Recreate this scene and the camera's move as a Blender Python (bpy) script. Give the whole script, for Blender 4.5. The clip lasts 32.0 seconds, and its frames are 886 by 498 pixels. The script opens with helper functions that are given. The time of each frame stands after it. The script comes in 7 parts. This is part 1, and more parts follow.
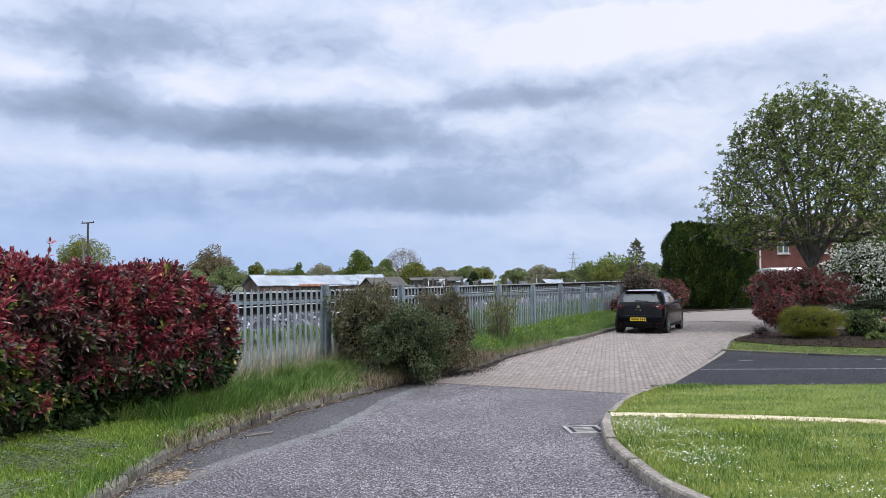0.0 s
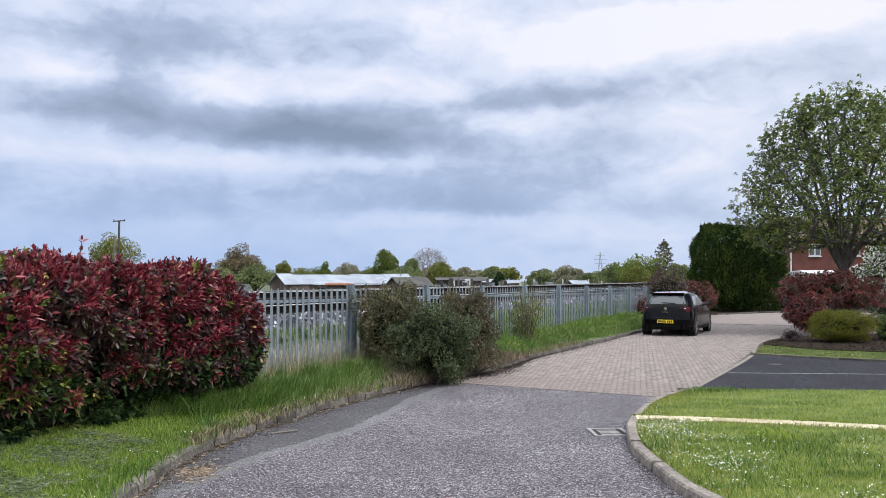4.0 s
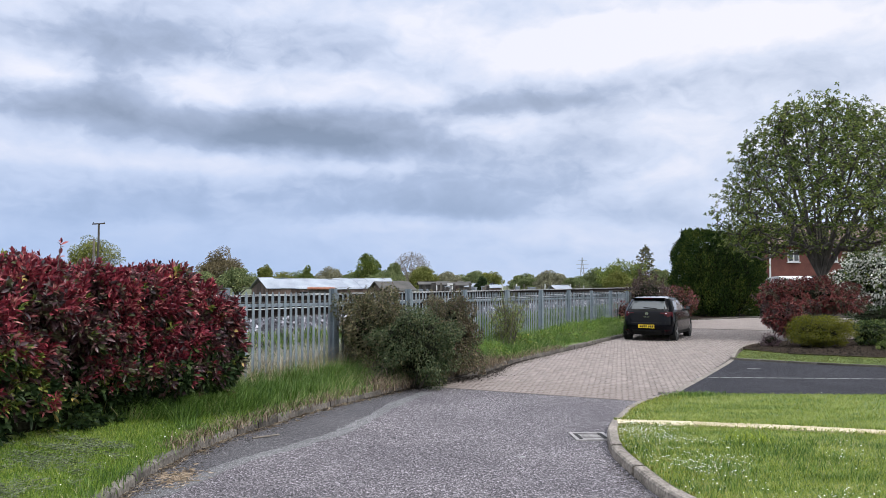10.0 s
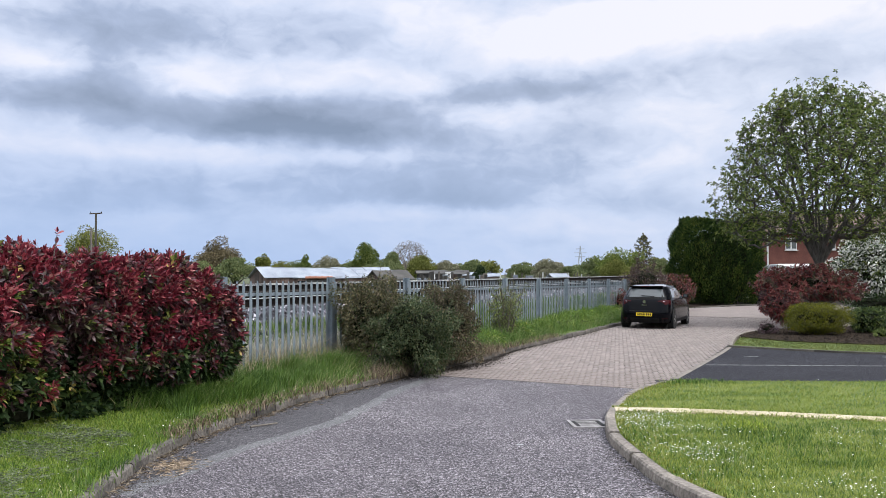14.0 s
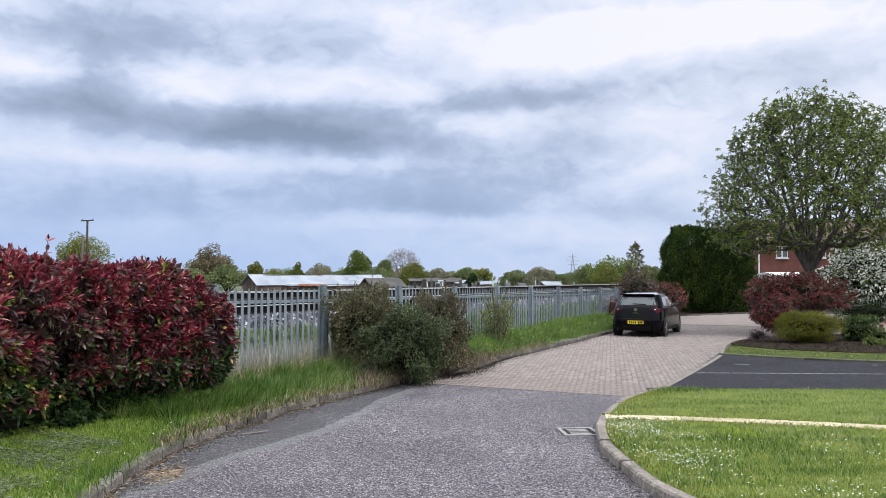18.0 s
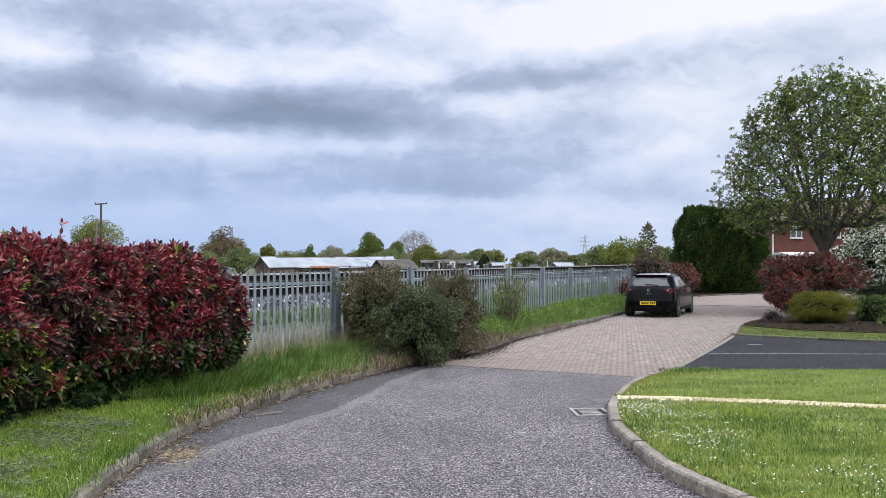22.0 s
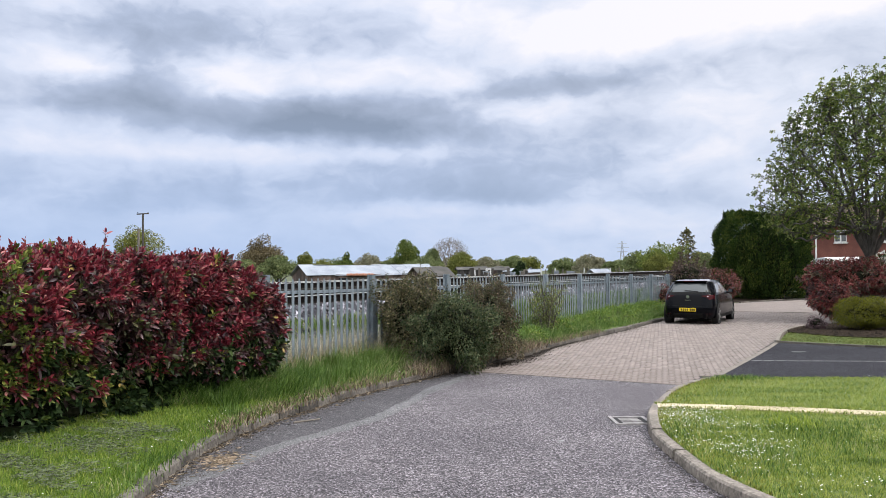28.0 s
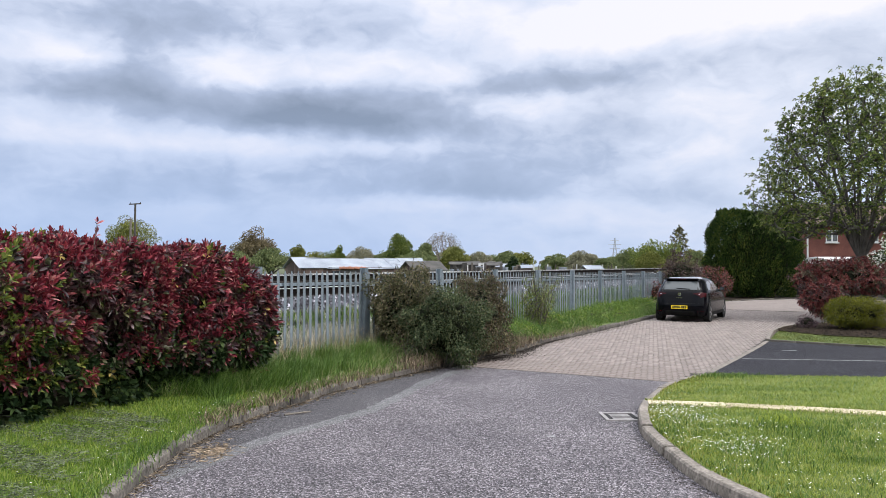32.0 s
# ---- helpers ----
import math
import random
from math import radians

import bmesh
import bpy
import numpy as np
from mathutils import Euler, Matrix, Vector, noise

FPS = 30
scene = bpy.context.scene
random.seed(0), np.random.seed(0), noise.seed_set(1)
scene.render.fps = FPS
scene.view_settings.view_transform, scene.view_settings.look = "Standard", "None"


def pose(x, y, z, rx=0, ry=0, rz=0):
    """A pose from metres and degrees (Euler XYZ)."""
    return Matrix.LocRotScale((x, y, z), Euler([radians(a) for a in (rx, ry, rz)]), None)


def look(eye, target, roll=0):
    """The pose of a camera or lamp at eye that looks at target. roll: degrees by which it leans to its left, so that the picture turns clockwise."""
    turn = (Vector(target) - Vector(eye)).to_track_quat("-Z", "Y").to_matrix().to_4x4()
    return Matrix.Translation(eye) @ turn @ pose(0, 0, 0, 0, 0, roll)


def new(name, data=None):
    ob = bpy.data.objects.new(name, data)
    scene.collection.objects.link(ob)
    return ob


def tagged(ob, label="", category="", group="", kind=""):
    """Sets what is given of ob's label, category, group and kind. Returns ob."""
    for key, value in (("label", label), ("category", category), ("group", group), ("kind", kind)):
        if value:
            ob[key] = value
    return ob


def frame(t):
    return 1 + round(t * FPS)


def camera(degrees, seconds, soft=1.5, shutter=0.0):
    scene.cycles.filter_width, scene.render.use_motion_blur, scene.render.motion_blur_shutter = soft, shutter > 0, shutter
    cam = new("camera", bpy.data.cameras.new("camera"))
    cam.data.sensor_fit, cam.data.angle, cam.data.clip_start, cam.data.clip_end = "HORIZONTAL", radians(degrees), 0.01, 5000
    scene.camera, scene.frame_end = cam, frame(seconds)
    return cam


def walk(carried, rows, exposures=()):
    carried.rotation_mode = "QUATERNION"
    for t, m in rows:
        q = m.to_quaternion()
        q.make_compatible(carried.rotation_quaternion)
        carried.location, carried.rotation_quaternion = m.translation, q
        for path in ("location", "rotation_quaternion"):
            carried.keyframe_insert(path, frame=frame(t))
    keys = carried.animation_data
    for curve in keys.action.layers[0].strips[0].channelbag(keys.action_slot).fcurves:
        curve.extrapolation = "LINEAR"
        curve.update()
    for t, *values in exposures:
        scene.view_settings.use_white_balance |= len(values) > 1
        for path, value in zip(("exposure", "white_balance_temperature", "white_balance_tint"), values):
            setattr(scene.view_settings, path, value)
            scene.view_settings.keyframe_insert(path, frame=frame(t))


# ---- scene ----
# camera: held by hand, standing still, turning a little
EYES = (
    (0, -0.005, 0.018, 1.756, -1.03, 2.40, -0.58), (0.5, -0.005, 0.020, 1.757, -0.93, 1.96, -0.41), (1, -0.002, 0.021, 1.757, -0.49, 1.83, -0.27),
    (1.5, 0.002, 0.019, 1.758, -0.02, 1.90, -0.17), (2, 0.005, 0.015, 1.760, 0.33, 2.05, -0.10), (2.5, 0.007, 0.011, 1.761, 0.55, 2.19, -0.13),
    (3, 0.007, 0.008, 1.762, 0.73, 2.28, -0.16), (3.5, 0.007, 0.007, 1.762, 0.87, 2.35, -0.16), (5.5, -0.000, 0.006, 1.763, 0.93, 2.49, -0.05),
    (6, 0.000, 0.005, 1.762, 0.74, 2.49, -0.02), (6.5, 0.001, 0.001, 1.760, 0.58, 2.48, -0.03), (7, 0.002, -0.003, 1.759, 0.43, 2.39, -0.16),
    (7.5, 0.001, -0.005, 1.759, 0.34, 2.30, -0.25), (8, -0.000, -0.005, 1.759, 0.24, 2.27, -0.17), (8.5, -0.001, -0.003, 1.759, 0.12, 2.37, -0.13),
    (9, 0.001, -0.004, 1.759, 0.00, 2.49, -0.00), (9.5, 0.002, -0.006, 1.759, -0.18, 2.64, 0.07), (10, 0.003, -0.006, 1.760, -0.38, 2.74, 0.07),
    (10.5, 0.003, -0.002, 1.760, -0.65, 2.75, 0.01), (11, 0.005, 0.003, 1.759, -0.89, 2.67, -0.07), (11.5, 0.007, 0.008, 1.758, -1.06, 2.49, -0.07),
    (12, 0.008, 0.012, 1.757, -1.13, 2.28, -0.10), (12.5, 0.008, 0.015, 1.757, -1.05, 2.04, -0.07), (13, 0.007, 0.016, 1.756, -0.84, 1.90, -0.02),
    (13.5, 0.008, 0.014, 1.754, -0.65, 1.86, -0.09), (14, 0.009, 0.012, 1.753, -0.53, 1.91, -0.09), (14.5, 0.010, 0.009, 1.754, -0.53, 2.08, -0.15),
    (16.5, 0.029, -0.009, 1.755, -1.00, 2.66, -0.27), (17, 0.029, -0.011, 1.755, -1.05, 2.66, -0.20), (17.5, 0.027, -0.015, 1.755, -1.08, 2.59, -0.06),
    (18, 0.026, -0.020, 1.755, -1.07, 2.49, -0.01), (18.5, 0.026, -0.025, 1.756, -1.06, 2.30, 0.05), (19, 0.025, -0.028, 1.758, -1.07, 2.14, -0.15),
    (19.5, 0.025, -0.027, 1.759, -1.16, 1.98, -0.26), (20, 0.026, -0.024, 1.760, -1.24, 1.81, -0.44), (20.5, 0.029, -0.022, 1.760, -1.24, 1.63, -0.42),
    (21, 0.032, -0.020, 1.758, -1.05, 1.40, -0.37), (21.5, 0.034, -0.017, 1.757, -0.69, 1.23, -0.32), (22, 0.034, -0.014, 1.756, -0.18, 1.11, -0.26),
    (22.5, 0.032, -0.013, 1.755, 0.41, 1.07, -0.13), (23, 0.029, -0.011, 1.754, 0.88, 1.06, -0.07), (23.5, 0.023, -0.008, 1.753, 1.23, 0.93, 0.11),
    (24, 0.018, -0.006, 1.752, 1.50, 0.75, 0.25), (24.5, 0.015, -0.005, 1.752, 1.71, 0.59, 0.34), (25, 0.014, -0.007, 1.751, 1.83, 0.58, 0.40),
    (25.5, 0.014, -0.009, 1.751, 1.89, 0.68, 0.33), (27.5, 0.023, -0.004, 1.755, 2.47, 1.50, -0.35), (28, 0.023, -0.004, 1.755, 2.48, 1.66, -0.55),
    (28.5, 0.023, -0.004, 1.756, 2.32, 1.66, -0.62), (29, 0.023, -0.003, 1.756, 2.06, 1.46, -0.63), (29.5, 0.023, -0.002, 1.754, 1.77, 1.14, -0.54),
    (30, 0.023, 0.001, 1.752, 1.55, 0.93, -0.36), (30.5, 0.024, 0.003, 1.750, 1.49, 0.88, -0.15), (31, 0.023, 0.005, 1.750, 1.59, 0.95, 0.08),
    (31.5, 0.022, 0.007, 1.750, 1.78, 1.12, 0.19), (32, 0.020, 0.008, 1.750, 1.96, 1.25, 0.22),
)


def eye_pose(x, y, z, yaw, pitch, roll):
    return pose(x, y, z, 0, 0, yaw) @ pose(0, 0, 0, 90 + pitch, 0, 0) @ pose(0, 0, 0, 0, 0, roll)


cam = camera(60.08, 32.0, soft=0.7)
walk(cam, [(r[0], eye_pose(*r[1:])) for r in EYES], exposures=((0.0, 0.15, 6290, 10), (2.0, 0.18, 6450, 10), (6.0, 0.18, 6500, 10), (20.0, 0.2, 6500, 10), (24.0, 0.22, 6600, 10), (25.0, 0.24, 6740, 10), (28.0, 0.25, 6770, 10), (32.0, 0.23, 6630, 10)))

# ---- world, sun ----
SUN_EL, SUN_AZ = 47.0, 110.0      # degrees; azimuth clockwise from +y


def make_world():
    w = bpy.data.worlds.new("overcast_sky")
    w.use_nodes = True
    nt = w.node_tree
    nt.nodes.clear()
    N, K = nt.nodes.new, nt.links.new
    out = N("ShaderNodeOutputWorld")
    sky = N("ShaderNodeTexSky")
    sky.sky_type, sky.sun_disc = "NISHITA", False
    sky.sun_elevation, sky.sun_rotation = radians(SUN_EL), radians(SUN_AZ)
    bg1 = N("ShaderNodeBackground")
    bg1.inputs["Strength"].default_value = 0.05
    K(sky.outputs["Color"], bg1.inputs["Color"])
    tc, sep = N("ShaderNodeTexCoord"), N("ShaderNodeSeparateXYZ")
    K(tc.outputs["Generated"], sep.inputs["Vector"])
    mp = N("ShaderNodeMapping")
    mp.inputs["Scale"].default_value = (1, 1, 3)
    K(tc.outputs["Generated"], mp.inputs["Vector"])
    noi = N("ShaderNodeTexNoise")
    noi.inputs["Scale"].default_value, noi.inputs["Detail"].default_value = 2.5, 6
    K(mp.outputs["Vector"], noi.inputs["Vector"])
    ramp = N("ShaderNodeValToRGB")
    ramp.color_ramp.elements[0].position, ramp.color_ramp.elements[0].color = 0.35, (0.62, 0.68, 0.78, 1)
    ramp.color_ramp.elements[1].position, ramp.color_ramp.elements[1].color = 0.65, (1.0, 1.0, 1.02, 1)
    K(noi.outputs["Fac"], ramp.inputs["Fac"])
    # an overcast sky grows brighter towards the zenith
    lift = N("ShaderNodeMapRange")
    for key, v in (("From Min", 0.0), ("From Max", 0.9), ("To Min", 0.6), ("To Max", 2.7)):
        lift.inputs[key].default_value = v
    K(sep.outputs["Z"], lift.inputs["Value"])
    bg2 = N("ShaderNodeBackground")
    K(ramp.outputs["Color"], bg2.inputs["Color"])
    K(lift.outputs["Result"], bg2.inputs["Strength"])
    add = N("ShaderNodeAddShader")
    K(bg1.outputs["Background"], add.inputs[0])
    K(bg2.outputs["Background"], add.inputs[1])
    K(add.outputs["Shader"], out.inputs["Surface"])
    scene.world = w


make_world()
sun = new("sun", bpy.data.lights.new("sun", "SUN"))
sun.data.energy, sun.data.angle, sun.data.color = 2.0, radians(14), (1.0, 0.95, 0.88)
az, el = radians(SUN_AZ), radians(SUN_EL)
sun.matrix_world = look((60 * math.sin(az) * math.cos(el), 60 * math.cos(az) * math.cos(el), 60 * math.sin(el)), (0, 0, 0))

# ---- helpers ----
TH = radians(27.4)
D2, N2 = np.array([math.sin(TH), math.cos(TH)]), np.array([-math.cos(TH), math.sin(TH)])


def road_xy(s, n):
    """Plan place from s, metres along the road, and n, metres across it towards the fence."""
    return s * D2[0] + n * N2[0], s * D2[1] + n * N2[1]


def road_pose(s, n, z=0.0, turn=0.0):
    x, y = road_xy(s, n)
    return pose(x, y, z, 0, 0, -27.4 + turn)


def mesh_np(name, verts, faces, mats=(), smooth=False):
    """A mesh from arrays; faces all of one size."""
    verts, faces = np.asarray(verts, np.float32), np.asarray(faces, np.int32)
    me = bpy.data.meshes.new(name)
    k = faces.shape[1]
    me.vertices.add(len(verts))
    me.vertices.foreach_set("co", verts.ravel())
    me.loops.add(faces.size)
    me.loops.foreach_set("vertex_index", faces.ravel())
    me.polygons.add(len(faces))
    me.polygons.foreach_set("loop_start", np.arange(0, faces.size, k, dtype=np.int32))
    me.update(calc_edges=True)
    if smooth:
        me.polygons.foreach_set("use_smooth", np.ones(len(faces), bool))
    for m in mats:
        me.materials.append(m)
    return me


def part(name, data, material, parent=None, label="", m=None, smooth=False):
    """One mesh object from a bmesh or a mesh, under its thing."""
    if isinstance(data, bmesh.types.BMesh):
        me = bpy.data.meshes.new(name)
        if smooth:
            for f in data.faces:
                f.smooth = True
        data.to_mesh(me)
        data.free()
    else:
        me = data
    if material is not None and not me.materials:
        me.materials.append(material)
    ob = new(name, me)
    if parent is not None:
        ob.parent = parent
    if m is not None:
        ob.matrix_basis = m
    if label:
        tagged(ob, label)
    return ob


def thing(name, label, category, m=None, group="", kind=""):
    ob = new(name)
    ob.empty_display_size = 0.2
    if m is not None:
        ob.matrix_basis = m
    return tagged(ob, label, category, group, kind)


def box(bm, sx, sy, sz, m=None, bevel=0.0):
    """A box of that size, its base centre at the origin of m."""
    r = bmesh.ops.create_cube(bm, size=1.0)
    vs = r["verts"]
    bmesh.ops.transform(bm, matrix=Matrix.Translation((0, 0, sz / 2)) @ Matrix.Diagonal((sx, sy, sz, 1)), verts=vs)
    if bevel:
        es = list({e for v in vs for e in v.link_edges})
        r = bmesh.ops.bevel(bm, geom=es, offset=bevel, segments=1, affect="EDGES", profile=0.5)
        vs = list({v for f in r["faces"] for v in f.verts} | {v for v in vs if v.is_valid})
    if m is not None:
        bmesh.ops.transform(bm, matrix=m, verts=vs)
    return bm


def cyl(bm, r1, r2, h, m=None, seg=12):
    r = bmesh.ops.create_cone(bm, cap_ends=True, segments=seg, radius1=r1, radius2=r2, depth=h)
    bmesh.ops.transform(bm, matrix=(m or Matrix()) @ Matrix.Translation((0, 0, h / 2)), verts=r["verts"])
    return bm


def box_bm(*a, **k):
    return box(bmesh.new(), *a, **k)


def cyl_bm(*a, **k):
    return cyl(bmesh.new(), *a, **k)


def sheet(points, z, thick=0.0):
    """A flat polygon with a rim going down by thick."""
    bm = bmesh.new()
    vs = [bm.verts.new((p[0], p[1], p[2] if len(p) > 2 else z)) for p in points]
    f = bm.faces.new(vs)
    f.normal_update()
    if f.normal.z < 0:
        f.normal_flip()
    if thick:
        r = bmesh.ops.extrude_face_region(bm, geom=[f])
        bmesh.ops.translate(bm, vec=(0, 0, -thick), verts=[v for v in r["geom"] if isinstance(v, bmesh.types.BMVert)])
    bmesh.ops.triangulate(bm, faces=[g for g in bm.faces if len(g.verts) > 4])
    bmesh.ops.recalc_face_normals(bm, faces=bm.faces[:])
    return bm


def tubes(paths, sides=5):
    """Tapered tubes along paths: each a list of (place, radius)."""
    V, F, o = [], [], 0
    ang = np.linspace(0, 2 * np.pi, sides, endpoint=False)
    for path in paths:
        P = np.array([p for p, _ in path], float)
        R = np.array([r for _, r in path], float)
        T = np.gradient(P, axis=0)
        T /= np.linalg.norm(T, axis=1)[:, None] + 1e-9
        ref = np.where(np.abs(T[:, 2:3]) > 0.9, [[1.0, 0, 0]], [[0, 0, 1.0]])
        U = np.cross(T, ref)
        U /= np.linalg.norm(U, axis=1)[:, None] + 1e-9
        W = np.cross(T, U)
        ring = P[:, None] + R[:, None, None] * (np.cos(ang)[None, :, None] * U[:, None] + np.sin(ang)[None, :, None] * W[:, None])
        V.append(ring.reshape(-1, 3))
        k = len(P)
        a = (np.arange(k - 1)[:, None] * sides + np.arange(sides)).ravel()
        b = (np.arange(k - 1)[:, None] * sides + (np.arange(sides) + 1) % sides).ravel()
        F.append(np.stack([a, b, b + sides, a + sides], 1) + o)
        o += k * sides
    return np.concatenate(V), np.concatenate(F)


def unit(a):
    return a / (np.linalg.norm(a, axis=-1, keepdims=True) + 1e-9)


def leaves(P, A, rng, length, width, droop=0.25, jitter=0.35, fine=True, broad=False):
    """Leaf blades that start at P and point along A; four triangles each, folded at the midrib, or one quad."""
    n = len(P)
    A = unit(A + jitter * rng.normal(size=(n, 3)))
    side = unit(np.cross(A, rng.normal(size=(n, 3))))
    nor = np.cross(side, A)
    flip = np.sign(nor[:, 2:3] + 1e-6)
    nor *= flip
    side *= flip
    L = (length * rng.uniform(0.6, 1.15, n))[:, None]
    Wd = (width * rng.uniform(0.75, 1.15, n))[:, None] / 2
    mid = P + A * L * 0.5
    tip = P + A * L - np.array([0, 0, 1.0]) * L * droop
    l, r = mid + side * Wd + nor * Wd * 0.5, mid - side * Wd + nor * Wd * 0.5
    if broad:
        down = np.array([0, 0, 1.0]) * L * droop
        a1, a2 = P + A * L * 0.3 - down * 0.1, P + A * L * 0.7 - down * 0.45
        w1, w2 = side * Wd * 0.95 + nor * Wd * 0.35, side * Wd * 0.85 + nor * Wd * 0.3
        v1, v2 = nor * Wd * 0.35 - side * Wd * 0.95, nor * Wd * 0.3 - side * Wd * 0.85
        V = np.stack([P, a1 + w1, a2 + w2, tip, a2 + v2, a1 + v1, a1, a2], 1).reshape(-1, 3)
        f = np.array([[0, 6, 1], [6, 7, 2], [6, 2, 1], [7, 3, 2], [0, 5, 6], [6, 5, 4], [6, 4, 7], [7, 4, 3]])
        return V, (np.arange(n)[:, None, None] * 8 + f).reshape(-1, 3)
    if not fine:
        return np.stack([P, l, tip, r], 1).reshape(-1, 3), np.arange(n * 4).reshape(n, 4)
    V = np.stack([P, l, tip, r, mid], 1).reshape(-1, 3)
    f = np.array([[0, 4, 1], [4, 2, 1], [0, 3, 4], [4, 3, 2]])
    return V, (np.arange(n)[:, None, None] * 5 + f).reshape(-1, 3)


def whorls(Q, axis, rng, per, length, width, lo=20, hi=70, rise=0.06, droop=0.2, broad=True):
    """Leaf whorls round shoots at Q that point along axis, the inner leaves steeper than the outer ones."""
    n = len(Q)
    axis = unit(axis)
    u = unit(np.cross(axis, rng.normal(size=(n, 3))))
    w = np.cross(axis, u)
    k = np.repeat(np.arange(n), per)
    j = np.tile(np.arange(per), n)
    phi = j * 2.39996 + rng.normal(0, 0.25, len(k))
    tilt = np.radians(hi - (hi - lo) * j / max(per - 1, 1) + rng.normal(0, 9, len(k)))
    A = axis[k] * np.cos(tilt)[:, None] + (u[k] * np.cos(phi)[:, None] + w[k] * np.sin(phi)[:, None]) * np.sin(tilt)[:, None]
    P = Q[k] + axis[k] * (rise * (j / per - 0.5))[:, None]
    return leaves(P, A, rng, length, width, droop=droop, jitter=0.08, broad=broad, fine=False)


def blades(P, rng, height, width, lean=0.4, bend=True):
    """Grass blades that stand on P."""
    n = len(P)
    a = rng.uniform(0, 2 * np.pi, n)
    u = np.stack([np.cos(a), np.sin(a), 0 * a], 1)
    b = rng.uniform(0, 2 * np.pi, n)
    ln = np.stack([np.cos(b), np.sin(b), 0 * b], 1) * (lean * rng.uniform(0.1, 1, n))[:, None]
    h = (height * rng.uniform(0.5, 1.25, n))[:, None]
    w = width * rng.uniform(0.7, 1.2, n)[:, None] / 2
    up = np.array([0, 0, 1.0])
    if not bend:
        return np.stack([P - u * w, P + u * w, P + up * h + ln * h], 1).reshape(-1, 3), np.arange(n * 3).reshape(n, 3)
    m = P + up * h * 0.6 + ln * h * 0.3
    t = P + up * h * 0.95 + ln * h
    V = np.stack([P - u * w, P + u * w, m + u * w * 0.8, m - u * w * 0.8, t], 1).reshape(-1, 3)
    f = np.array([[0, 1, 2], [0, 2, 3], [3, 2, 4]])
    return V, (np.arange(n)[:, None, None] * 5 + f).reshape(-1, 3)


def scatter(poly, density, rng):
    """Random places inside a plan polygon."""
    poly = np.array(poly)[:, :2]
    lo, hi = poly.min(0), poly.max(0)
    q = rng.uniform(lo, hi, (int(np.prod(hi - lo) * density), 2))
    return q[inside(q, poly)]


def inside(q, poly):
    poly = np.asarray(poly)[:, :2]
    c = np.zeros(len(q), bool)
    x0, y0 = poly[-1]
    for x1, y1 in poly:
        if y0 != y1:
            c ^= ((y1 > q[:, 1]) != (y0 > q[:, 1])) & (q[:, 0] < (x0 - x1) * (q[:, 1] - y1) / (y0 - y1) + x1)
        x0, y0 = x1, y1
    return c


def lumps(rng, n, radii, size, count=14, reach=(0.5, 0.72)):
    """Places near the lumpy surface of an ellipsoid (base at z 0) and the ways out of it."""
    radii = np.array(radii, float)
    i = np.arange(count) + 0.5
    el, lo = np.arccos(1 - 2 * i / count), i * 2.39996
    c = np.stack([np.cos(lo) * np.sin(el), np.sin(lo) * np.sin(el), np.cos(el)], 1)
    c = unit(c + rng.normal(0, 0.15, (count, 3))) * rng.uniform(*reach, (count, 1))
    k = rng.integers(0, count, n)
    d = unit(rng.normal(size=(n, 3)))
    p = c[k] + d * size * rng.uniform(0.5, 1.0, (n, 1)) ** 0.5
    p[:, 2] = np.clip(p[:, 2], -1, 2)
    out = unit(p / radii)
    P = p * radii
    P[:, 2] += radii[2]
    keep = P[:, 2] > 0.02
    return P[keep], out[keep]


# ---- materials ----
def nodes_of(name):
    m = bpy.data.materials.new(name)
    m.use_nodes = True
    nt = m.node_tree
    return m, nt, nt.nodes.new, nt.links.new, nt.nodes["Principled BSDF"]


def ramp_node(N, stops):
    r = N("ShaderNodeValToRGB")
    e = r.color_ramp.elements
    while len(e) < len(stops):
        e.new(0.5)
    for i, (p, c) in enumerate(stops):
        e[i].position, e[i].color = p, (*c, 1)
    return r


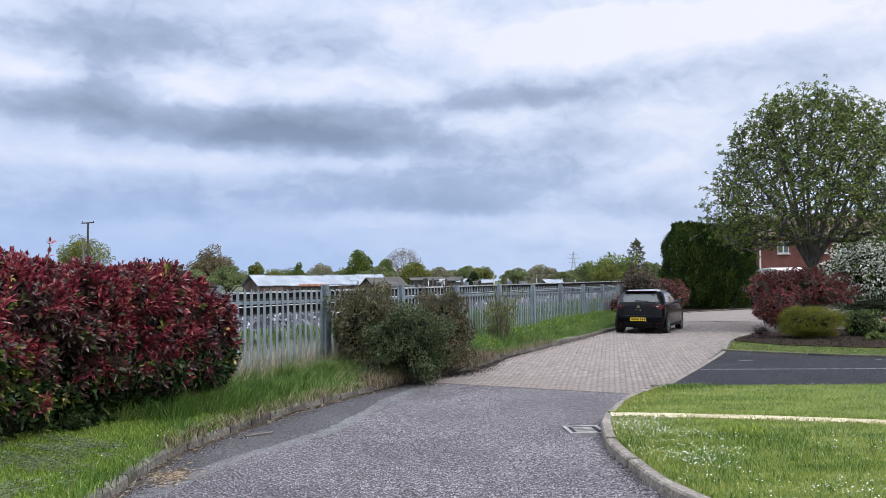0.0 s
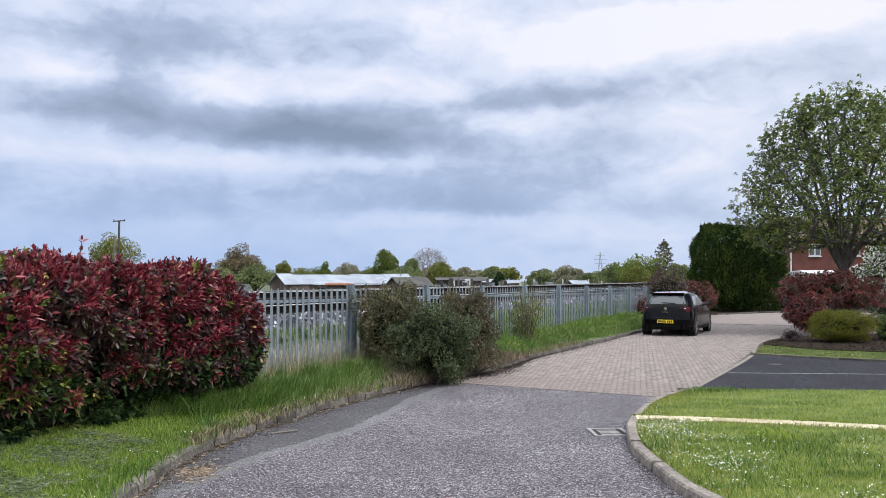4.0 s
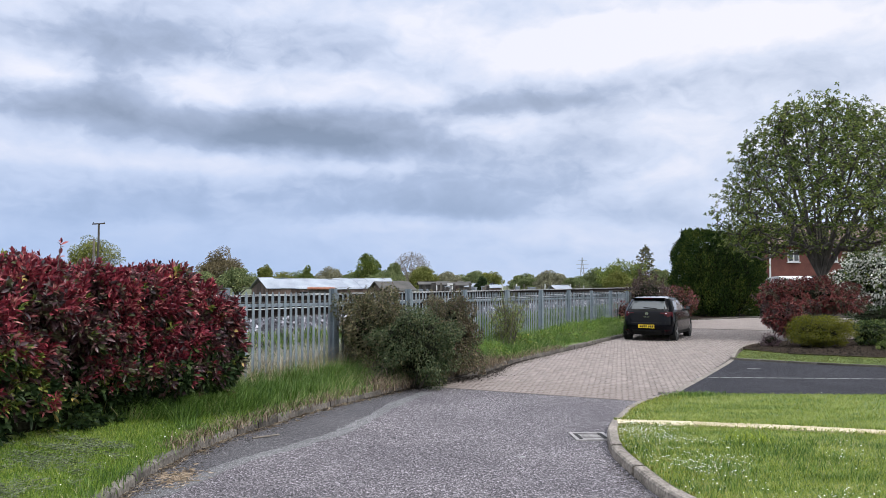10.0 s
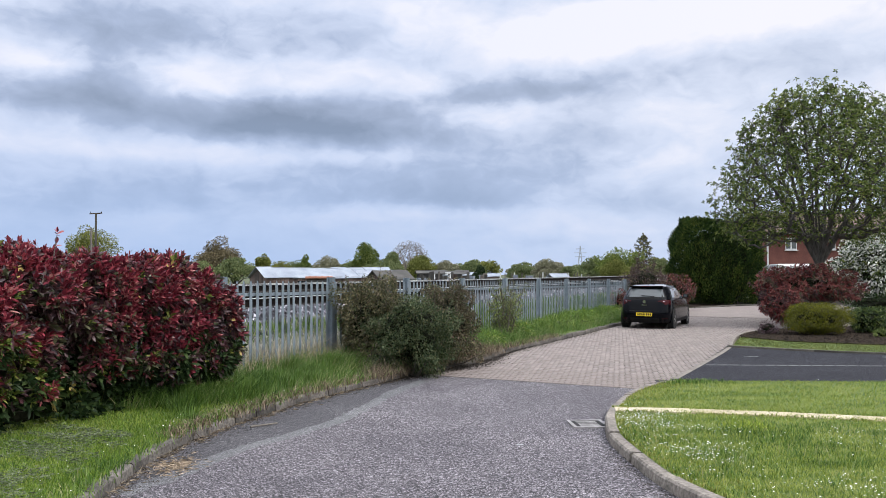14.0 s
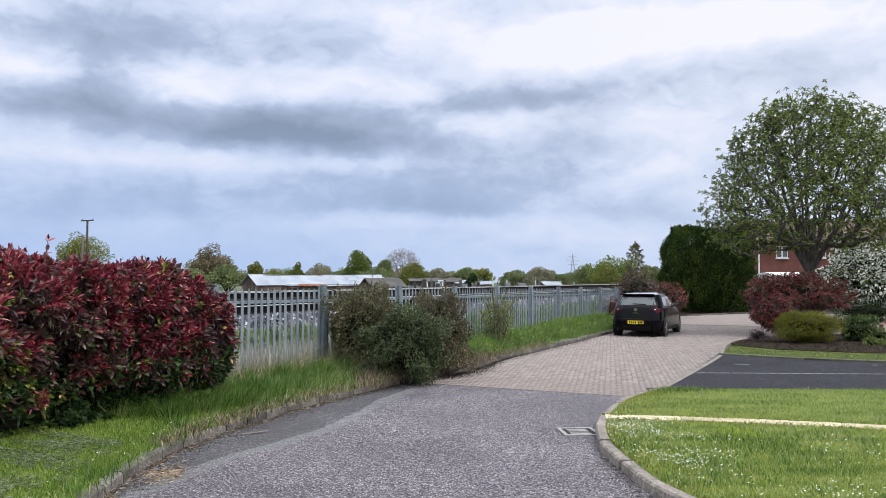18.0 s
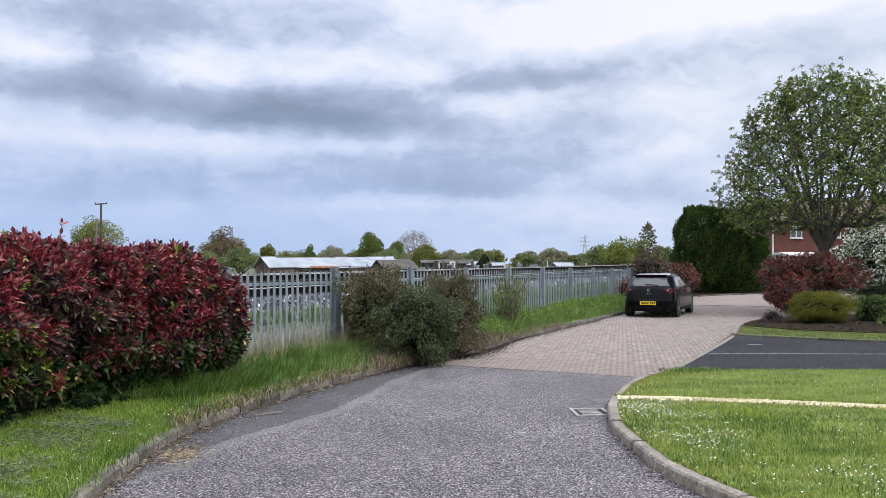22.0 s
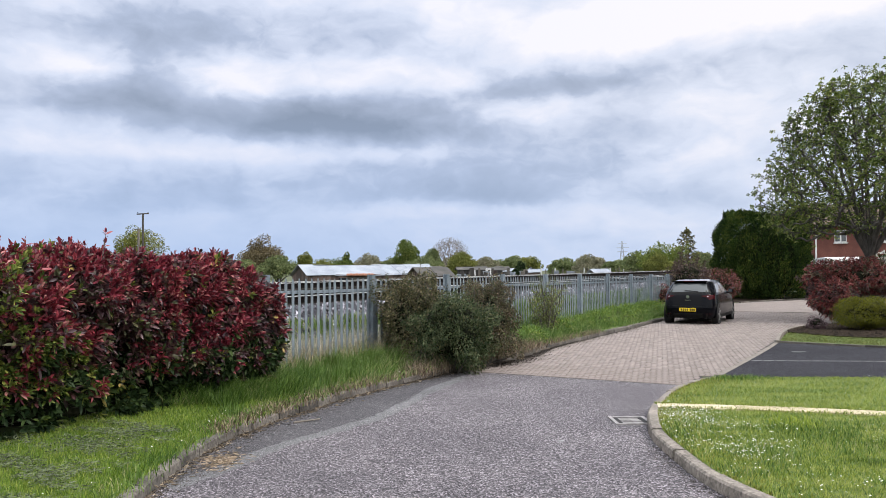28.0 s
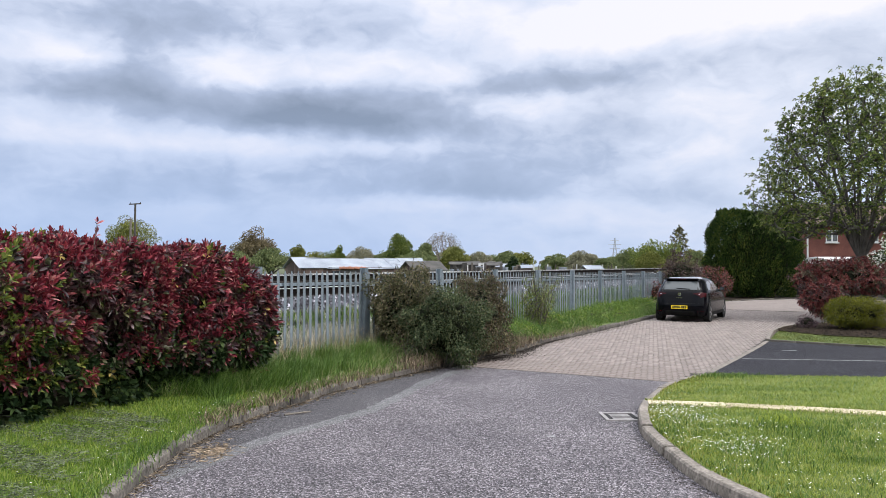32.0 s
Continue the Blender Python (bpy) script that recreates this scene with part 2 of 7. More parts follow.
def surface(name, stops, scale=8, rough=0.8, bump=0.2, fine=90, metal=0.0, stretch=(1, 1, 1), stain=0.25, per_object=0.0):
    """A worn solid: colour from coarse noise, mottled by a second scale, with a fine relief."""
    m, nt, N, K, b = nodes_of(name)
    tc, mp = N("ShaderNodeTexCoord"), N("ShaderNodeMapping")
    mp.inputs["Scale"].default_value = stretch
    K(tc.outputs["Object"], mp.inputs["Vector"])
    n1, n2 = N("ShaderNodeTexNoise"), N("ShaderNodeTexNoise")
    n1.inputs["Scale"].default_value, n1.inputs["Detail"].default_value = scale, 5
    n2.inputs["Scale"].default_value, n2.inputs["Detail"].default_value = fine, 4
    K(mp.outputs["Vector"], n1.inputs["Vector"])
    K(mp.outputs["Vector"], n2.inputs["Vector"])
    r = ramp_node(N, stops)
    if per_object:
        oi, ad, ml = N("ShaderNodeObjectInfo"), N("ShaderNodeMath"), N("ShaderNodeMath")
        ml.operation = "MULTIPLY_ADD"
        K(oi.outputs["Random"], ml.inputs[0])
        ml.inputs[1].default_value, ml.inputs[2].default_value = per_object, -per_object / 2
        K(n1.outputs["Fac"], ad.inputs[0])
        K(ml.outputs[0], ad.inputs[1])
        K(ad.outputs[0], r.inputs["Fac"])
    else:
        K(n1.outputs["Fac"], r.inputs["Fac"])
    mx = N("ShaderNodeMix")
    mx.data_type, mx.blend_type = "RGBA", "MULTIPLY"
    mx.inputs["Factor"].default_value = stain
    r2 = ramp_node(N, [(0.3, (0.35, 0.35, 0.35)), (0.65, (1.25, 1.25, 1.25))])
    K(n2.outputs["Fac"], r2.inputs["Fac"])
    K(r.outputs["Color"], mx.inputs["A"])
    K(r2.outputs["Color"], mx.inputs["B"])
    K(mx.outputs["Result"], b.inputs["Base Color"])
    b.inputs["Roughness"].default_value, b.inputs["Metallic"].default_value = rough, metal
    if bump:
        bp = N("ShaderNodeBump")
        bp.inputs["Strength"].default_value, bp.inputs["Distance"].default_value = bump, 0.01
        K(n2.outputs["Fac"], bp.inputs["Height"])
        K(bp.outputs["Normal"], b.inputs["Normal"])
    return m


def leafy(name, stops, rough=0.5, thin=0.25, patch=0.35, patch_scale=1.2, spec=0.5, stretch=None):
    """Foliage: each leaf its own tone, in broad patches, a little light through it."""
    m, nt, N, K, b = nodes_of(name)
    g, tc, no = N("ShaderNodeNewGeometry"), N("ShaderNodeTexCoord"), N("ShaderNodeTexNoise")
    no.inputs["Scale"].default_value = patch_scale
    if stretch:
        mp = N("ShaderNodeMapping")
        mp.inputs["Scale"].default_value = stretch
        K(tc.outputs["Object"], mp.inputs["Vector"])
        K(mp.outputs["Vector"], no.inputs["Vector"])
    else:
        K(tc.outputs["Object"], no.inputs["Vector"])
    ml, ad = N("ShaderNodeMath"), N("ShaderNodeMath")
    ml.operation, ad.operation = "MULTIPLY_ADD", "MULTIPLY_ADD"
    K(no.outputs["Fac"], ml.inputs[0])
    ml.inputs[1].default_value, ml.inputs[2].default_value = patch * 2, -patch
    K(g.outputs["Random Per Island"], ad.inputs[0])
    ad.inputs[1].default_value = 1.0
    K(ml.outputs[0], ad.inputs[2])
    r = ramp_node(N, stops)
    K(ad.outputs[0], r.inputs["Fac"])
    K(r.outputs["Color"], b.inputs["Base Color"])
    b.inputs["Roughness"].default_value = rough
    b.inputs["Specular IOR Level"].default_value = spec
    tr, mix = N("ShaderNodeBsdfTranslucent"), N("ShaderNodeMixShader")
    K(r.outputs["Color"], tr.inputs["Color"])
    mix.inputs["Fac"].default_value = thin
    K(b.outputs["BSDF"], mix.inputs[1])
    K(tr.outputs["BSDF"], mix.inputs[2])
    K(mix.outputs["Shader"], nt.nodes["Material Output"].inputs["Surface"])
    return m


def asphalt_material(name, dark, light, chip):
    m, nt, N, K, b = nodes_of(name)
    tc = N("ShaderNodeTexCoord")
    v, n1, n2 = N("ShaderNodeTexVoronoi"), N("ShaderNodeTexNoise"), N("ShaderNodeTexNoise")
    v.inputs["Scale"].default_value = chip
    n1.inputs["Scale"].default_value, n1.inputs["Detail"].default_value = 0.7, 6
    n2.inputs["Scale"].default_value, n2.inputs["Detail"].default_value = chip * 0.35, 4
    for q in (v, n1, n2):
        K(tc.outputs["Object"], q.inputs["Vector"])
    sep = N("ShaderNodeSeparateColor")
    K(v.outputs["Color"], sep.inputs["Color"])
    r = ramp_node(N, [(0.0, dark), (0.42, tuple(0.72 * a + 0.28 * c for a, c in zip(dark, light))), (0.72, light), (0.9, tuple(min(1, 1.7 * c) for c in light)), (1.0, tuple(min(1, 2.9 * c) for c in light))])
    K(sep.outputs["Red"], r.inputs["Fac"])
    r1 = ramp_node(N, [(0.35, (0.78, 0.78, 0.8)), (0.7, (1.15, 1.15, 1.15))])
    K(n1.outputs["Fac"], r1.inputs["Fac"])
    r2 = ramp_node(N, [(0.35, (0.7, 0.7, 0.7)), (0.65, (1.15, 1.15, 1.15))])
    K(n2.outputs["Fac"], r2.inputs["Fac"])
    a, c = N("ShaderNodeMix"), N("ShaderNodeMix")
    for q, s1, s2 in ((a, r, r1), (c, a, r2)):
        q.data_type, q.blend_type = "RGBA", "MULTIPLY"
        q.inputs["Factor"].default_value = 1.0
        K(s1.outputs["Result" if s1 is a else "Color"], q.inputs["A"])
        K(s2.outputs["Color"], q.inputs["B"])
    K(c.outputs["Result"], b.inputs["Base Color"])
    b.inputs["Roughness"].default_value = 0.88
    bp = N("ShaderNodeBump")
    bp.inputs["Strength"].default_value, bp.inputs["Distance"].default_value = 0.7, 0.012
    K(v.outputs["Distance"], bp.inputs["Height"])
    K(bp.outputs["Normal"], b.inputs["Normal"])
    return m


def glass_material(name, tint, rough=0.03):
    m, nt, N, K, b = nodes_of(name)
    b.inputs["Base Color"].default_value = (*tint, 1)
    b.inputs["Roughness"].default_value = rough
    b.inputs["Specular IOR Level"].default_value = 0.6
    b.inputs["Coat Weight"].default_value = 0.6
    b.inputs["Coat Roughness"].default_value = 0.02
    return m


G = lambda v: (v, v, v)
M_ASPH = asphalt_material("chipped_asphalt", (0.017, 0.016, 0.019), (0.172, 0.157, 0.167), 94)
M_PATCH = asphalt_material("pale_repair_seam", (0.075, 0.075, 0.078), (0.155, 0.152, 0.155), 150)
M_GUTTER = asphalt_material("old_fine_asphalt", (0.03, 0.03, 0.033), (0.105, 0.1, 0.105), 120)
M_DRIVE = asphalt_material("dark_tarmac", (0.014, 0.014, 0.017), (0.034, 0.034, 0.04), 130)
M_BLOCK = surface("grey_buff_paver", [(0.25, (0.158, 0.133, 0.121)), (0.5, (0.19, 0.16, 0.146)), (0.75, (0.218, 0.185, 0.168))], 1.5, 0.88, 0.5, 110, per_object=0.25)
M_JOINT = surface("sandy_joint", [(0.3, (0.024, 0.021, 0.02)), (0.7, (0.045, 0.04, 0.036))], 3, 0.95, 0.4, 140)
M_KERB = surface("weathered_kerb_concrete", [(0.3, (0.05, 0.044, 0.038)), (0.7, (0.155, 0.138, 0.12))], 4, 0.94, 0.9, 32, per_object=0.3, stain=0.85)
M_KERBR = surface("pale_kerb_concrete", [(0.3, (0.14, 0.121, 0.103)), (0.7, (0.265, 0.233, 0.2))], 3.5, 0.93, 0.7, 30, per_object=0.15, stain=0.8)
M_YELLOW = surface("buff_edging_stone", [(0.3, (0.4, 0.33, 0.22)), (0.7, (0.55, 0.47, 0.33))], 4, 0.9, 0.4, 70, per_object=0.35, stain=0.45)
M_TURF = surface("turf", [(0.3, (0.055, 0.085, 0.016)), (0.7, (0.12, 0.165, 0.035))], 2.5, 0.95, 0.8, 60, stain=0.6)
M_FIELD = surface("rough_field", [(0.3, (0.04, 0.055, 0.02)), (0.7, (0.09, 0.1, 0.04))], 0.15, 0.95, 0.3, 8)
M_SOIL = surface("bare_soil", [(0.3, (0.011, 0.008, 0.006)), (0.7, (0.03, 0.021, 0.015))], 6, 0.97, 0.9, 40, stain=0.5)
M_LOAM = surface("dry_brown_loam", [(0.3, (0.018, 0.014, 0.011)), (0.7, (0.06, 0.05, 0.04))], 7, 0.97, 1.0, 38, stain=0.7)
M_GRIT = leafy("soil_crumbs", [(0.0, (0.022, 0.019, 0.017)), (1.0, (0.085, 0.074, 0.064))], 0.95, 0.0, 0.2, 3, 0.1)
M_GRASS = leafy("mown_grass_blades", [(0.0, (0.06, 0.108, 0.013)), (0.45, (0.175, 0.245, 0.032)), (0.8, (0.3, 0.34, 0.068)), (1.0, (0.4, 0.41, 0.14))], 0.6, 0.3, 0.75, 1.0, 0.25, stretch=(0.8, 3.2, 1))
M_GRASS2 = leafy("verge_grass_blades", [(0.0, (0.05, 0.105, 0.012)), (0.55, (0.145, 0.235, 0.028)), (1.0, (0.28, 0.33, 0.07))], 0.55, 0.3, 0.45, 1.6, 0.25)
M_STRIP = leafy("dull_strip_grass", [(0.0, (0.035, 0.055, 0.012)), (0.5, (0.095, 0.12, 0.026)), (1.0, (0.2, 0.195, 0.07))], 0.6, 0.3, 0.6, 1.2, 0.15)
M_TALL = leafy("tall_grass_blades", [(0.0, (0.03, 0.07, 0.012)), (0.6, (0.1, 0.185, 0.03)), (0.9, (0.19, 0.27, 0.07)), (1.0, (0.34, 0.33, 0.16))], 0.5, 0.3, 0.4, 1.5, 0.3)
M_TUSS = leafy("blue_green_tussock", [(0.0, (0.035, 0.075, 0.016)), (0.6, (0.1, 0.18, 0.035)), (1.0, (0.22, 0.3, 0.08))], 0.5, 0.3, 0.3, 2, 0.3)
M_STRAW = leafy("dry_grass", [(0.0, (0.17, 0.13, 0.085)), (1.0, (0.46, 0.38, 0.26))], 0.8, 0.1, 0.2, 2, 0.2)
M_CHAFF = leafy("pale_tan_chaff", [(0.0, (0.17, 0.13, 0.09)), (1.0, (0.42, 0.33, 0.24))], 0.85, 0.1, 0.2, 2, 0.15)
M_STRAW2 = leafy("withered_brown_grass", [(0.0, (0.07, 0.052, 0.036)), (0.7, (0.2, 0.155, 0.105)), (1.0, (0.38, 0.31, 0.22))], 0.85, 0.1, 0.2, 2, 0.2)
M_SAGE = leafy("brown_olive_leaves", [(0.0, (0.04, 0.042, 0.02)), (0.6, (0.125, 0.118, 0.06)), (1.0, (0.27, 0.22, 0.12))], 0.65, 0.25, 0.5, 3.2, 0.18)
M_RED2 = leafy("shaded_red_leaves", [(0.0, (0.065, 0.016, 0.017)), (0.5, (0.155, 0.04, 0.039)), (1.0, (0.28, 0.1, 0.088))], 0.55, 0.2, 0.4, 2.2, 0.2)
M_PALE = leafy("bleached_stalks", [(0.0, (0.3, 0.28, 0.23)), (1.0, (0.62, 0.58, 0.5))], 0.85, 0.1, 0.2, 2, 0.2)
M_FRINGE = leafy("yellowed_grass", [(0.0, (0.12, 0.14, 0.025)), (0.6, (0.25, 0.26, 0.05)), (1.0, (0.42, 0.38, 0.16))], 0.7, 0.3, 0.4, 2, 0.15)
M_TUFT = leafy("yellow_green_tuft", [(0.0, (0.15, 0.22, 0.03)), (1.0, (0.33, 0.4, 0.06))], 0.6, 0.35, 0.2, 2, 0.15)
M_CLIP = leafy("mown_clippings", [(0.0, (0.04, 0.052, 0.03)), (1.0, (0.19, 0.22, 0.13))], 0.8, 0.1, 0.3, 3, 0.2)
# the pale pink last stop puts sky sheen on some leaves into colour
M_RED = leafy("red_young_leaves", [(0.0, (0.075, 0.012, 0.02)), (0.45, (0.16, 0.02, 0.035)), (0.82, (0.31, 0.05, 0.064)), (1.0, (0.44, 0.2, 0.18))], 0.4, 0.18, 0.4, 2.2, 0.45)
M_MAROON = leafy("maroon_old_leaves", [(0.0, (0.017, 0.011, 0.013)), (0.4, (0.055, 0.022, 0.027)), (0.7, (0.1, 0.04, 0.042)), (0.85, (0.06, 0.07, 0.034)), (1.0, (0.1, 0.1, 0.05))], 0.4, 0.15, 0.35, 2.0, 0.45)
M_LIME = leafy("lime_green_leaves", [(0.0, (0.035, 0.06, 0.012)), (0.6, (0.1, 0.145, 0.028)), (1.0, (0.26, 0.27, 0.06))], 0.45, 0.25, 0.35, 2, 0.35)
M_DEEP = leafy("deep_green_leaves", [(0.0, (0.008, 0.018, 0.007)), (0.7, (0.027, 0.049, 0.017)), (1.0, (0.055, 0.082, 0.027))], 0.5, 0.15, 0.3, 2, 0.12)
M_OLIVE = leafy("olive_grey_leaves", [(0.0, (0.03, 0.04, 0.018)), (0.6, (0.08, 0.095, 0.04)), (0.85, (0.13, 0.13, 0.062)), (1.0, (0.19, 0.17, 0.09))], 0.62, 0.25, 0.45, 3.2, 0.18)
M_BRONZE = leafy("bronze_tinged_leaves", [(0.0, (0.035, 0.032, 0.02)), (0.6, (0.1, 0.082, 0.052)), (1.0, (0.2, 0.14, 0.1))], 0.6, 0.2, 0.4, 2.6, 0.25)
M_YELLOWED = leafy("yellowed_leaves", [(0.0, (0.3, 0.22, 0.05)), (1.0, (0.55, 0.42, 0.16))], 0.5, 0.2, 0.2, 2, 0.3)
M_LEAFG = leafy("grey_green_leaves", [(0.0, (0.03, 0.045, 0.022)), (0.6, (0.075, 0.105, 0.05)), (1.0, (0.14, 0.165, 0.085))], 0.55, 0.2, 0.4, 2.6, 0.2)
M_TREE = leafy("fresh_tree_leaves", [(0.0, (0.03, 0.055, 0.009)), (0.6, (0.095, 0.14, 0.024)), (1.0, (0.24, 0.27, 0.07))], 0.5, 0.32, 0.35, 0.8, 0.3)
M_CONIF = leafy("conifer_sprays", [(0.0, (0.006, 0.016, 0.005)), (0.5, (0.023, 0.049, 0.011)), (0.82, (0.055, 0.088, 0.017)), (1.0, (0.13, 0.15, 0.028))], 0.65, 0.2, 0.5, 0.8, 0.1)
M_GOLD = leafy("golden_green_leaves", [(0.0, (0.06, 0.068, 0.008)), (0.6, (0.135, 0.14, 0.013)), (1.0, (0.22, 0.21, 0.025))], 0.6, 0.35, 0.35, 2.5, 0.1)
M_PURPLE = leafy("purple_brown_leaves", [(0.0, (0.025, 0.012, 0.018)), (1.0, (0.1, 0.045, 0.06))], 0.5, 0.15, 0.3, 2.5)
M_WHITE = leafy("white_blossom", [(0.0, (0.4, 0.42, 0.36)), (1.0, (0.8, 0.8, 0.76))], 0.7, 0.2, 0.2, 1.5)
M_YG = leafy("yellow_green_far_leaves", [(0.0, (0.07, 0.085, 0.022)), (0.6, (0.165, 0.18, 0.045)), (1.0, (0.27, 0.27, 0.08))], 0.65, 0.25, 0.3, 0.4, 0.12)
M_LIMEF = leafy("fresh_lime_leaves", [(0.0, (0.06, 0.09, 0.016)), (0.6, (0.16, 0.21, 0.04)), (1.0, (0.3, 0.34, 0.09))], 0.6, 0.3, 0.35, 1.0, 0.2)
# lightened greens: distance haze is put into the leaf colour
M_FAR = leafy("hazed_far_green_leaves", [(0.0, (0.07, 0.092, 0.042)), (0.6, (0.16, 0.2, 0.085)), (1.0, (0.29, 0.31, 0.135))], 0.65, 0.35, 0.35, 0.3, 0.12)
M_FARB = leafy("far_brown_buds", [(0.0, (0.07, 0.055, 0.03)), (1.0, (0.2, 0.16, 0.08))], 0.6, 0.2, 0.3, 0.4)
M_FARP = leafy("far_pale_blossom", [(0.0, (0.12, 0.125, 0.07)), (1.0, (0.33, 0.31, 0.22))], 0.6, 0.25, 0.3, 0.4, 0.2)
M_BARK = surface("grey_brown_bark", [(0.3, (0.045, 0.039, 0.034)), (0.7, (0.12, 0.106, 0.09))], 9, 0.93, 0.8, 40, stretch=(1, 1, 0.3), stain=0.5)
M_BARKD = surface("dark_grey_bark", [(0.3, (0.035, 0.031, 0.028)), (0.7, (0.1, 0.09, 0.08))], 9, 0.95, 0.8, 40, stretch=(1, 1, 0.3), stain=0.5)
M_TWIG = surface("bare_twig", [(0.3, (0.11, 0.095, 0.08)), (0.7, (0.22, 0.19, 0.16))], 9, 0.93, 0.2, 40)
M_GALV = surface("galvanised_steel", [(0.3, (0.12, 0.152, 0.178)), (0.7, (0.225, 0.268, 0.305))], 4, 0.5, 0.15, 45, metal=0.25, stain=0.5, per_object=0.2)
M_RAIL = surface("rusty_rail_side", [(0.3, (0.004, 0.003, 0.003)), (0.7, (0.013, 0.01, 0.009))], 6, 0.9, 0.2, 60)
M_SHINE = surface("polished_rail_head", [(0.3, G(0.62)), (0.7, G(0.8))], 6, 0.42, 0.0, 60, metal=0.6, stain=0.15)
M_SLEEPER = surface("dark_sleeper", [(0.3, (0.025, 0.022, 0.02)), (0.7, (0.07, 0.062, 0.056))], 4, 0.9, 0.3, 60)
M_STONE = leafy("ballast_stone", [(0.0, (0.012, 0.012, 0.015)), (0.5, (0.045, 0.045, 0.055)), (0.8, (0.13, 0.13, 0.15)), (1.0, (0.42, 0.41, 0.45))], 0.85, 0.0, 0.2, 1, 0.3)
M_PLANK = surface("weathered_planks", [(0.25, (0.032, 0.021, 0.017)), (0.5, (0.08, 0.053, 0.044)), (0.75, (0.14, 0.1, 0.086))], 3, 0.9, 0.4, 30, stretch=(3, 3, 0.25), per_object=0.5)
M_DARKW = surface("tarred_boards", [(0.3, (0.022, 0.02, 0.018)), (0.7, (0.06, 0.055, 0.05))], 3, 0.9, 0.4, 30, stretch=(3, 3, 0.3), per_object=0.2)
M_TIN = surface("pale_sheet_roof", [(0.3, (0.17, 0.195, 0.235)), (0.7, (0.3, 0.33, 0.375))], 1.0, 0.5, 0.1, 20, stain=0.45)
M_FELT = surface("grey_roof_felt", [(0.3, (0.035, 0.034, 0.032)), (0.7, (0.085, 0.08, 0.073))], 2, 0.95, 0.4, 30)
M_ORANGE = surface("faded_orange_sheet", [(0.3, (0.3, 0.12, 0.075)), (0.7, (0.4, 0.19, 0.13))], 2, 0.7, 0.2, 20)
M_WHITEP = surface("white_paint", [(0.3, G(0.5)), (0.7, G(0.62))], 3, 0.55, 0.05, 40, stain=0.25)
M_POLE = surface("dark_timber_pole", [(0.3, (0.03, 0.023, 0.018)), (0.7, (0.07, 0.052, 0.04))], 3, 0.9, 0.3, 30, stretch=(1, 1, 0.2))
M_POLE2 = surface("grey_timber_pole", [(0.3, (0.08, 0.07, 0.06)), (0.7, (0.16, 0.14, 0.12))], 3, 0.9, 0.3, 30, stretch=(1, 1, 0.2))
# steel made pale and bluish, the haze being part of its colour
M_PYLON = surface("hazy_steel", [(0.3, (0.3, 0.33, 0.38)), (0.7, (0.4, 0.43, 0.48))], 1, 0.7, 0.0, 5)
M_PAINT = surface("black_blue_car_paint", [(0.3, (0.0016, 0.0018, 0.003)), (0.7, (0.003, 0.0033, 0.005))], 0.8, 0.16, 0.0, 200, stain=0.05)
M_PAINT.node_tree.nodes["Principled BSDF"].inputs["Specular IOR Level"].default_value = 0.12
# pale metal puts the sky's reflection into the black roof's colour
M_ROOF = surface("roof_sky_sheen", [(0.3, (0.3, 0.3, 0.32)), (0.7, (0.36, 0.36, 0.38))], 0.8, 0.4, 0.0, 200, metal=0.85, stain=0.05)
M_ROOF.node_tree.nodes["Principled BSDF"].inputs["Coat Weight"].default_value = 1.0
M_ROOF.node_tree.nodes["Principled BSDF"].inputs["Specular IOR Level"].default_value = 1.0
M_TRIM = surface("black_plastic", [(0.3, G(0.004)), (0.7, G(0.009))], 3, 0.6, 0.05, 90)
M_TRIM.node_tree.nodes["Principled BSDF"].inputs["Specular IOR Level"].default_value = 0.15
M_TYRE = surface("tyre_rubber", [(0.3, G(0.007)), (0.7, G(0.014))], 8, 0.9, 0.2, 60)
M_ALLOY = surface("alloy_rim", [(0.3, G(0.25)), (0.7, G(0.34))], 4, 0.35, 0.0, 60, metal=0.9, stain=0.1)
M_GLASS = glass_material("tinted_car_glass", (0.02, 0.024, 0.028))
# rear and side panes: reflected sky is put into a greyer tint
M_REARG = glass_material("rear_glass_sky_tint", (0.06, 0.068, 0.07), 0.2)
M_REARG.node_tree.nodes["Principled BSDF"].inputs["Coat Weight"].default_value = 0.0
M_SIDEG = glass_material("side_glass_sky_tint", (0.1, 0.11, 0.115), 0.18)
M_LAMPR = glass_material("dark_red_lens", (0.04, 0.003, 0.005), 0.25)
M_LAMPR.node_tree.nodes["Principled BSDF"].inputs["Coat Weight"].default_value = 0.0
M_LAMPR.node_tree.nodes["Principled BSDF"].inputs["Specular IOR Level"].default_value = 0.15
M_PLATE = surface("yellow_plate", [(0.3, (0.8, 0.55, 0.01)), (0.7, (0.85, 0.6, 0.015))], 3, 0.4, 0.0, 60, stain=0.05)
M_CHROME = surface("chrome", [(0.3, G(0.7)), (0.7, G(0.8))], 3, 0.15, 0.0, 60, metal=1.0, stain=0.02)
M_BRICK = surface("red_house_brick", [(0.3, (0.1, 0.035, 0.027)), (0.7, (0.165, 0.058, 0.044))], 1.2, 0.9, 0.2, 14, stain=0.4)
M_TILE = surface("brown_roof_tiles", [(0.3, (0.09, 0.06, 0.05)), (0.7, (0.15, 0.1, 0.08))], 2, 0.9, 0.2, 20)
M_WINDOW = glass_material("house_window_glass", (0.05, 0.06, 0.07), 0.05)
M_IRON = surface("cast_iron", [(0.3, (0.19, 0.178, 0.175)), (0.7, (0.34, 0.32, 0.315))], 7, 0.65, 0.3, 60, metal=0.2)
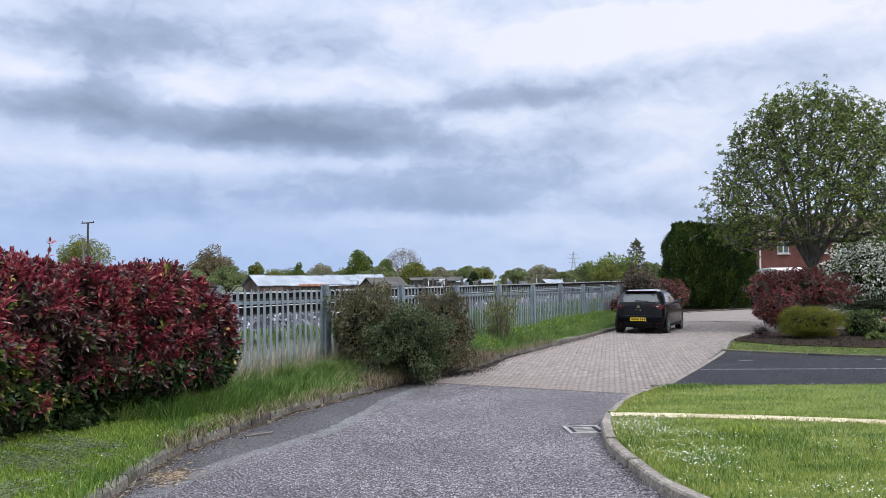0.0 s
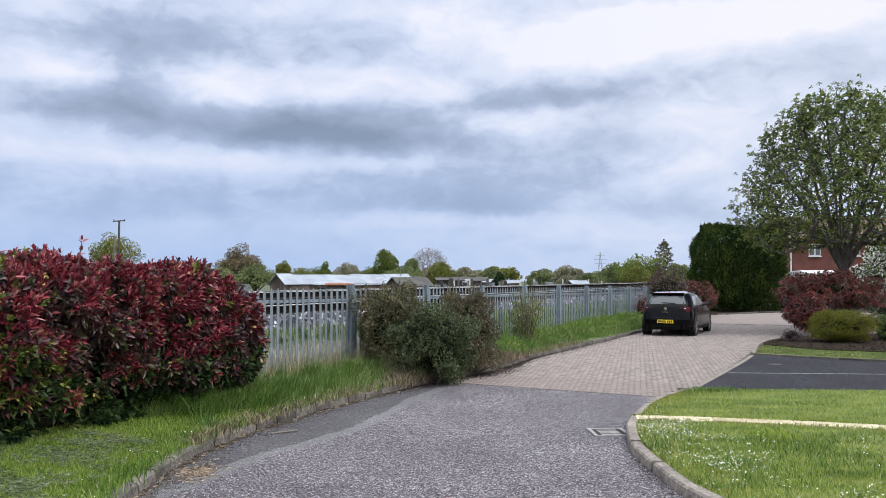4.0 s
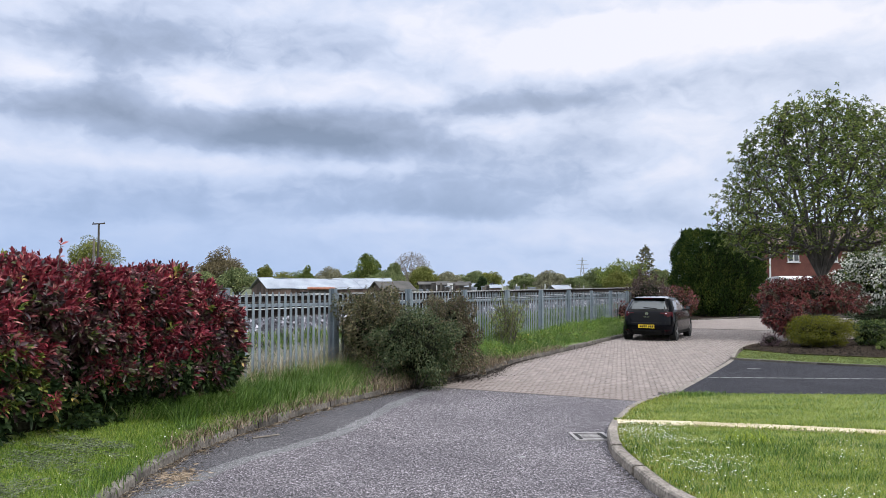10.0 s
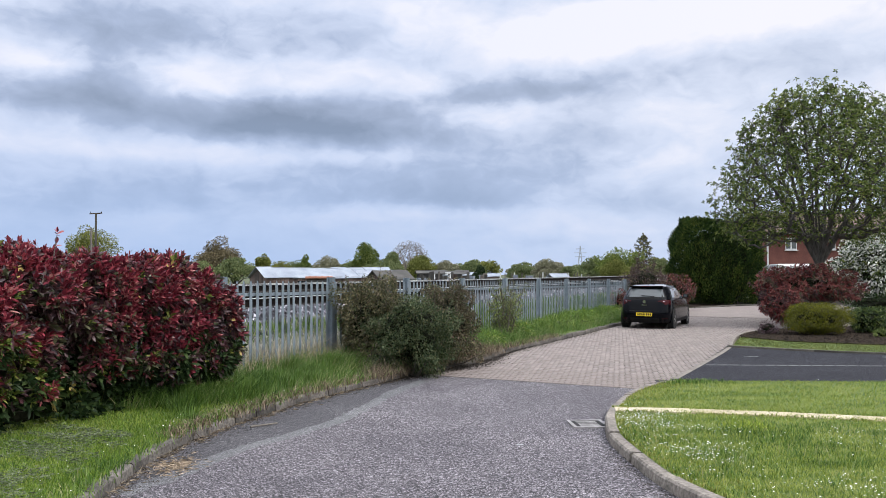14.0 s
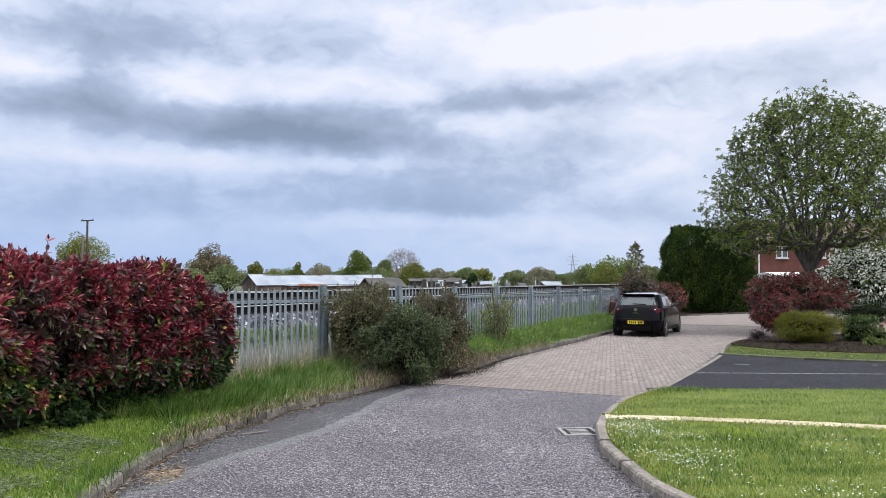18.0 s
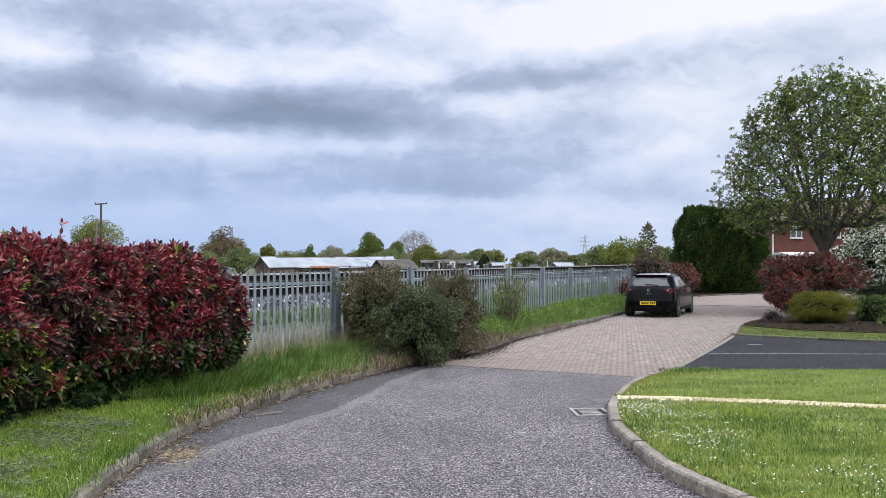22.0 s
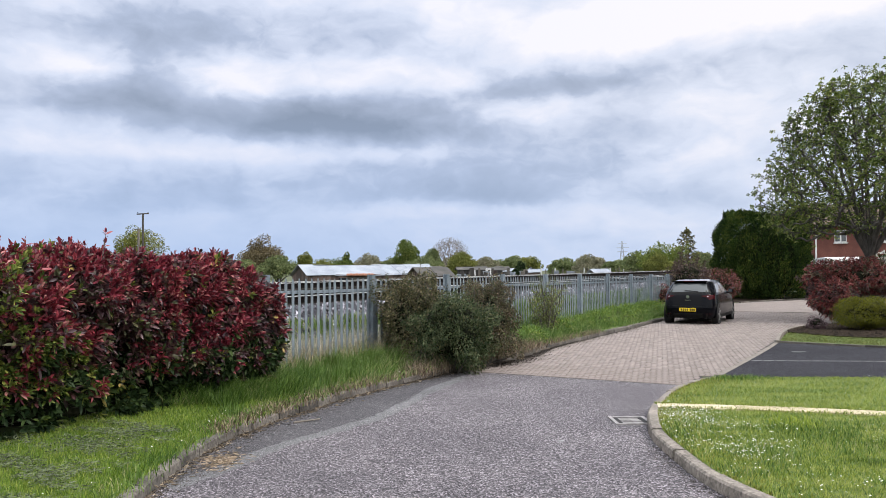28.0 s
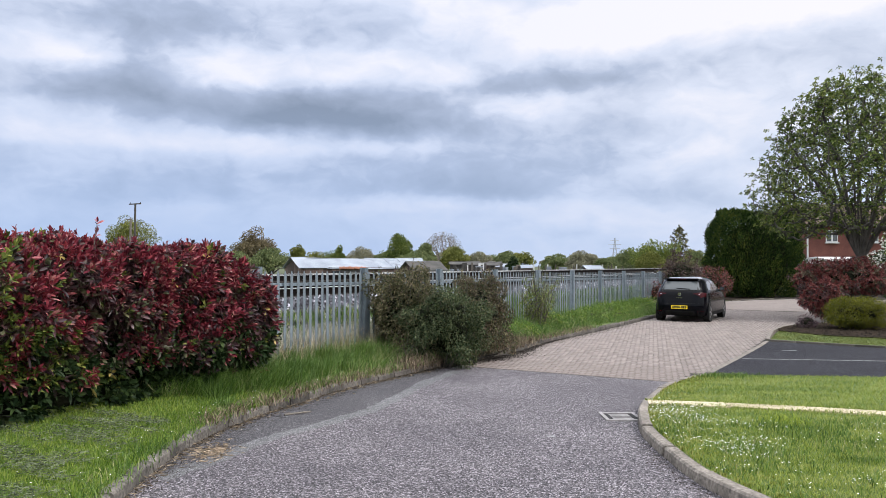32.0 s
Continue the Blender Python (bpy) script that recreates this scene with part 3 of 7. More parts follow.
M_SLOT = surface("worn_grate_bar", [(0.3, (0.16, 0.15, 0.145)), (0.7, (0.3, 0.285, 0.28))], 7, 0.7, 0.3, 60, metal=0.2)
M_CLOD = leafy("dark_clods", [(0.0, (0.01, 0.008, 0.006)), (1.0, (0.045, 0.034, 0.026))], 0.95, 0.0, 0.2, 3, 0.05)
# near-black for shade in openings and arches, also panel gaps and plate print
M_DARK = surface("cavity_shade_and_print", [(0.3, G(0.008)), (0.7, G(0.016))], 3, 0.95, 0.0, 20)
M_FLOWER = leafy("daisy_white", [(0.0, (0.72, 0.72, 0.68)), (1.0, (0.85, 0.85, 0.82))], 0.7, 0.1, 0.1, 2)
M_TULIP = leafy("tulip_red", [(0.0, (0.4, 0.01, 0.03)), (1.0, (0.5, 0.03, 0.06))], 0.5, 0.2, 0.1, 2)
M_MARK = surface("pale_worn_mark", [(0.3, G(0.2)), (0.7, G(0.34))], 20, 0.85, 0.2, 90, stain=0.5)
M_LINE = surface("worn_white_paint", [(0.3, G(0.12)), (0.7, G(0.26))], 6, 0.85, 0.2, 90, stain=0.7)
for m, level in ((M_SOIL, 0.08), (M_DRIVE, 0.15), (M_ASPH, 0.3), (M_GUTTER, 0.25), (M_JOINT, 0.2), (M_BLOCK, 0.3)):
    m.node_tree.nodes["Principled BSDF"].inputs["Specular IOR Level"].default_value = level

for m in (M_RAIL, M_SLEEPER):
    m.node_tree.nodes["Principled BSDF"].inputs["Specular IOR Level"].default_value = 0.08

# ---- sky backdrop: slow clouds ----
# azimuth, elevation, their spreads in degrees, and weight
CLOUDS = [
    (-24.1, 11.9, 3.4, 1.1, 0.95), (-22.2, 13.6, 1.9, 1.7, 0.35), (-12.0, 10.9, 7.2, 1.25, 0.7), (-8.3, 10.4, 4.6, 0.9, 0.6),
    (-17.5, 10.3, 3.8, 0.75, 0.3), (6.1, 13.3, 3.0, 0.85, 0.5), (3.1, 13.2, 1.4, 0.75, 0.35), (10.3, 13.8, 2.5, 0.9, 0.3),
    (16.4, 13.2, 3.0, 1.0, 0.26), (21.6, 11.7, 2.5, 0.9, 0.26), (-2.9, 5.9, 4.6, 0.75, 0.55), (3.2, 5.6, 2.5, 0.85, 0.6),
    (-9.0, 5.0, 1.7, 0.6, 0.35), (11.8, 5.2, 4.6, 0.85, 0.3)]
WISPS = [
    (-26.2, 16.1, 4.6, 1.45, 0.35), (-5.8, 11.8, 4.2, 1.25, 0.25), (-12.0, 16.8, 8.9, 1.6, 0.32), (-18.7, 16.9, 3.4, 1.7, 0.2),
    (18.4, 14.5, 3.8, 0.85, 0.15), (6.0, 8.3, 8.5, 1.9, 0.42), (-2.0, 7.6, 7.0, 1.2, 0.2), (-24.1, 5.6, 7.6, 1.3, 0.42), (-27.0, 3.2, 6.0, 1.2, 0.2), (-13.6, 6.6, 3.8, 0.6, 0.25),
    (11.6, 19.8, 3.4, 0.5, 0.3), (25.8, 14.1, 5.1, 1.05, 0.08)]
BREAKS = [
    (-17.5, 13.4, 3.0, 1.1, 0.7), (-20.5, 12.2, 0.8, 0.75, 0.4), (-27.4, 13.8, 2.1, 1.25, 0.4), (-5.0, 13.9, 3.8, 0.9, 0.45),
    (3.9, 11.3, 3.4, 0.6, 0.4), (12.4, 16.7, 6.3, 1.7, 0.6), (17.3, 18.0, 5.1, 1.25, 0.4), (7.4, 17.3, 3.4, 1.25, 0.3),
    (-8.3, 19.5, 6.8, 0.85, 0.25), (-22.3, 8.4, 8.5, 0.5, 0.4), (-5.0, 8.7, 5.9, 0.5, 0.35), (15.5, 8.5, 2.5, 1.25, 0.3),
    (16.2, 6.7, 4.6, 0.7, 0.2), (14.2, 3.3, 4.6, 0.6, 0.2), (-2.5, 4.4, 3.8, 0.4, 0.3), (23.4, 16.6, 3.4, 1.25, 0.2), (28.3, 17.4, 3.8, 1.05, 0.35), (24.0, 9.0, 4.0, 1.2, 0.2)]


def sky_material():
    m = bpy.data.materials.new("cloudy_sky")
    m.use_nodes = True
    nt = m.node_tree
    nt.nodes.clear()
    N, K = nt.nodes.new, nt.links.new

    def math_node(op, a, b=None):
        q = N("ShaderNodeMath")
        q.operation = op
        for i, v in enumerate((a, b)):
            if v is None:
                continue
            if isinstance(v, (int, float)):
                q.inputs[i].default_value = v
            else:
                K(v, q.inputs[i])
        return q.outputs[0]

    uv = N("ShaderNodeUVMap")
    uv.uv_map = "angles"

    def noise_node(scale, detail, sx, sy, warp=None, dist=0.0):
        mp = N("ShaderNodeMapping")
        mp.inputs["Scale"].default_value = (sx, sy, 1)
        K(warp or uv.outputs["UV"], mp.inputs["Vector"])
        q = N("ShaderNodeTexNoise")
        q.inputs["Scale"].default_value, q.inputs["Detail"].default_value = scale, detail
        q.inputs["Roughness"].default_value, q.inputs["Distortion"].default_value = 0.52, dist
        K(mp.outputs["Vector"], q.inputs["Vector"])
        return q

    # ragged coordinates
    wn = noise_node(1.0, 8, 0.3, 0.5)
    sub = N("ShaderNodeVectorMath")
    sub.operation = "SUBTRACT"
    K(wn.outputs["Color"], sub.inputs[0])
    sub.inputs[1].default_value = (0.5, 0.5, 0.5)
    sc = N("ShaderNodeVectorMath")
    sc.operation = "MULTIPLY"
    K(sub.outputs[0], sc.inputs[0])
    sc.inputs[1].default_value = (2.6, 1.25, 0)
    ad = N("ShaderNodeVectorMath")
    K(uv.outputs["UV"], ad.inputs[0])
    K(sc.outputs[0], ad.inputs[1])
    sep, flat = N("ShaderNodeSeparateXYZ"), N("ShaderNodeSeparateXYZ")
    K(ad.outputs[0], sep.inputs["Vector"])
    K(uv.outputs["UV"], flat.inputs["Vector"])

    def blobs(rows):
        total = None
        for a, e, sa, se, amp in rows:
            u = math_node("MULTIPLY", math_node("SUBTRACT", sep.outputs["X"], a), 1 / (sa * 1.25))
            v = math_node("MULTIPLY", math_node("SUBTRACT", sep.outputs["Y"], e), 1 / (se * 1.25))
            v = math_node("MAXIMUM", v, math_node("MULTIPLY", v, -1.7))
            d = math_node("ADD", math_node("MULTIPLY", u, u), math_node("MULTIPLY", v, v))
            g = math_node("MULTIPLY", math_node("EXPONENT", math_node("MULTIPLY", d, -0.6)), amp)
            total = g if total is None else math_node("ADD", total, g)
        return total

    dark, light = blobs(CLOUDS + WISPS), blobs(BREAKS)
    soft = noise_node(1.0, 9, 0.13, 0.3, ad.outputs[0], 0.35)
    curl = noise_node(1.0, 7, 0.5, 0.8, ad.outputs[0], 0.4)
    firm = N("ShaderNodeMapRange")
    firm.interpolation_type = "SMOOTHSTEP"
    for key, v in (("From Min", 0.22), ("From Max", 0.78), ("To Min", 0.0), ("To Max", 1.0)):
        firm.inputs[key].default_value = v
    K(math_node("ADD", dark, math_node("MULTIPLY", math_node("SUBTRACT", curl.outputs["Fac"], 0.5), 0.85)), firm.inputs["Value"])
    dark = math_node("ADD", math_node("MULTIPLY", dark, 0.42), math_node("MULTIPLY", firm.outputs["Result"], 0.12))
    cover = math_node("ADD", dark, math_node("MULTIPLY", math_node("SUBTRACT", soft.outputs["Fac"], 0.24), 0.8))
    cover = math_node("ADD", cover, math_node("MULTIPLY", math_node("SUBTRACT", curl.outputs["Fac"], 0.5), 0.22))
    cover = math_node("SUBTRACT", cover, math_node("MULTIPLY", light, 0.45))
    r = ramp_node(N, [(0.0, (0.78, 0.805, 0.92)), (0.22, (0.6, 0.675, 0.85)), (0.46, (0.4, 0.48, 0.655)), (0.9, (0.225, 0.285, 0.4))])
    K(cover, r.inputs["Fac"])
    # bluer and paler air towards the horizon
    low = N("ShaderNodeMapRange")
    for key, v in (("From Min", 1.0), ("From Max", 12.0), ("To Min", 0.85), ("To Max", 0.0)):
        low.inputs[key].default_value = v
    K(flat.outputs["Y"], low.inputs["Value"])
    mx = N("ShaderNodeMix")
    mx.data_type = "RGBA"
    side = N("ShaderNodeMapRange")
    for key, v in (("From Min", -20.0), ("From Max", 20.0), ("To Min", 1.0), ("To Max", 0.55)):
        side.inputs[key].default_value = v
    K(flat.outputs["X"], side.inputs["Value"])
    K(math_node("MULTIPLY", low.outputs["Result"], side.outputs["Result"]), mx.inputs["Factor"])
    K(r.outputs["Color"], mx.inputs["A"])
    mx.inputs["B"].default_value = (0.365, 0.5, 0.765, 1)
    warm, tint = N("ShaderNodeMapRange"), N("ShaderNodeMix")
    for key, v in (("From Min", -6.0), ("From Max", 24.0), ("To Min", 0.0), ("To Max", 1.0)):
        warm.inputs[key].default_value = v
    K(flat.outputs["X"], warm.inputs["Value"])
    tint.data_type, tint.blend_type = "RGBA", "MULTIPLY"
    K(warm.outputs["Result"], tint.inputs["Factor"])
    K(mx.outputs["Result"], tint.inputs["A"])
    tint.inputs["B"].default_value = (1.075, 1.045, 1.0, 1)
    em = N("ShaderNodeEmission")
    K(tint.outputs["Result"], em.inputs["Color"])
    em.inputs["Strength"].default_value = 0.97
    K(em.outputs["Emission"], N("ShaderNodeOutputMaterial").inputs["Surface"])
    return m


def sky_backdrop():
    A, E = np.linspace(-62, 62, 63), np.linspace(-1.5, 44, 24)
    a, e = np.meshgrid(np.radians(A), np.radians(E))
    R = 3200
    V = np.stack([R * np.sin(a) * np.cos(e), R * np.cos(a) * np.cos(e), R * np.sin(e)], -1).reshape(-1, 3)
    w = len(A)
    i = (np.arange(len(E) - 1)[:, None] * w + np.arange(w - 1)).ravel()
    F = np.stack([i, i + w, i + w + 1, i + 1], 1)
    me = mesh_np("sky_backdrop", V, F, [sky_material()], smooth=True)
    lay = me.uv_layers.new(name="angles")
    ang = np.degrees(np.stack([a, e], -1).reshape(-1, 2))
    lay.data.foreach_set("uv", ang[F.ravel()].astype(np.float32).ravel())
    return tagged(new("sky_backdrop", me), "grey and white layered clouds drifting over a pale blue sky", "sky", kind="structure")


SKY = sky_backdrop()

# ---- ground, road, kerbs ----
LK = [(-2.0, -14), (-2.1, 0), (-2.35, 3.5), (-2.55, 5.6), (-2.62, 6.4), (-2.65, 7.0), (-2.6, 7.86), (-2.44, 8.65), (-2.21, 9.38), (-1.9, 10.3)]
LK += [road_xy(s, 6.5) for s in (9.6, 12, 15, 19, 24, 30, 36, 41)]
RK = [(5.2, -14), (4.9, -1), (3.6, 2.5), (2.6, 4.3), (2.1, 5.5), (1.87, 6.3), (1.81, 7.2), (1.81, 8.05), (1.91, 8.68), (2.05, 9.3), (2.37, 10.15), (2.76, 10.95), (3.3, 11.72), (3.76, 12.1)]


def smooth_line(pts, step):
    """A rounded line through pts, resampled evenly."""
    P = np.array([pts[0], *pts, pts[-1]], float)
    out = []
    for i in range(1, len(P) - 2):
        t = np.linspace(0, 1, 24, endpoint=False)[:, None]
        a, b, c, d = P[i - 1], P[i], P[i + 1], P[i + 2]
        out.append(0.5 * (2 * b + (c - a) * t + (2 * a - 5 * b + 4 * c - d) * t ** 2 + (3 * b - a - 3 * c + d) * t ** 3))
    Q = np.concatenate(out + [P[-1:]])
    s = np.r_[0, np.cumsum(np.linalg.norm(np.diff(Q, axis=0), axis=1))]
    k = np.arange(0, s[-1], step)
    return np.stack([np.interp(k, s, Q[:, j]) for j in (0, 1)], 1)


def normals_of(Q, sign):
    T = unit(np.gradient(Q, axis=0))
    return np.stack([-T[:, 1], T[:, 0]], 1) * sign


KL, KR = smooth_line(LK, 0.15), smooth_line(RK, 0.15)
NL, NR = normals_of(KL, 1), normals_of(KR, -1)


def ribbon(Q, Nn, prof):
    """A strip along Q; prof is a list of (outward offset, z)."""
    V = np.concatenate([np.c_[Q + Nn * o, np.full(len(Q), z)] for o, z in prof])
    n = len(Q)
    i = (np.arange(len(prof) - 1)[:, None] * n + np.arange(n - 1)).ravel()
    return V, np.stack([i, i + 1, i + n + 1, i + n], 1)


bm = bmesh.new()
rings = [0, 12, 40, 120, 400, 1500, 3000]
prev = None
for r in rings[1:]:
    cur = [bm.verts.new((r * math.cos(a), r * math.sin(a), -0.03)) for a in np.linspace(0, 2 * math.pi, 48, endpoint=False)]
    if prev is None:
        bm.faces.new(cur)
    else:
        for i in range(48):
            bm.faces.new((prev[i], cur[i], cur[(i + 1) % 48], prev[(i + 1) % 48]))
    prev = cur
tagged(part("ground", bm, M_FIELD), "rough grassy ground reaching the horizon", "ground", kind="structure")

JOIN_S = 11.85
lpts = [tuple(p) for p in KL if p @ D2 < JOIN_S]
rpts = [tuple(p) for p in KR if p @ D2 < JOIN_S - 0.15]
road = tagged(part("road", sheet(lpts + [road_xy(JOIN_S, 6.5), road_xy(JOIN_S, 2.7)] + rpts[::-1], 0.0), M_ASPH), "worn grey asphalt road with pale stone chippings", "road", kind="structure")
seam = smooth_line([(-2.5, 6.2), (-2.25, 6.9), (-1.96, 7.8), (-1.6, 8.4), (-1.21, 9.2), (-0.9, 10.3), (-0.62, 11.5), (-0.17, 12.8)], 0.1)
old = [tuple(p) for p in KL if 6.3 < p[1] < 13.0] + [tuple(p) for p in seam[::-1]]
tagged(part("road_edge", sheet(old, 0.0012), M_GUTTER), "darker fine-grained old asphalt beside the kerb", "road", kind="structure")
tagged(part("road_joint", sheet([road_xy(JOIN_S - 0.015, 6.45), road_xy(JOIN_S + 0.02, 6.45), road_xy(JOIN_S + 0.02, 2.75), road_xy(JOIN_S - 0.015, 2.8)], 0.0032), M_JOINT), "dark tarred joint between asphalt and paving", "road joint", kind="structure")
V, F = ribbon(seam, normals_of(seam, 1), [(-0.1, 0.0022), (0.1, 0.0022)])
jag = np.random.default_rng(2).normal(0, 0.018, len(V)) + 0.012 * np.sin(np.arange(len(V)) * 0.23)
V[:, 0] += jag
tagged(part("road_repair", mesh_np("road_repair", V, F), M_PATCH), "long smooth repair seam in the asphalt", "road repair", kind="structure")

# paved forecourt bed and far paving
bed = [road_xy(JOIN_S, 6.5), road_xy(41, 6.5), (18.5, 43), (30, 41), (60, 40), (60, 24.4), (30, 24.4), (12.5, 24.6), (9.7, 23.1), (8.36, 21.23), (7.06, 18.47), (3.92, 12.74), road_xy(JOIN_S, 2.7)]
paving = tagged(part("pavement", sheet(bed, -0.006), M_JOINT), "grey-buff concrete block paving of a shared drive", "paving", kind="structure")

far_pave = [road_xy(33, 6.5), road_xy(41, 6.5), (18.5, 43), (30, 41), (60, 40), (60, 24.4), (30, 24.4), (12.5, 24.62), (9.75, 23.16), road_xy(24.95, 2.0), road_xy(33, 2.0)]
tagged(part("far_paving", sheet(far_pave, 0.007), M_BLOCK), "grey-buff block paving of the far court", "paving", kind="structure")

VERGE = [(0.125, 0.095), (0.45, 0.115), (0.9, 0.15), (1.5, 0.19), (2.4, 0.22), (9.0, 0.25)]
V, F = ribbon(KL, NL, VERGE)
tagged(part("verge", mesh_np("verge", V, F, smooth=True), M_TURF), "grass verge rising from the kerb to the fence", "verge", kind="structure")


def verge_z(o):
    return np.interp(o, [v[0] for v in VERGE], [v[1] for v in VERGE])


lawn_pts = [tuple(p) for p in (KR + NR * 0.125) if p[1] < 12.0] + [(6.8, 11.84), (13.3, 11.55), (30, 11.3), (30, -14)]
tagged(part("lawn", sheet(lawn_pts, 0.09, 0.09), M_TURF), "green lawn with daisies beside the kerb", "lawn", kind="structure")
drive_pts = [(3.5, 12.0), (6.8, 11.8), (13.3, 11.5), (30, 11.2), (30, 15.4), (14, 15.6), (11.5, 15.9), (9.53, 16.56), (8.2, 17.3), (7.02, 18.19)]
tagged(part("driveway", sheet(drive_pts, 0.012, 0.03), M_DRIVE), "dark smooth tarmac driveway", "driveway", kind="structure")
strip_pts = [(7.1, 18.3), (8.2, 17.36), (9.53, 16.62), (11.5, 15.96), (14, 15.66), (30, 15.46), (30, 17.6), (14, 17.6), (10.5, 18.25), (8.85, 19.25), (8.2, 20.6)]
tagged(part("grass_strip", sheet(strip_pts, 0.05, 0.06), M_TURF), "narrow mown grass edge in front of a planted bed", "lawn", kind="structure")
bed_pts = [(8.2, 20.6), (8.85, 19.25), (10.5, 18.25), (14, 17.6), (30, 17.6), (30, 24.3), (12.5, 24.5), (9.75, 23.0), (8.45, 21.2)]
tagged(part("flower_bed", sheet(bed_pts, 0.075, 0.09), M_SOIL), "bare brown soil of a planted island bed", "flower bed", kind="structure")


tagged(part("far_bed", sheet([(10.5, 40.4), (14.4, 40.6), (18.4, 43.1), (30, 41.2), (30, 52), (9, 52)], 0.0), M_SOIL), "bare brown soil under the conifer screen", "flower bed", kind="structure")


bank = [p for p in KL if 11.6 < p @ D2 < 16.3]
bank, nb = np.array(bank), normals_of(np.array(bank), 1)
wide = np.sin(np.linspace(0, np.pi, len(bank))) ** 0.6
rows = []
for o, z in ((-0.42, -0.004), (-0.26, 0.03), (-0.1, 0.07), (0.04, 0.118), (0.2, 0.135), (0.34, 0.1)):
    h = np.array([noise.noise(Vector((q[0] * 3, q[1] * 3, o * 9))) for q in bank])
    rows.append(np.c_[bank + nb * (o * np.where(o < 0, wide * (0.75 + 0.5 * h), 1))[:, None], (z + 0.025 * h * (z > 0)) * (0.25 + 0.75 * wide) - 0.004])
V, n = np.concatenate(rows), len(bank)
i = (np.arange(5)[:, None] * n + np.arange(n - 1)).ravel()
tagged(part("soil_bank", mesh_np("soil_bank", V, np.stack([i, i + 1, i + n + 1, i + n], 1), smooth=True), M_LOAM), "dark soil and debris heaped over the kerb", "soil", kind="structure")


def kerb(name, Q, Nn, mat, step, lo, hi, label, h=0.1, w=0.125):
    """Kerb stones, each a part, along Q from index lo to hi."""
    top = tagged(new(name), label, "kerb", kind="structure")
    rng = np.random.default_rng(3)
    prof = [(0.0, -0.06), (0.008, h - 0.018), (0.026, h), (w - 0.006, h), (w, -0.06)]
    i = lo
    while i + step < hi:
        q, nn = Q[i:i + step + 1].copy(), Nn[i:i + step + 1]
        t = unit(q[1] - q[0])
        q[0] += t * 0.009
        q[-1] -= unit(q[-1] - q[-2]) * 0.006
        d, o = rng.uniform(-0.012, 0.008), rng.uniform(-0.01, 0.01)
        V, F = ribbon(q, nn, [(a + o, z + d) for a, z in prof])
        n = len(q)
        caps = [[k * n + e for k in range(5)] for e in (0, n - 1)]
        bm = bmesh.new()
        vs = [bm.verts.new(v) for v in V]
        for f in list(F) + caps:
            bm.faces.new([vs[k] for k in f])
        bmesh.ops.recalc_face_normals(bm, faces=bm.faces[:])
        part("kerb_stone", bm, mat, top)
        i += step
    return top


kerb("kerb_1", KL, NL, M_KERB, 3, 61, 300, "weathered concrete kerb with moss and open joints")
kerb("kerb_2", KR, NR, M_KERBR, 6, 80, len(KR), "curved pale concrete kerb round the lawn")


def edging(name, pts, w, h, z, mat, label, length=0.9, gap=0.008):
    """Flat edging units in a row, each a part."""
    top = tagged(new(name), label, "edging", kind="structure")
    Q = smooth_line(pts, length)
    for a, b in zip(Q[:-1], Q[1:]):
        m, d = (a + b) / 2, b - a
        part("edging_stone", box_bm(length - gap, w, h, bevel=0.004), mat, top, m=pose(m[0], m[1], z - h, 0, 0, math.degrees(math.atan2(d[1], d[0]))))
    return top


edging("edging_1", [(2.2, 9.45), (2.9, 9.34), (4.6, 8.92), (5.1, 8.72), (8, 7.75), (11, 6.7)], 0.26, 0.05, 0.11, M_YELLOW, "buff stone edging slabs let into the lawn")
edging("edging_2", [(3.95, 12.74), (5.2, 14.95), (6.42, 17.15), (7.02, 18.3)], 0.1, 0.06, 0.018, M_KERBR, "pale concrete edging between paving and driveway", 0.45)
edging("edging_3", [(7.06, 18.34), (7.5, 19.4), (8.36, 21.23), (9.69, 23.1), (12.4, 24.6)], 0.08, 0.1, 0.06, M_KERBR, "low concrete edging of the planted bed", 0.45)
edging("edging_4", [(7.04, 18.24), (8.2, 17.33), (9.53, 16.59), (11.5, 15.93), (14, 15.63), (24, 15.5)], 0.05, 0.08, 0.058, M_KERB, "thin worn edging behind the driveway", 0.6)
drain_line = edging("drain_line", [(4.95, 14.75), (8.32, 14.48), (22, 13.4)], 0.055, 0.02, 0.017, M_LINE, "row of pale setts across the driveway", 0.22, 0.035)
for x, y, l in ((6.68, 16.23, 0.28), (9.4, 16.0, 0.1)):
    tagged(part("paint_mark", box_bm(l, 0.06, 0.006), M_LINE, m=pose(x, y, 0.012, 0, 0, -4)), "small worn white mark on the tarmac", "paint mark", kind="structure")
far_kerb = edging("kerb_3", [road_xy(41, 6.3), (14.5, 40.4), (18.5, 42.9), (30, 41)], 0.12, 0.14, 0.06, M_KERB, "far kerb at the end of the paving", 0.9)


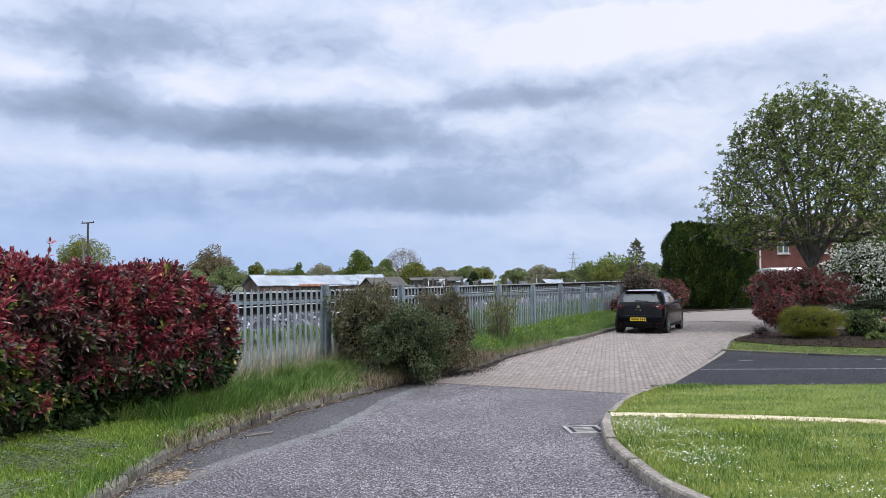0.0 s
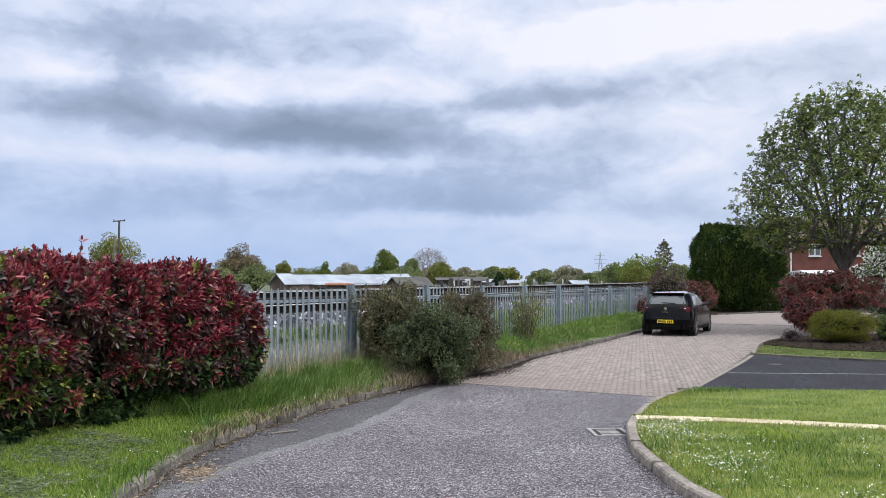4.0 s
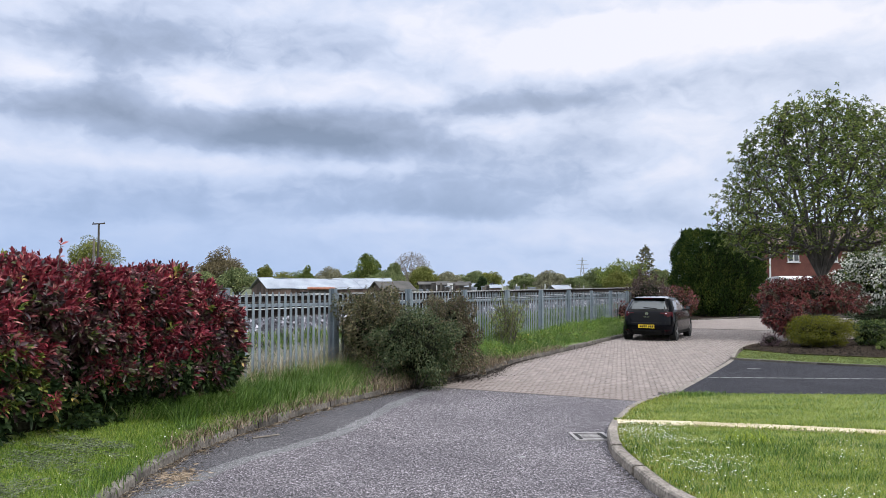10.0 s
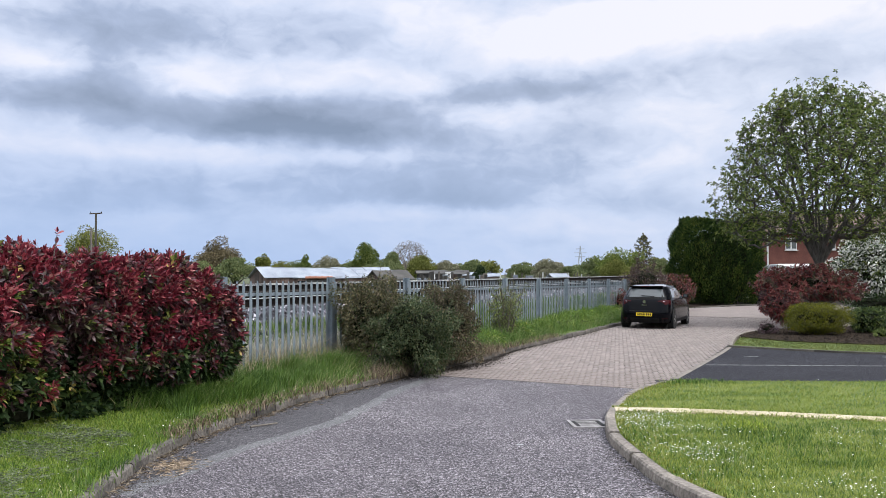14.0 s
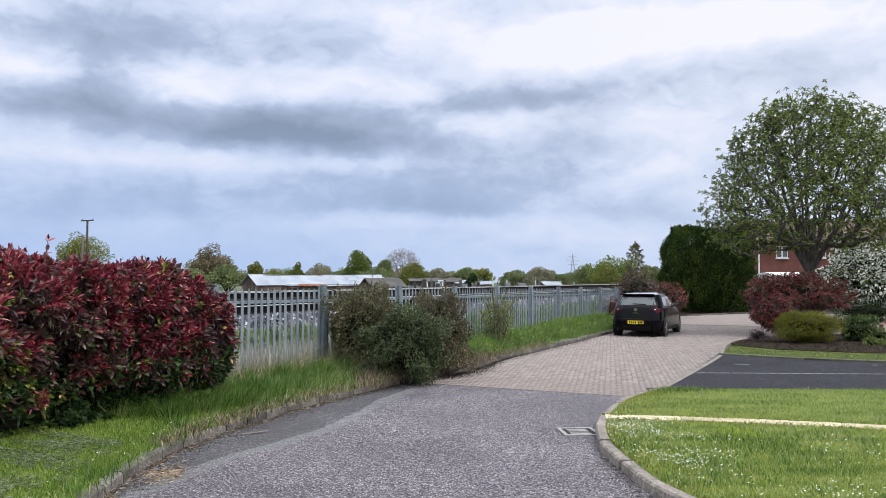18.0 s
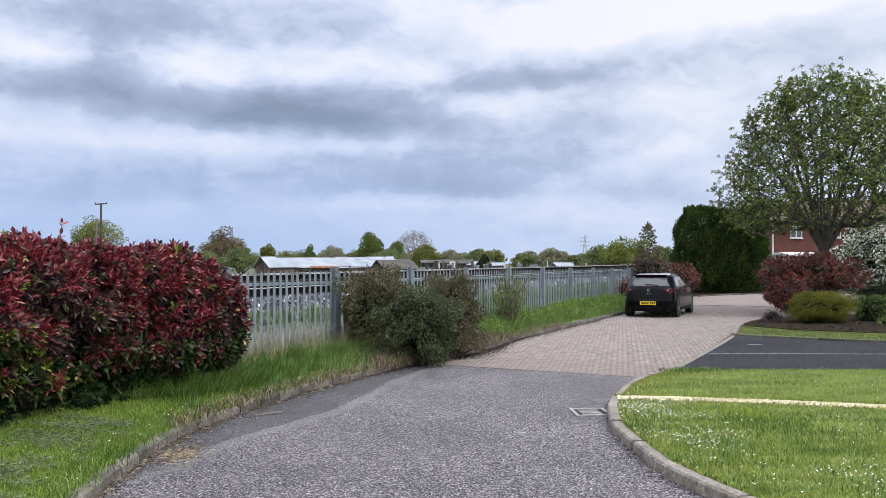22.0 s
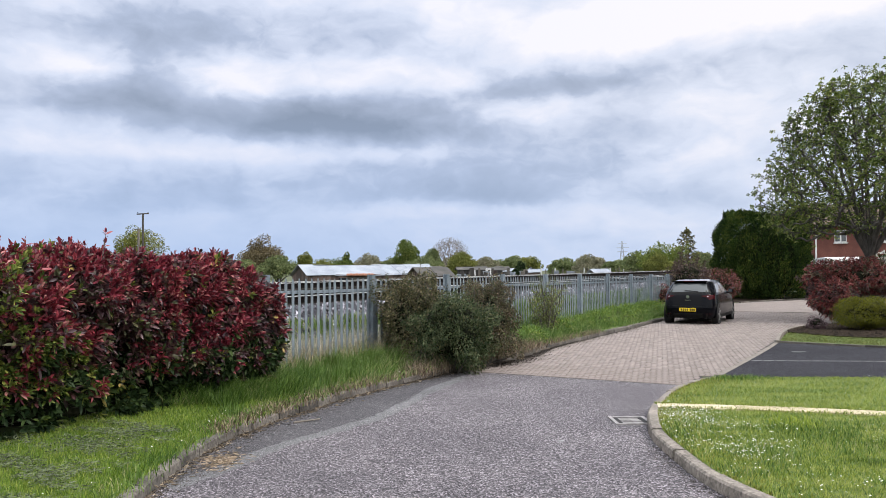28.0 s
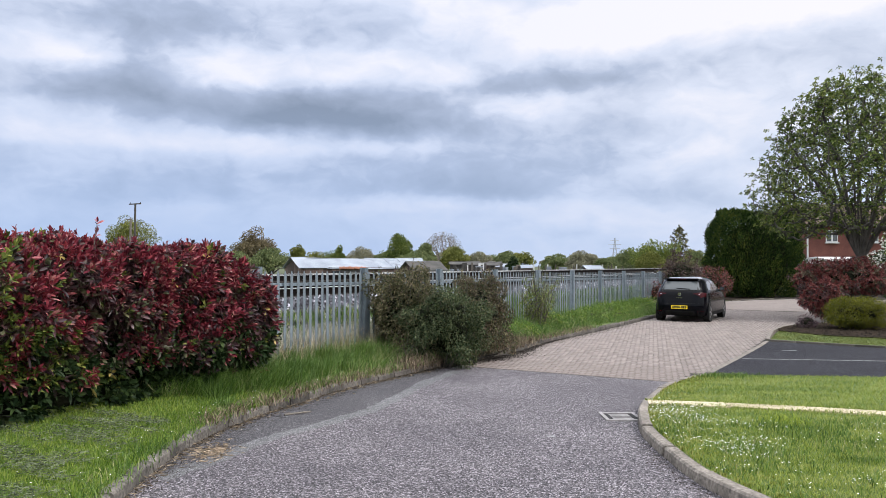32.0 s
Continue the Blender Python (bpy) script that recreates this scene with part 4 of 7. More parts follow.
def drain(m, w=0.42, d=0.42):
    top = thing("drain_grate", "rusty cast-iron gully grate set in the road", "drain", m)
    # flat black plate stands in for the shaded depth under the bars
    part("pit", box_bm(w - 0.06, d - 0.06, 0.004), M_DARK, top, m=pose(0, 0, 0.002))
    for x, y, sx, sy in ((0, d / 2 - 0.02, w, 0.04), (0, -d / 2 + 0.02, w, 0.04), (w / 2 - 0.02, 0, 0.04, d - 0.08), (-w / 2 + 0.02, 0, 0.04, d - 0.08)):
        part("frame", box_bm(sx, sy, 0.016), M_IRON, top, m=pose(x, y, 0))
    for i in range(4):
        part("bar", box_bm(0.046, d - 0.08, 0.01), M_SLOT, top, m=pose(-w / 2 + 0.1 + i * (w - 0.2) / 3, 0, 0))
    # dark slips laid on top imitate shade in the slots and the hole
    for y in (-1, 1):
        part("slot", box_bm(w - 0.14, 0.05, 0.004), M_DARK, top, m=pose(0, y * (d / 2 - 0.065), 0.011))
    part("lifting_hole", box_bm(0.07, 0.05, 0.004), M_DARK, top, m=pose(-w / 2 + 0.1, -d / 2 + 0.02, 0.014))


drain(pose(1.78, 9.0, 0.001, 0, 0, 93), 0.44, 0.42)
cover = thing("gully_cover", "small dark rectangular cover sunk in the gutter", "drain cover", pose(-2.12, 9.05, -0.004, 0, 0, 68))
part("plate", box_bm(0.5, 0.3, 0.012, bevel=0.004), M_GUTTER, cover)
stick = thing("stick", "short pale dry stick lying in the gutter", "stick", pose(-1.98, 8.95, 0.012, 0, 0, 40))
part("wood", cyl_bm(0.012, 0.009, 0.34, pose(-0.17, 0, 0.008, 0, 90), 6), M_TWIG, stick)
part("side_twig", cyl_bm(0.006, 0.004, 0.1, pose(0.05, 0, 0.008, 60, 75), 5), M_TWIG, stick)


# ---- palisade fence ----
def fence():
    top = tagged(new("palisade_fence"), "galvanised steel palisade fence with pointed pales", "fence")
    top.matrix_basis = road_pose(0, 8.01)
    # local x runs across the road towards it is -n, local y runs along it
    zt = lambda s: 1.665 - 0.0072 * (s - 8.65)
    bm = bmesh.new()
    w, h, t = 0.062, 1.5, 0.006
    prof = [(-w / 2, 0), (-w / 2 + 0.012, t), (-0.012, t), (0, 0.004), (0.012, t), (w / 2 - 0.012, t), (w / 2, 0)]
    rows = []
    for z, k in ((0.0, 1), (h - 0.07, 1), (h, 0.28)):
        rows.append([bm.verts.new((a[1] * 1.0, a[0] * k, z)) for a in prof])
    for a, b in zip(rows[:-1], rows[1:]):
        for i in range(6):
            bm.faces.new((a[i], a[i + 1], b[i + 1], b[i]))
    r = bmesh.ops.extrude_face_region(bm, geom=bm.faces[:])
    bmesh.ops.translate(bm, vec=(-0.004, 0, 0), verts=[v for v in r["geom"] if isinstance(v, bmesh.types.BMVert)])
    bmesh.ops.recalc_face_normals(bm, faces=bm.faces[:])
    pale = bpy.data.meshes.new("pale")
    bm.to_mesh(pale)
    pale.materials.append(M_GALV)
    rng = np.random.default_rng(5)
    for k in range(-3, 11):
        s = 8.65 + 2.75 * k
        bm = box_bm(0.012, 0.1, 1.62)
        box(bm, 0.012, 0.1, 1.62, pose(-0.1, 0, 0))
        box(bm, 0.088, 0.012, 1.62, pose(-0.05, 0, 0))
        part("post", bm, M_GALV, top, m=pose(0.03, s, zt(s) - 1.56))
        if k == 10:
            break
        slope = math.degrees(math.atan(-0.0075))
        for z in (0.24, 1.42):
            bm = box_bm(0.006, 2.68, 0.05)
            box(bm, 0.05, 2.68, 0.006, pose(-0.025, 0, 0.044))
            part("rail", bm, M_GALV, top, m=pose(-0.022, s + 1.375, zt(s + 1.375) - z, slope))
        for i in range(17):
            y = s + 0.135 + i * 0.155
            ob = part("pale", pale, None, top, m=pose(0.0, y, zt(y) - 1.5 + rng.uniform(-0.006, 0.006), rng.normal(0, 0.25), rng.normal(0, 0.25), 180))


fence()


# ---- railway behind the fence ----
# oily ballast, darkened further to put shade by the rails into its colour
M_DARKS = surface("shaded_oily_ballast", [(0.3, G(0.009)), (0.7, (0.03, 0.028, 0.028))], 3, 0.95, 0.8, 22, stain=0.6)
M_DARKS.node_tree.nodes["Principled BSDF"].inputs["Specular IOR Level"].default_value = 0.05


def railway():
    line = tagged(new("ballast"), "grey ballast bank of the railway", "ballast", kind="structure")
    s0, s1 = -6, 110
    prof = [(8.9, 0.15), (9.45, 0.75), (10.0, 1.06), (12.9, 1.06), (13.4, 1.24), (17.2, 1.24), (18.4, -0.05)]
    V = np.array([[*road_xy(s, n), z] for n, z in prof for s in (s0, s1)])
    F = np.array([[2 * i, 2 * i + 1, 2 * i + 3, 2 * i + 2] for i in range(len(prof) - 1)])
    part("bank", mesh_np("bank", V, F), M_DARKS, line)
    rng = np.random.default_rng(8)
    n = 16000
    s, q = 3 + 42 * rng.random(n) ** 1.6, rng.uniform(9.15, 10.15, n)
    z = np.interp(q, [p[0] for p in prof], [p[1] for p in prof])
    P = np.stack([s * D2[0] + q * N2[0], s * D2[1] + q * N2[1], z + 0.005], 1)
    base = np.array([[1, 0, 0], [-0.6, 0.8, 0], [-0.6, -0.8, 0], [0.1, 0.1, 0.9]])
    a = rng.uniform(0, 6.28, n)
    sz = rng.uniform(0.02, 0.075, n)
    R = np.stack([np.stack([np.cos(a), -np.sin(a), 0 * a], 1), np.stack([np.sin(a), np.cos(a), 0 * a], 1), np.tile([0, 0, 1.0], (n, 1))], 1)
    V = P[:, None] + np.einsum("nij,kj->nki", R, base) * sz[:, None, None] + rng.normal(size=(n, 4, 3)) * 0.008
    F = (np.arange(n)[:, None, None] * 4 + np.array([[0, 1, 3], [1, 2, 3], [2, 0, 3]])).reshape(-1, 3)
    tagged(part("ballast_stones", mesh_np("ballast_stones", V.reshape(-1, 3), F), M_STONE), "loose grey and white ballast stones", "ballast", kind="stuff")
    for tn, tz in ((11.0, 1.27), (14.5, 1.475)):
        track = thing("railway_track", "rusty steel rails on concrete sleepers", "railway track", road_pose(0, tn, tz - 0.175 - 0.062) @ pose(0, 0, 0, 0.172), "tracks")
        for off in (0.0, -1.435):
            bm = box_bm(0.14, 116, 0.02)
            box(bm, 0.022, 116, 0.1, pose(0, 0, 0.02))
            box(bm, 0.066, 116, 0.038, pose(0, 0, 0.12))
            rail = part("rail", bm, M_RAIL, track, m=pose(off, 52, 0.01))
            part("rail_head", box_bm(0.068, 116, 0.014), M_SHINE, rail, "worn shiny top", m=pose(0, 0, 0.158))
        me = None
        for i in range(95):
            if me is None:
                bm = box_bm(2.5, 0.26, 0.14, bevel=0.02)
                ob = part("sleeper", bm, M_SLEEPER, track)
                me = ob.data
            else:
                ob = part("sleeper", me, None, track)
            ob.matrix_basis = pose(-0.72, -4 + i * 0.65, -0.13)


railway()


# ---- the parked car ----
CZ = [0.2, 0.32, 0.5, 0.65, 0.8, 0.88, 0.95, 1.02, 1.12, 1.22, 1.32, 1.39, 1.43, 1.452]
CR = [-1.88, -1.98, -2.02, -2.0, -1.975, -1.96, -1.94, -1.9, -1.83, -1.75, -1.66, -1.55, -1.25, -0.7]
CF = [1.9, 2.0, 2.03, 2.0, 1.9, 1.72, 1.4, 1.12, 0.9, 0.72, 0.52, 0.32, 0.05, -0.3]
CW = [0.85, 0.87, 0.875, 0.875, 0.865, 0.855, 0.84, 0.815, 0.775, 0.73, 0.685, 0.635, 0.555, 0.3]


def car_round(z):
    """How square the plan of the body is at z."""
    return float(np.interp(z, [0.2, 0.95, 1.05, 1.45], [5.5, 5.5, 4.6, 4.0]))


def car_slice(z):
    r, f, w = (float(np.interp(z, CZ, c)) for c in (CR, CF, CW))
    return (r + f) / 2, (f - r) / 2, w


def car_rear(x, z, off):
    c, l, w = car_slice(z)
    return c - l * max(0.0, 1 - abs(x / w) ** car_round(z)) ** (1 / car_round(z)) - off


def car_side(y, z, off):
    c, l, w = car_slice(z)
    return w * max(0.0, 1 - abs((y - c) / l) ** car_round(z)) ** (1 / car_round(z)) + off


def patch(fn, us, vs):
    """A small curved sheet from fn(u, v)."""
    bm = bmesh.new()
    g = [[bm.verts.new(fn(u, v)) for u in us] for v in vs]
    for a, b in zip(g[:-1], g[1:]):
        for i in range(len(us) - 1):
            bm.faces.new((a[i], a[i + 1], b[i + 1], b[i]))
    bmesh.ops.recalc_face_normals(bm, faces=bm.faces[:])
    return bm


def rear_patch(x0, x1, z0, z1, off, top=None, n=9):
    """A panel on the tail; top: its half-width factor at the upper edge."""
    k = 1.0 if top is None else top
    return patch(lambda u, v: ((x0 + (x1 - x0) * u) * (1 + (k - 1) * v), car_rear((x0 + (x1 - x0) * u) * (1 + (k - 1) * v), z0 + (z1 - z0) * v, off), z0 + (z1 - z0) * v), np.linspace(0, 1, n), np.linspace(0, 1, 4))


def rear_quad(corners, off, n=6):
    """A panel on the tail from four (x, z) corners."""
    (a, b, c, d) = corners

    def fn(u, v):
        x = (a[0] * (1 - u) + b[0] * u) * (1 - v) + (d[0] * (1 - u) + c[0] * u) * v
        z = (a[1] * (1 - u) + b[1] * u) * (1 - v) + (d[1] * (1 - u) + c[1] * u) * v
        return x, car_rear(x, z, off), z
    return patch(fn, np.linspace(0, 1, n), np.linspace(0, 1, 4))


def side_patch(corners, sgn, off):
    """A panel on the flank from four (y, z) corners."""
    (a, b, c, d) = corners

    def fn(u, v):
        y = (a[0] * (1 - u) + b[0] * u) * (1 - v) + (d[0] * (1 - u) + c[0] * u) * v
        z = (a[1] * (1 - u) + b[1] * u) * (1 - v) + (d[1] * (1 - u) + c[1] * u) * v
        return sgn * car_side(y, z, off), y, z
    return patch(fn, np.linspace(0, 1, 7), np.linspace(0, 1, 4))


def hatchback(m):
    car = thing("car", "black five-door hatchback parked on block paving", "car", m)
    ang = np.linspace(0, 2 * np.pi, 64, endpoint=False)
    V, zz = [], np.concatenate([np.linspace(a, b, 3, endpoint=False) for a, b in zip(CZ[:-1], CZ[1:])] + [[CZ[-1]]])
    for z in zz:
        c, l, w = car_slice(z)
        co, si = np.cos(ang), np.sin(ang)
        V.append(np.stack([w * np.sign(co) * np.abs(co) ** (2 / car_round(z)), c + l * np.sign(si) * np.abs(si) ** (2 / car_round(z)), np.full(64, z)], 1))
    k = len(zz)
    bm = bmesh.new()
    rows = [[bm.verts.new(p) for p in r] for r in V]
    for a, b in zip(rows[:-1], rows[1:]):
        for i in range(64):
            bm.faces.new((a[i], a[(i + 1) % 64], b[(i + 1) % 64], b[i]))
    bm.faces.new(rows[-1])
    bm.faces.new(rows[0][::-1])
    roof = bmesh.new()
    cap = [[roof.verts.new((v.co.x * 0.97, v.co.y * 0.985 - 0.01, v.co.z + 0.006)) for v in r] for r in rows[-7:]]
    for p, q in zip(cap[:-1], cap[1:]):
        for i in range(64):
            roof.faces.new((p[i], p[(i + 1) % 64], q[(i + 1) % 64], q[i]))
    roof.faces.new(cap[-1])
    part("roof", roof, M_ROOF, car, "roof coloured pale to imitate the sky's reflection", smooth=True)
    part("body", bm, M_PAINT, car, smooth=True)
    part("window_surround", rear_quad([(-0.69, 1.0), (0.69, 1.0), (0.58, 1.37), (-0.58, 1.37)], 0.003, 13), M_TRIM, car, "black band round the rear window")
    rw = part("rear_window", rear_quad([(-0.62, 1.05), (0.62, 1.05), (0.52, 1.32), (-0.52, 1.32)], 0.008, 13), M_REARG, car, "rear window with sky reflection put into its tint")
    part("wiper", box_bm(0.42, 0.02, 0.025, m=pose(0.1, car_rear(0, 1.08, 0.014), 1.07, 0, 4)), M_TRIM, rw)
    part("spoiler", box_bm(1.12, 0.2, 0.035, m=pose(0, -1.6, 1.372, -8), bevel=0.012), M_PAINT, car)
    part("brake_light", box_bm(0.3, 0.012, 0.015, m=pose(0, -1.705, 1.385)), M_LAMPR, car)
    bump = part("bumper", rear_patch(-0.8, 0.8, 0.21, 0.37, 0.008), M_TRIM, car, "matt black lower bumper")
    for sg in (-1, 1):
        part("reflector", rear_patch(sg * 0.56, sg * 0.74, 0.335, 0.35, 0.01), M_LAMPR, bump)
        lamp = part("tail_light", rear_quad([(sg * 0.56, 0.86), (sg * 0.845, 0.79), (sg * 0.835, 0.965), (sg * 0.6, 0.955)], 0.008), M_LAMPR, car, "dark red tail light")
        part("lens_strip", rear_quad([(sg * 0.42, 0.915), (sg * 0.6, 0.89), (sg * 0.6, 0.945), (sg * 0.44, 0.935)], 0.007), M_LAMPR, lamp)
        part("indicator", rear_quad([(sg * 0.6, 0.905), (sg * 0.64, 0.905), (sg * 0.64, 0.92), (sg * 0.6, 0.92)], 0.011), M_CHROME, lamp)
        part("tail_light", side_patch([(-1.9, 0.79), (-1.6, 0.89), (-1.66, 0.955), (-1.9, 0.965)], sg, 0.008), M_LAMPR, car, "dark red tail light")
        part("side_window", side_patch([(-1.38, 1.03), (-0.62, 1.0), (-0.62, 1.34), (-1.15, 1.3)], sg, 0.006), M_SIDEG, car)
        part("side_window", side_patch([(-0.55, 1.0), (0.78, 0.99), (0.3, 1.3), (-0.55, 1.34)], sg, 0.006), M_SIDEG, car)
        mir = part("mirror", box_bm(0.17, 0.1, 0.13, m=pose(sg * 0.885, 0.72, 0.97), bevel=0.03), M_PAINT, car)
        part("mirror_glass", box_bm(0.13, 0.006, 0.09, m=pose(sg * 0.89, 0.667, 0.985)), M_GLASS, mir)
        part("sill", side_patch([(-1.1, 0.2), (1.1, 0.2), (1.1, 0.3), (-1.1, 0.3)], sg, 0.008), M_TRIM, car)
        for y0 in (-0.95, 0.15):
            part("door_handle", box_bm(0.03, 0.2, 0.03, m=pose(sg * (car_side(y0, 0.84, 0.012)), y0, 0.83), bevel=0.008), M_TRIM, car)
        for y0 in (-1.25, -0.56, 0.82):
            part("door_gap", side_patch([(y0, 0.3), (y0 + 0.012, 0.3), (y0 + 0.012, 0.98), (y0, 0.98)], sg, 0.004), M_DARK, car)
        for y0 in (-1.27, 1.28):
            # dark disc on the flank in place of the arch's shaded recess
            arch = bmesh.new()
            cyl(arch, 0.355, 0.355, 0.02, pose(sg * 0.842, y0, 0.315, 0, 90 * sg), 28)
            part("wheel_arch", arch, M_DARK, car)
            wh = part("wheel", cyl_bm(0.315, 0.315, 0.2, pose(sg * 0.655, y0, 0.315, 0, 90 * sg), 32), M_TYRE, car)
            bmr = cyl_bm(0.225, 0.225, 0.012, pose(sg * 0.852, y0, 0.315, 0, 90 * sg), 28)
            rim = part("rim", bmr, M_TRIM, wh)
            for q in range(5):
                a = q * 1.2566 + 0.3
                part("spoke", box_bm(0.014, 0.06, 0.21, m=pose(sg * 0.86, y0, 0.315) @ Matrix.Rotation(a, 4, "X"), bevel=0.006), M_ALLOY, rim)
    pl = part("number_plate", box_bm(0.52, 0.012, 0.112, m=pose(0, car_rear(0, 0.48, 0.012), 0.425)), M_PLATE, car, "yellow rear number plate with dark bars")
    for i, (x, wd) in enumerate(((-0.195, 0.045), (-0.13, 0.045), (-0.065, 0.045), (0.0, 0.045), (0.09, 0.045), (0.15, 0.045), (0.21, 0.045))):
        part("plate_bar", box_bm(wd, 0.004, 0.075, m=pose(x, car_rear(0, 0.48, 0.019), 0.444)), M_DARK, pl)
    part("badge", cyl_bm(0.055, 0.055, 0.012, pose(0, car_rear(0, 0.9, 0.002), 0.9, 90), 20), M_CHROME, car, "round chrome badge")
    for i in range(4):
        part("badge_bar", box_bm(0.03, 0.004, 0.025, m=pose(-0.075 + i * 0.05, car_rear(0, 0.8, 0.006), 0.775)), M_CHROME, car)
    part("hatch_gap", rear_patch(-0.62, 0.62, 0.595, 0.605, 0.004), M_DARK, car)
    part("aerial", cyl_bm(0.012, 0.006, 0.16, pose(0, -1.25, 1.41, 35), 6), M_TRIM, car)
    return car


CAR_S, CAR_N, CAR_TURN = 26.75, 5.36, 0.0
hatchback(road_pose(CAR_S, CAR_N, 0.008, CAR_TURN) @ Matrix.Scale(0.965, 4))


def at(u, d):
    """Plan place d metres ahead of the viewer, u being the tangent of the bearing."""
    return u * d, d


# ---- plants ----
# near-black for solid cores: shade inside plants put into the colour
M_CORE = surface("shade_core_black", [(0.3, (0.006, 0.008, 0.005)), (0.7, (0.02, 0.021, 0.013))], 9, 0.95, 1.0, 30, stain=0.6)
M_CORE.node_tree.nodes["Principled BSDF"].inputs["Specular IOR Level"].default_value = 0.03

def join_np(items):
    V, F, o = [], [], 0
    for v, f in items:
        V.append(v)
        F.append(f + o)
        o += len(v)
    return np.concatenate(V), np.concatenate(F)


def branches(rng, trunk_h, trunk_r, stems, centre, radii, targets, low=-0.6, tip_r=0.006, limb=0.45, power=0.5, fan=False, uneven=0.0, dome=None):
    """Trunk and limbs that grow out to places in the crown. Returns paths and the twigs' ends with their ways."""
    pos, par, cnt = [np.zeros(3)], [-1], [0]

    def add(p, k):
        pos.append(np.asarray(p, float))
        par.append(k)
        cnt.append(0)
        return len(pos) - 1

    k = 0
    for i in range(1, 4):
        k = add((rng.normal(0, 0.02 * trunk_h), rng.normal(0, 0.02 * trunk_h), trunk_h * i / 3), k)
    top = k
    centre, radii = np.array(centre, float), np.array(radii, float)
    for i in range(stems):
        a = 2 * np.pi * (i + rng.uniform(-0.3, 0.3)) / stems
        if fan:
            e = math.acos(1 - rng.uniform(0.02, 0.72))
            a = i * 2.39996
            goal = centre + radii * np.array([math.cos(a) * math.sin(e), math.sin(a) * math.sin(e), math.cos(e) - 0.15]) * rng.uniform(0.7, 0.9)
        else:
            goal = centre + radii * np.array([math.cos(a) * limb * rng.uniform(0.3, 1.4), math.sin(a) * limb * rng.uniform(0.3, 1.4), rng.uniform(-0.15, 0.5)])
        k = top
        for j in range(1, 5):
            f = j / 4
            p = pos[top] * (1 - f) + goal * f
            p = p + np.array([0, 0, 0.05 * radii[2] * math.sin(f * 3.14)]) + rng.normal(0, 0.02, 3) * radii[0] * 0.5
            k = add(p, k)
    d = unit(rng.normal(size=(targets * 3, 3)))
    d = d[d[:, 2] > low][:targets]
    T = centre + d * radii * rng.uniform(0.35, 1.0, (len(d), 1)) ** 0.45
    if dome:
        # widest low down, narrowing to an uneven top
        hz = np.clip((T[:, 2] - centre[2] + radii[2]) / (2 * radii[2]), 0, 1)
        ang = np.arctan2(d[:, 1], d[:, 0])
        rr = rng.random(len(T)) ** 0.36 * np.interp(hz, [q[0] for q in dome], [q[1] for q in dome])
        T[:, 0], T[:, 1] = centre[0] + radii[0] * rr * np.cos(ang), centre[1] + radii[1] * rr * np.sin(ang)
    if uneven:
        k = np.array([noise.noise(Vector(q) * 2.0 + Vector((3, 1, 5))) for q in d])
        T = centre + (T - centre) * (1 + uneven * k)[:, None]
        T = T[(k > -0.12) | (rng.random(len(T)) < 0.5)]
    T = T[np.argsort(np.linalg.norm(T - pos[top], axis=1))]
    paths, ends = [], []
    arr = np.zeros((len(pos) + 3 * len(T) + 5, 3))
    arr[:len(pos)] = pos
    used = len(pos)
    for t in T:
        v = t - arr[top:used]
        dist = np.linalg.norm(v, axis=1) + 0.9 * np.clip(-v[:, 2], 0, None)
        k = top + int(np.argmin(dist))
        a = arr[k].copy()
        idx = [k]
        for f in (0.34, 0.67, 1.0):
            p = a * (1 - f) + t * f + np.array([0, 0, -0.03 * math.sin(f * 3.14) * np.linalg.norm(t - a)]) + rng.normal(0, 0.02, 3) * (f < 1)
            idx.append(add(p, idx[-1]))
            arr[used] = p
            used += 1
        paths.append(idx)
        ends.append((arr[used - 1].copy(), unit(arr[used - 1] - arr[used - 2])))
    for p in paths:
        q = p[-1]
        while q >= 0:
            cnt[q] += 1
            q = par[q]
    rad = lambda i: max(tip_r, min(trunk_r, tip_r * cnt[i] ** power))
    tr, br = [], []
    tr.append([(pos[i], trunk_r * (1.25 - 0.1 * i)) for i in range(0, top + 1)])
    for i in range(stems):
        ids = [top] + [top + 1 + i * 4 + j for j in range(4)]
        br.append([(pos[j], max(rad(j), 0.01) if j != top else min(trunk_r * 0.75, max(rad(ids[1]), 0.02))) for j in ids])
    for p in paths:
        br.append([(pos[j], rad(p[1]) if n == 0 else rad(j) * (0.7 if n == 3 else 1)) for n, j in enumerate(p)])
    return tr, br, np.array([e[0] for e in ends]), np.array([e[1] for e in ends])


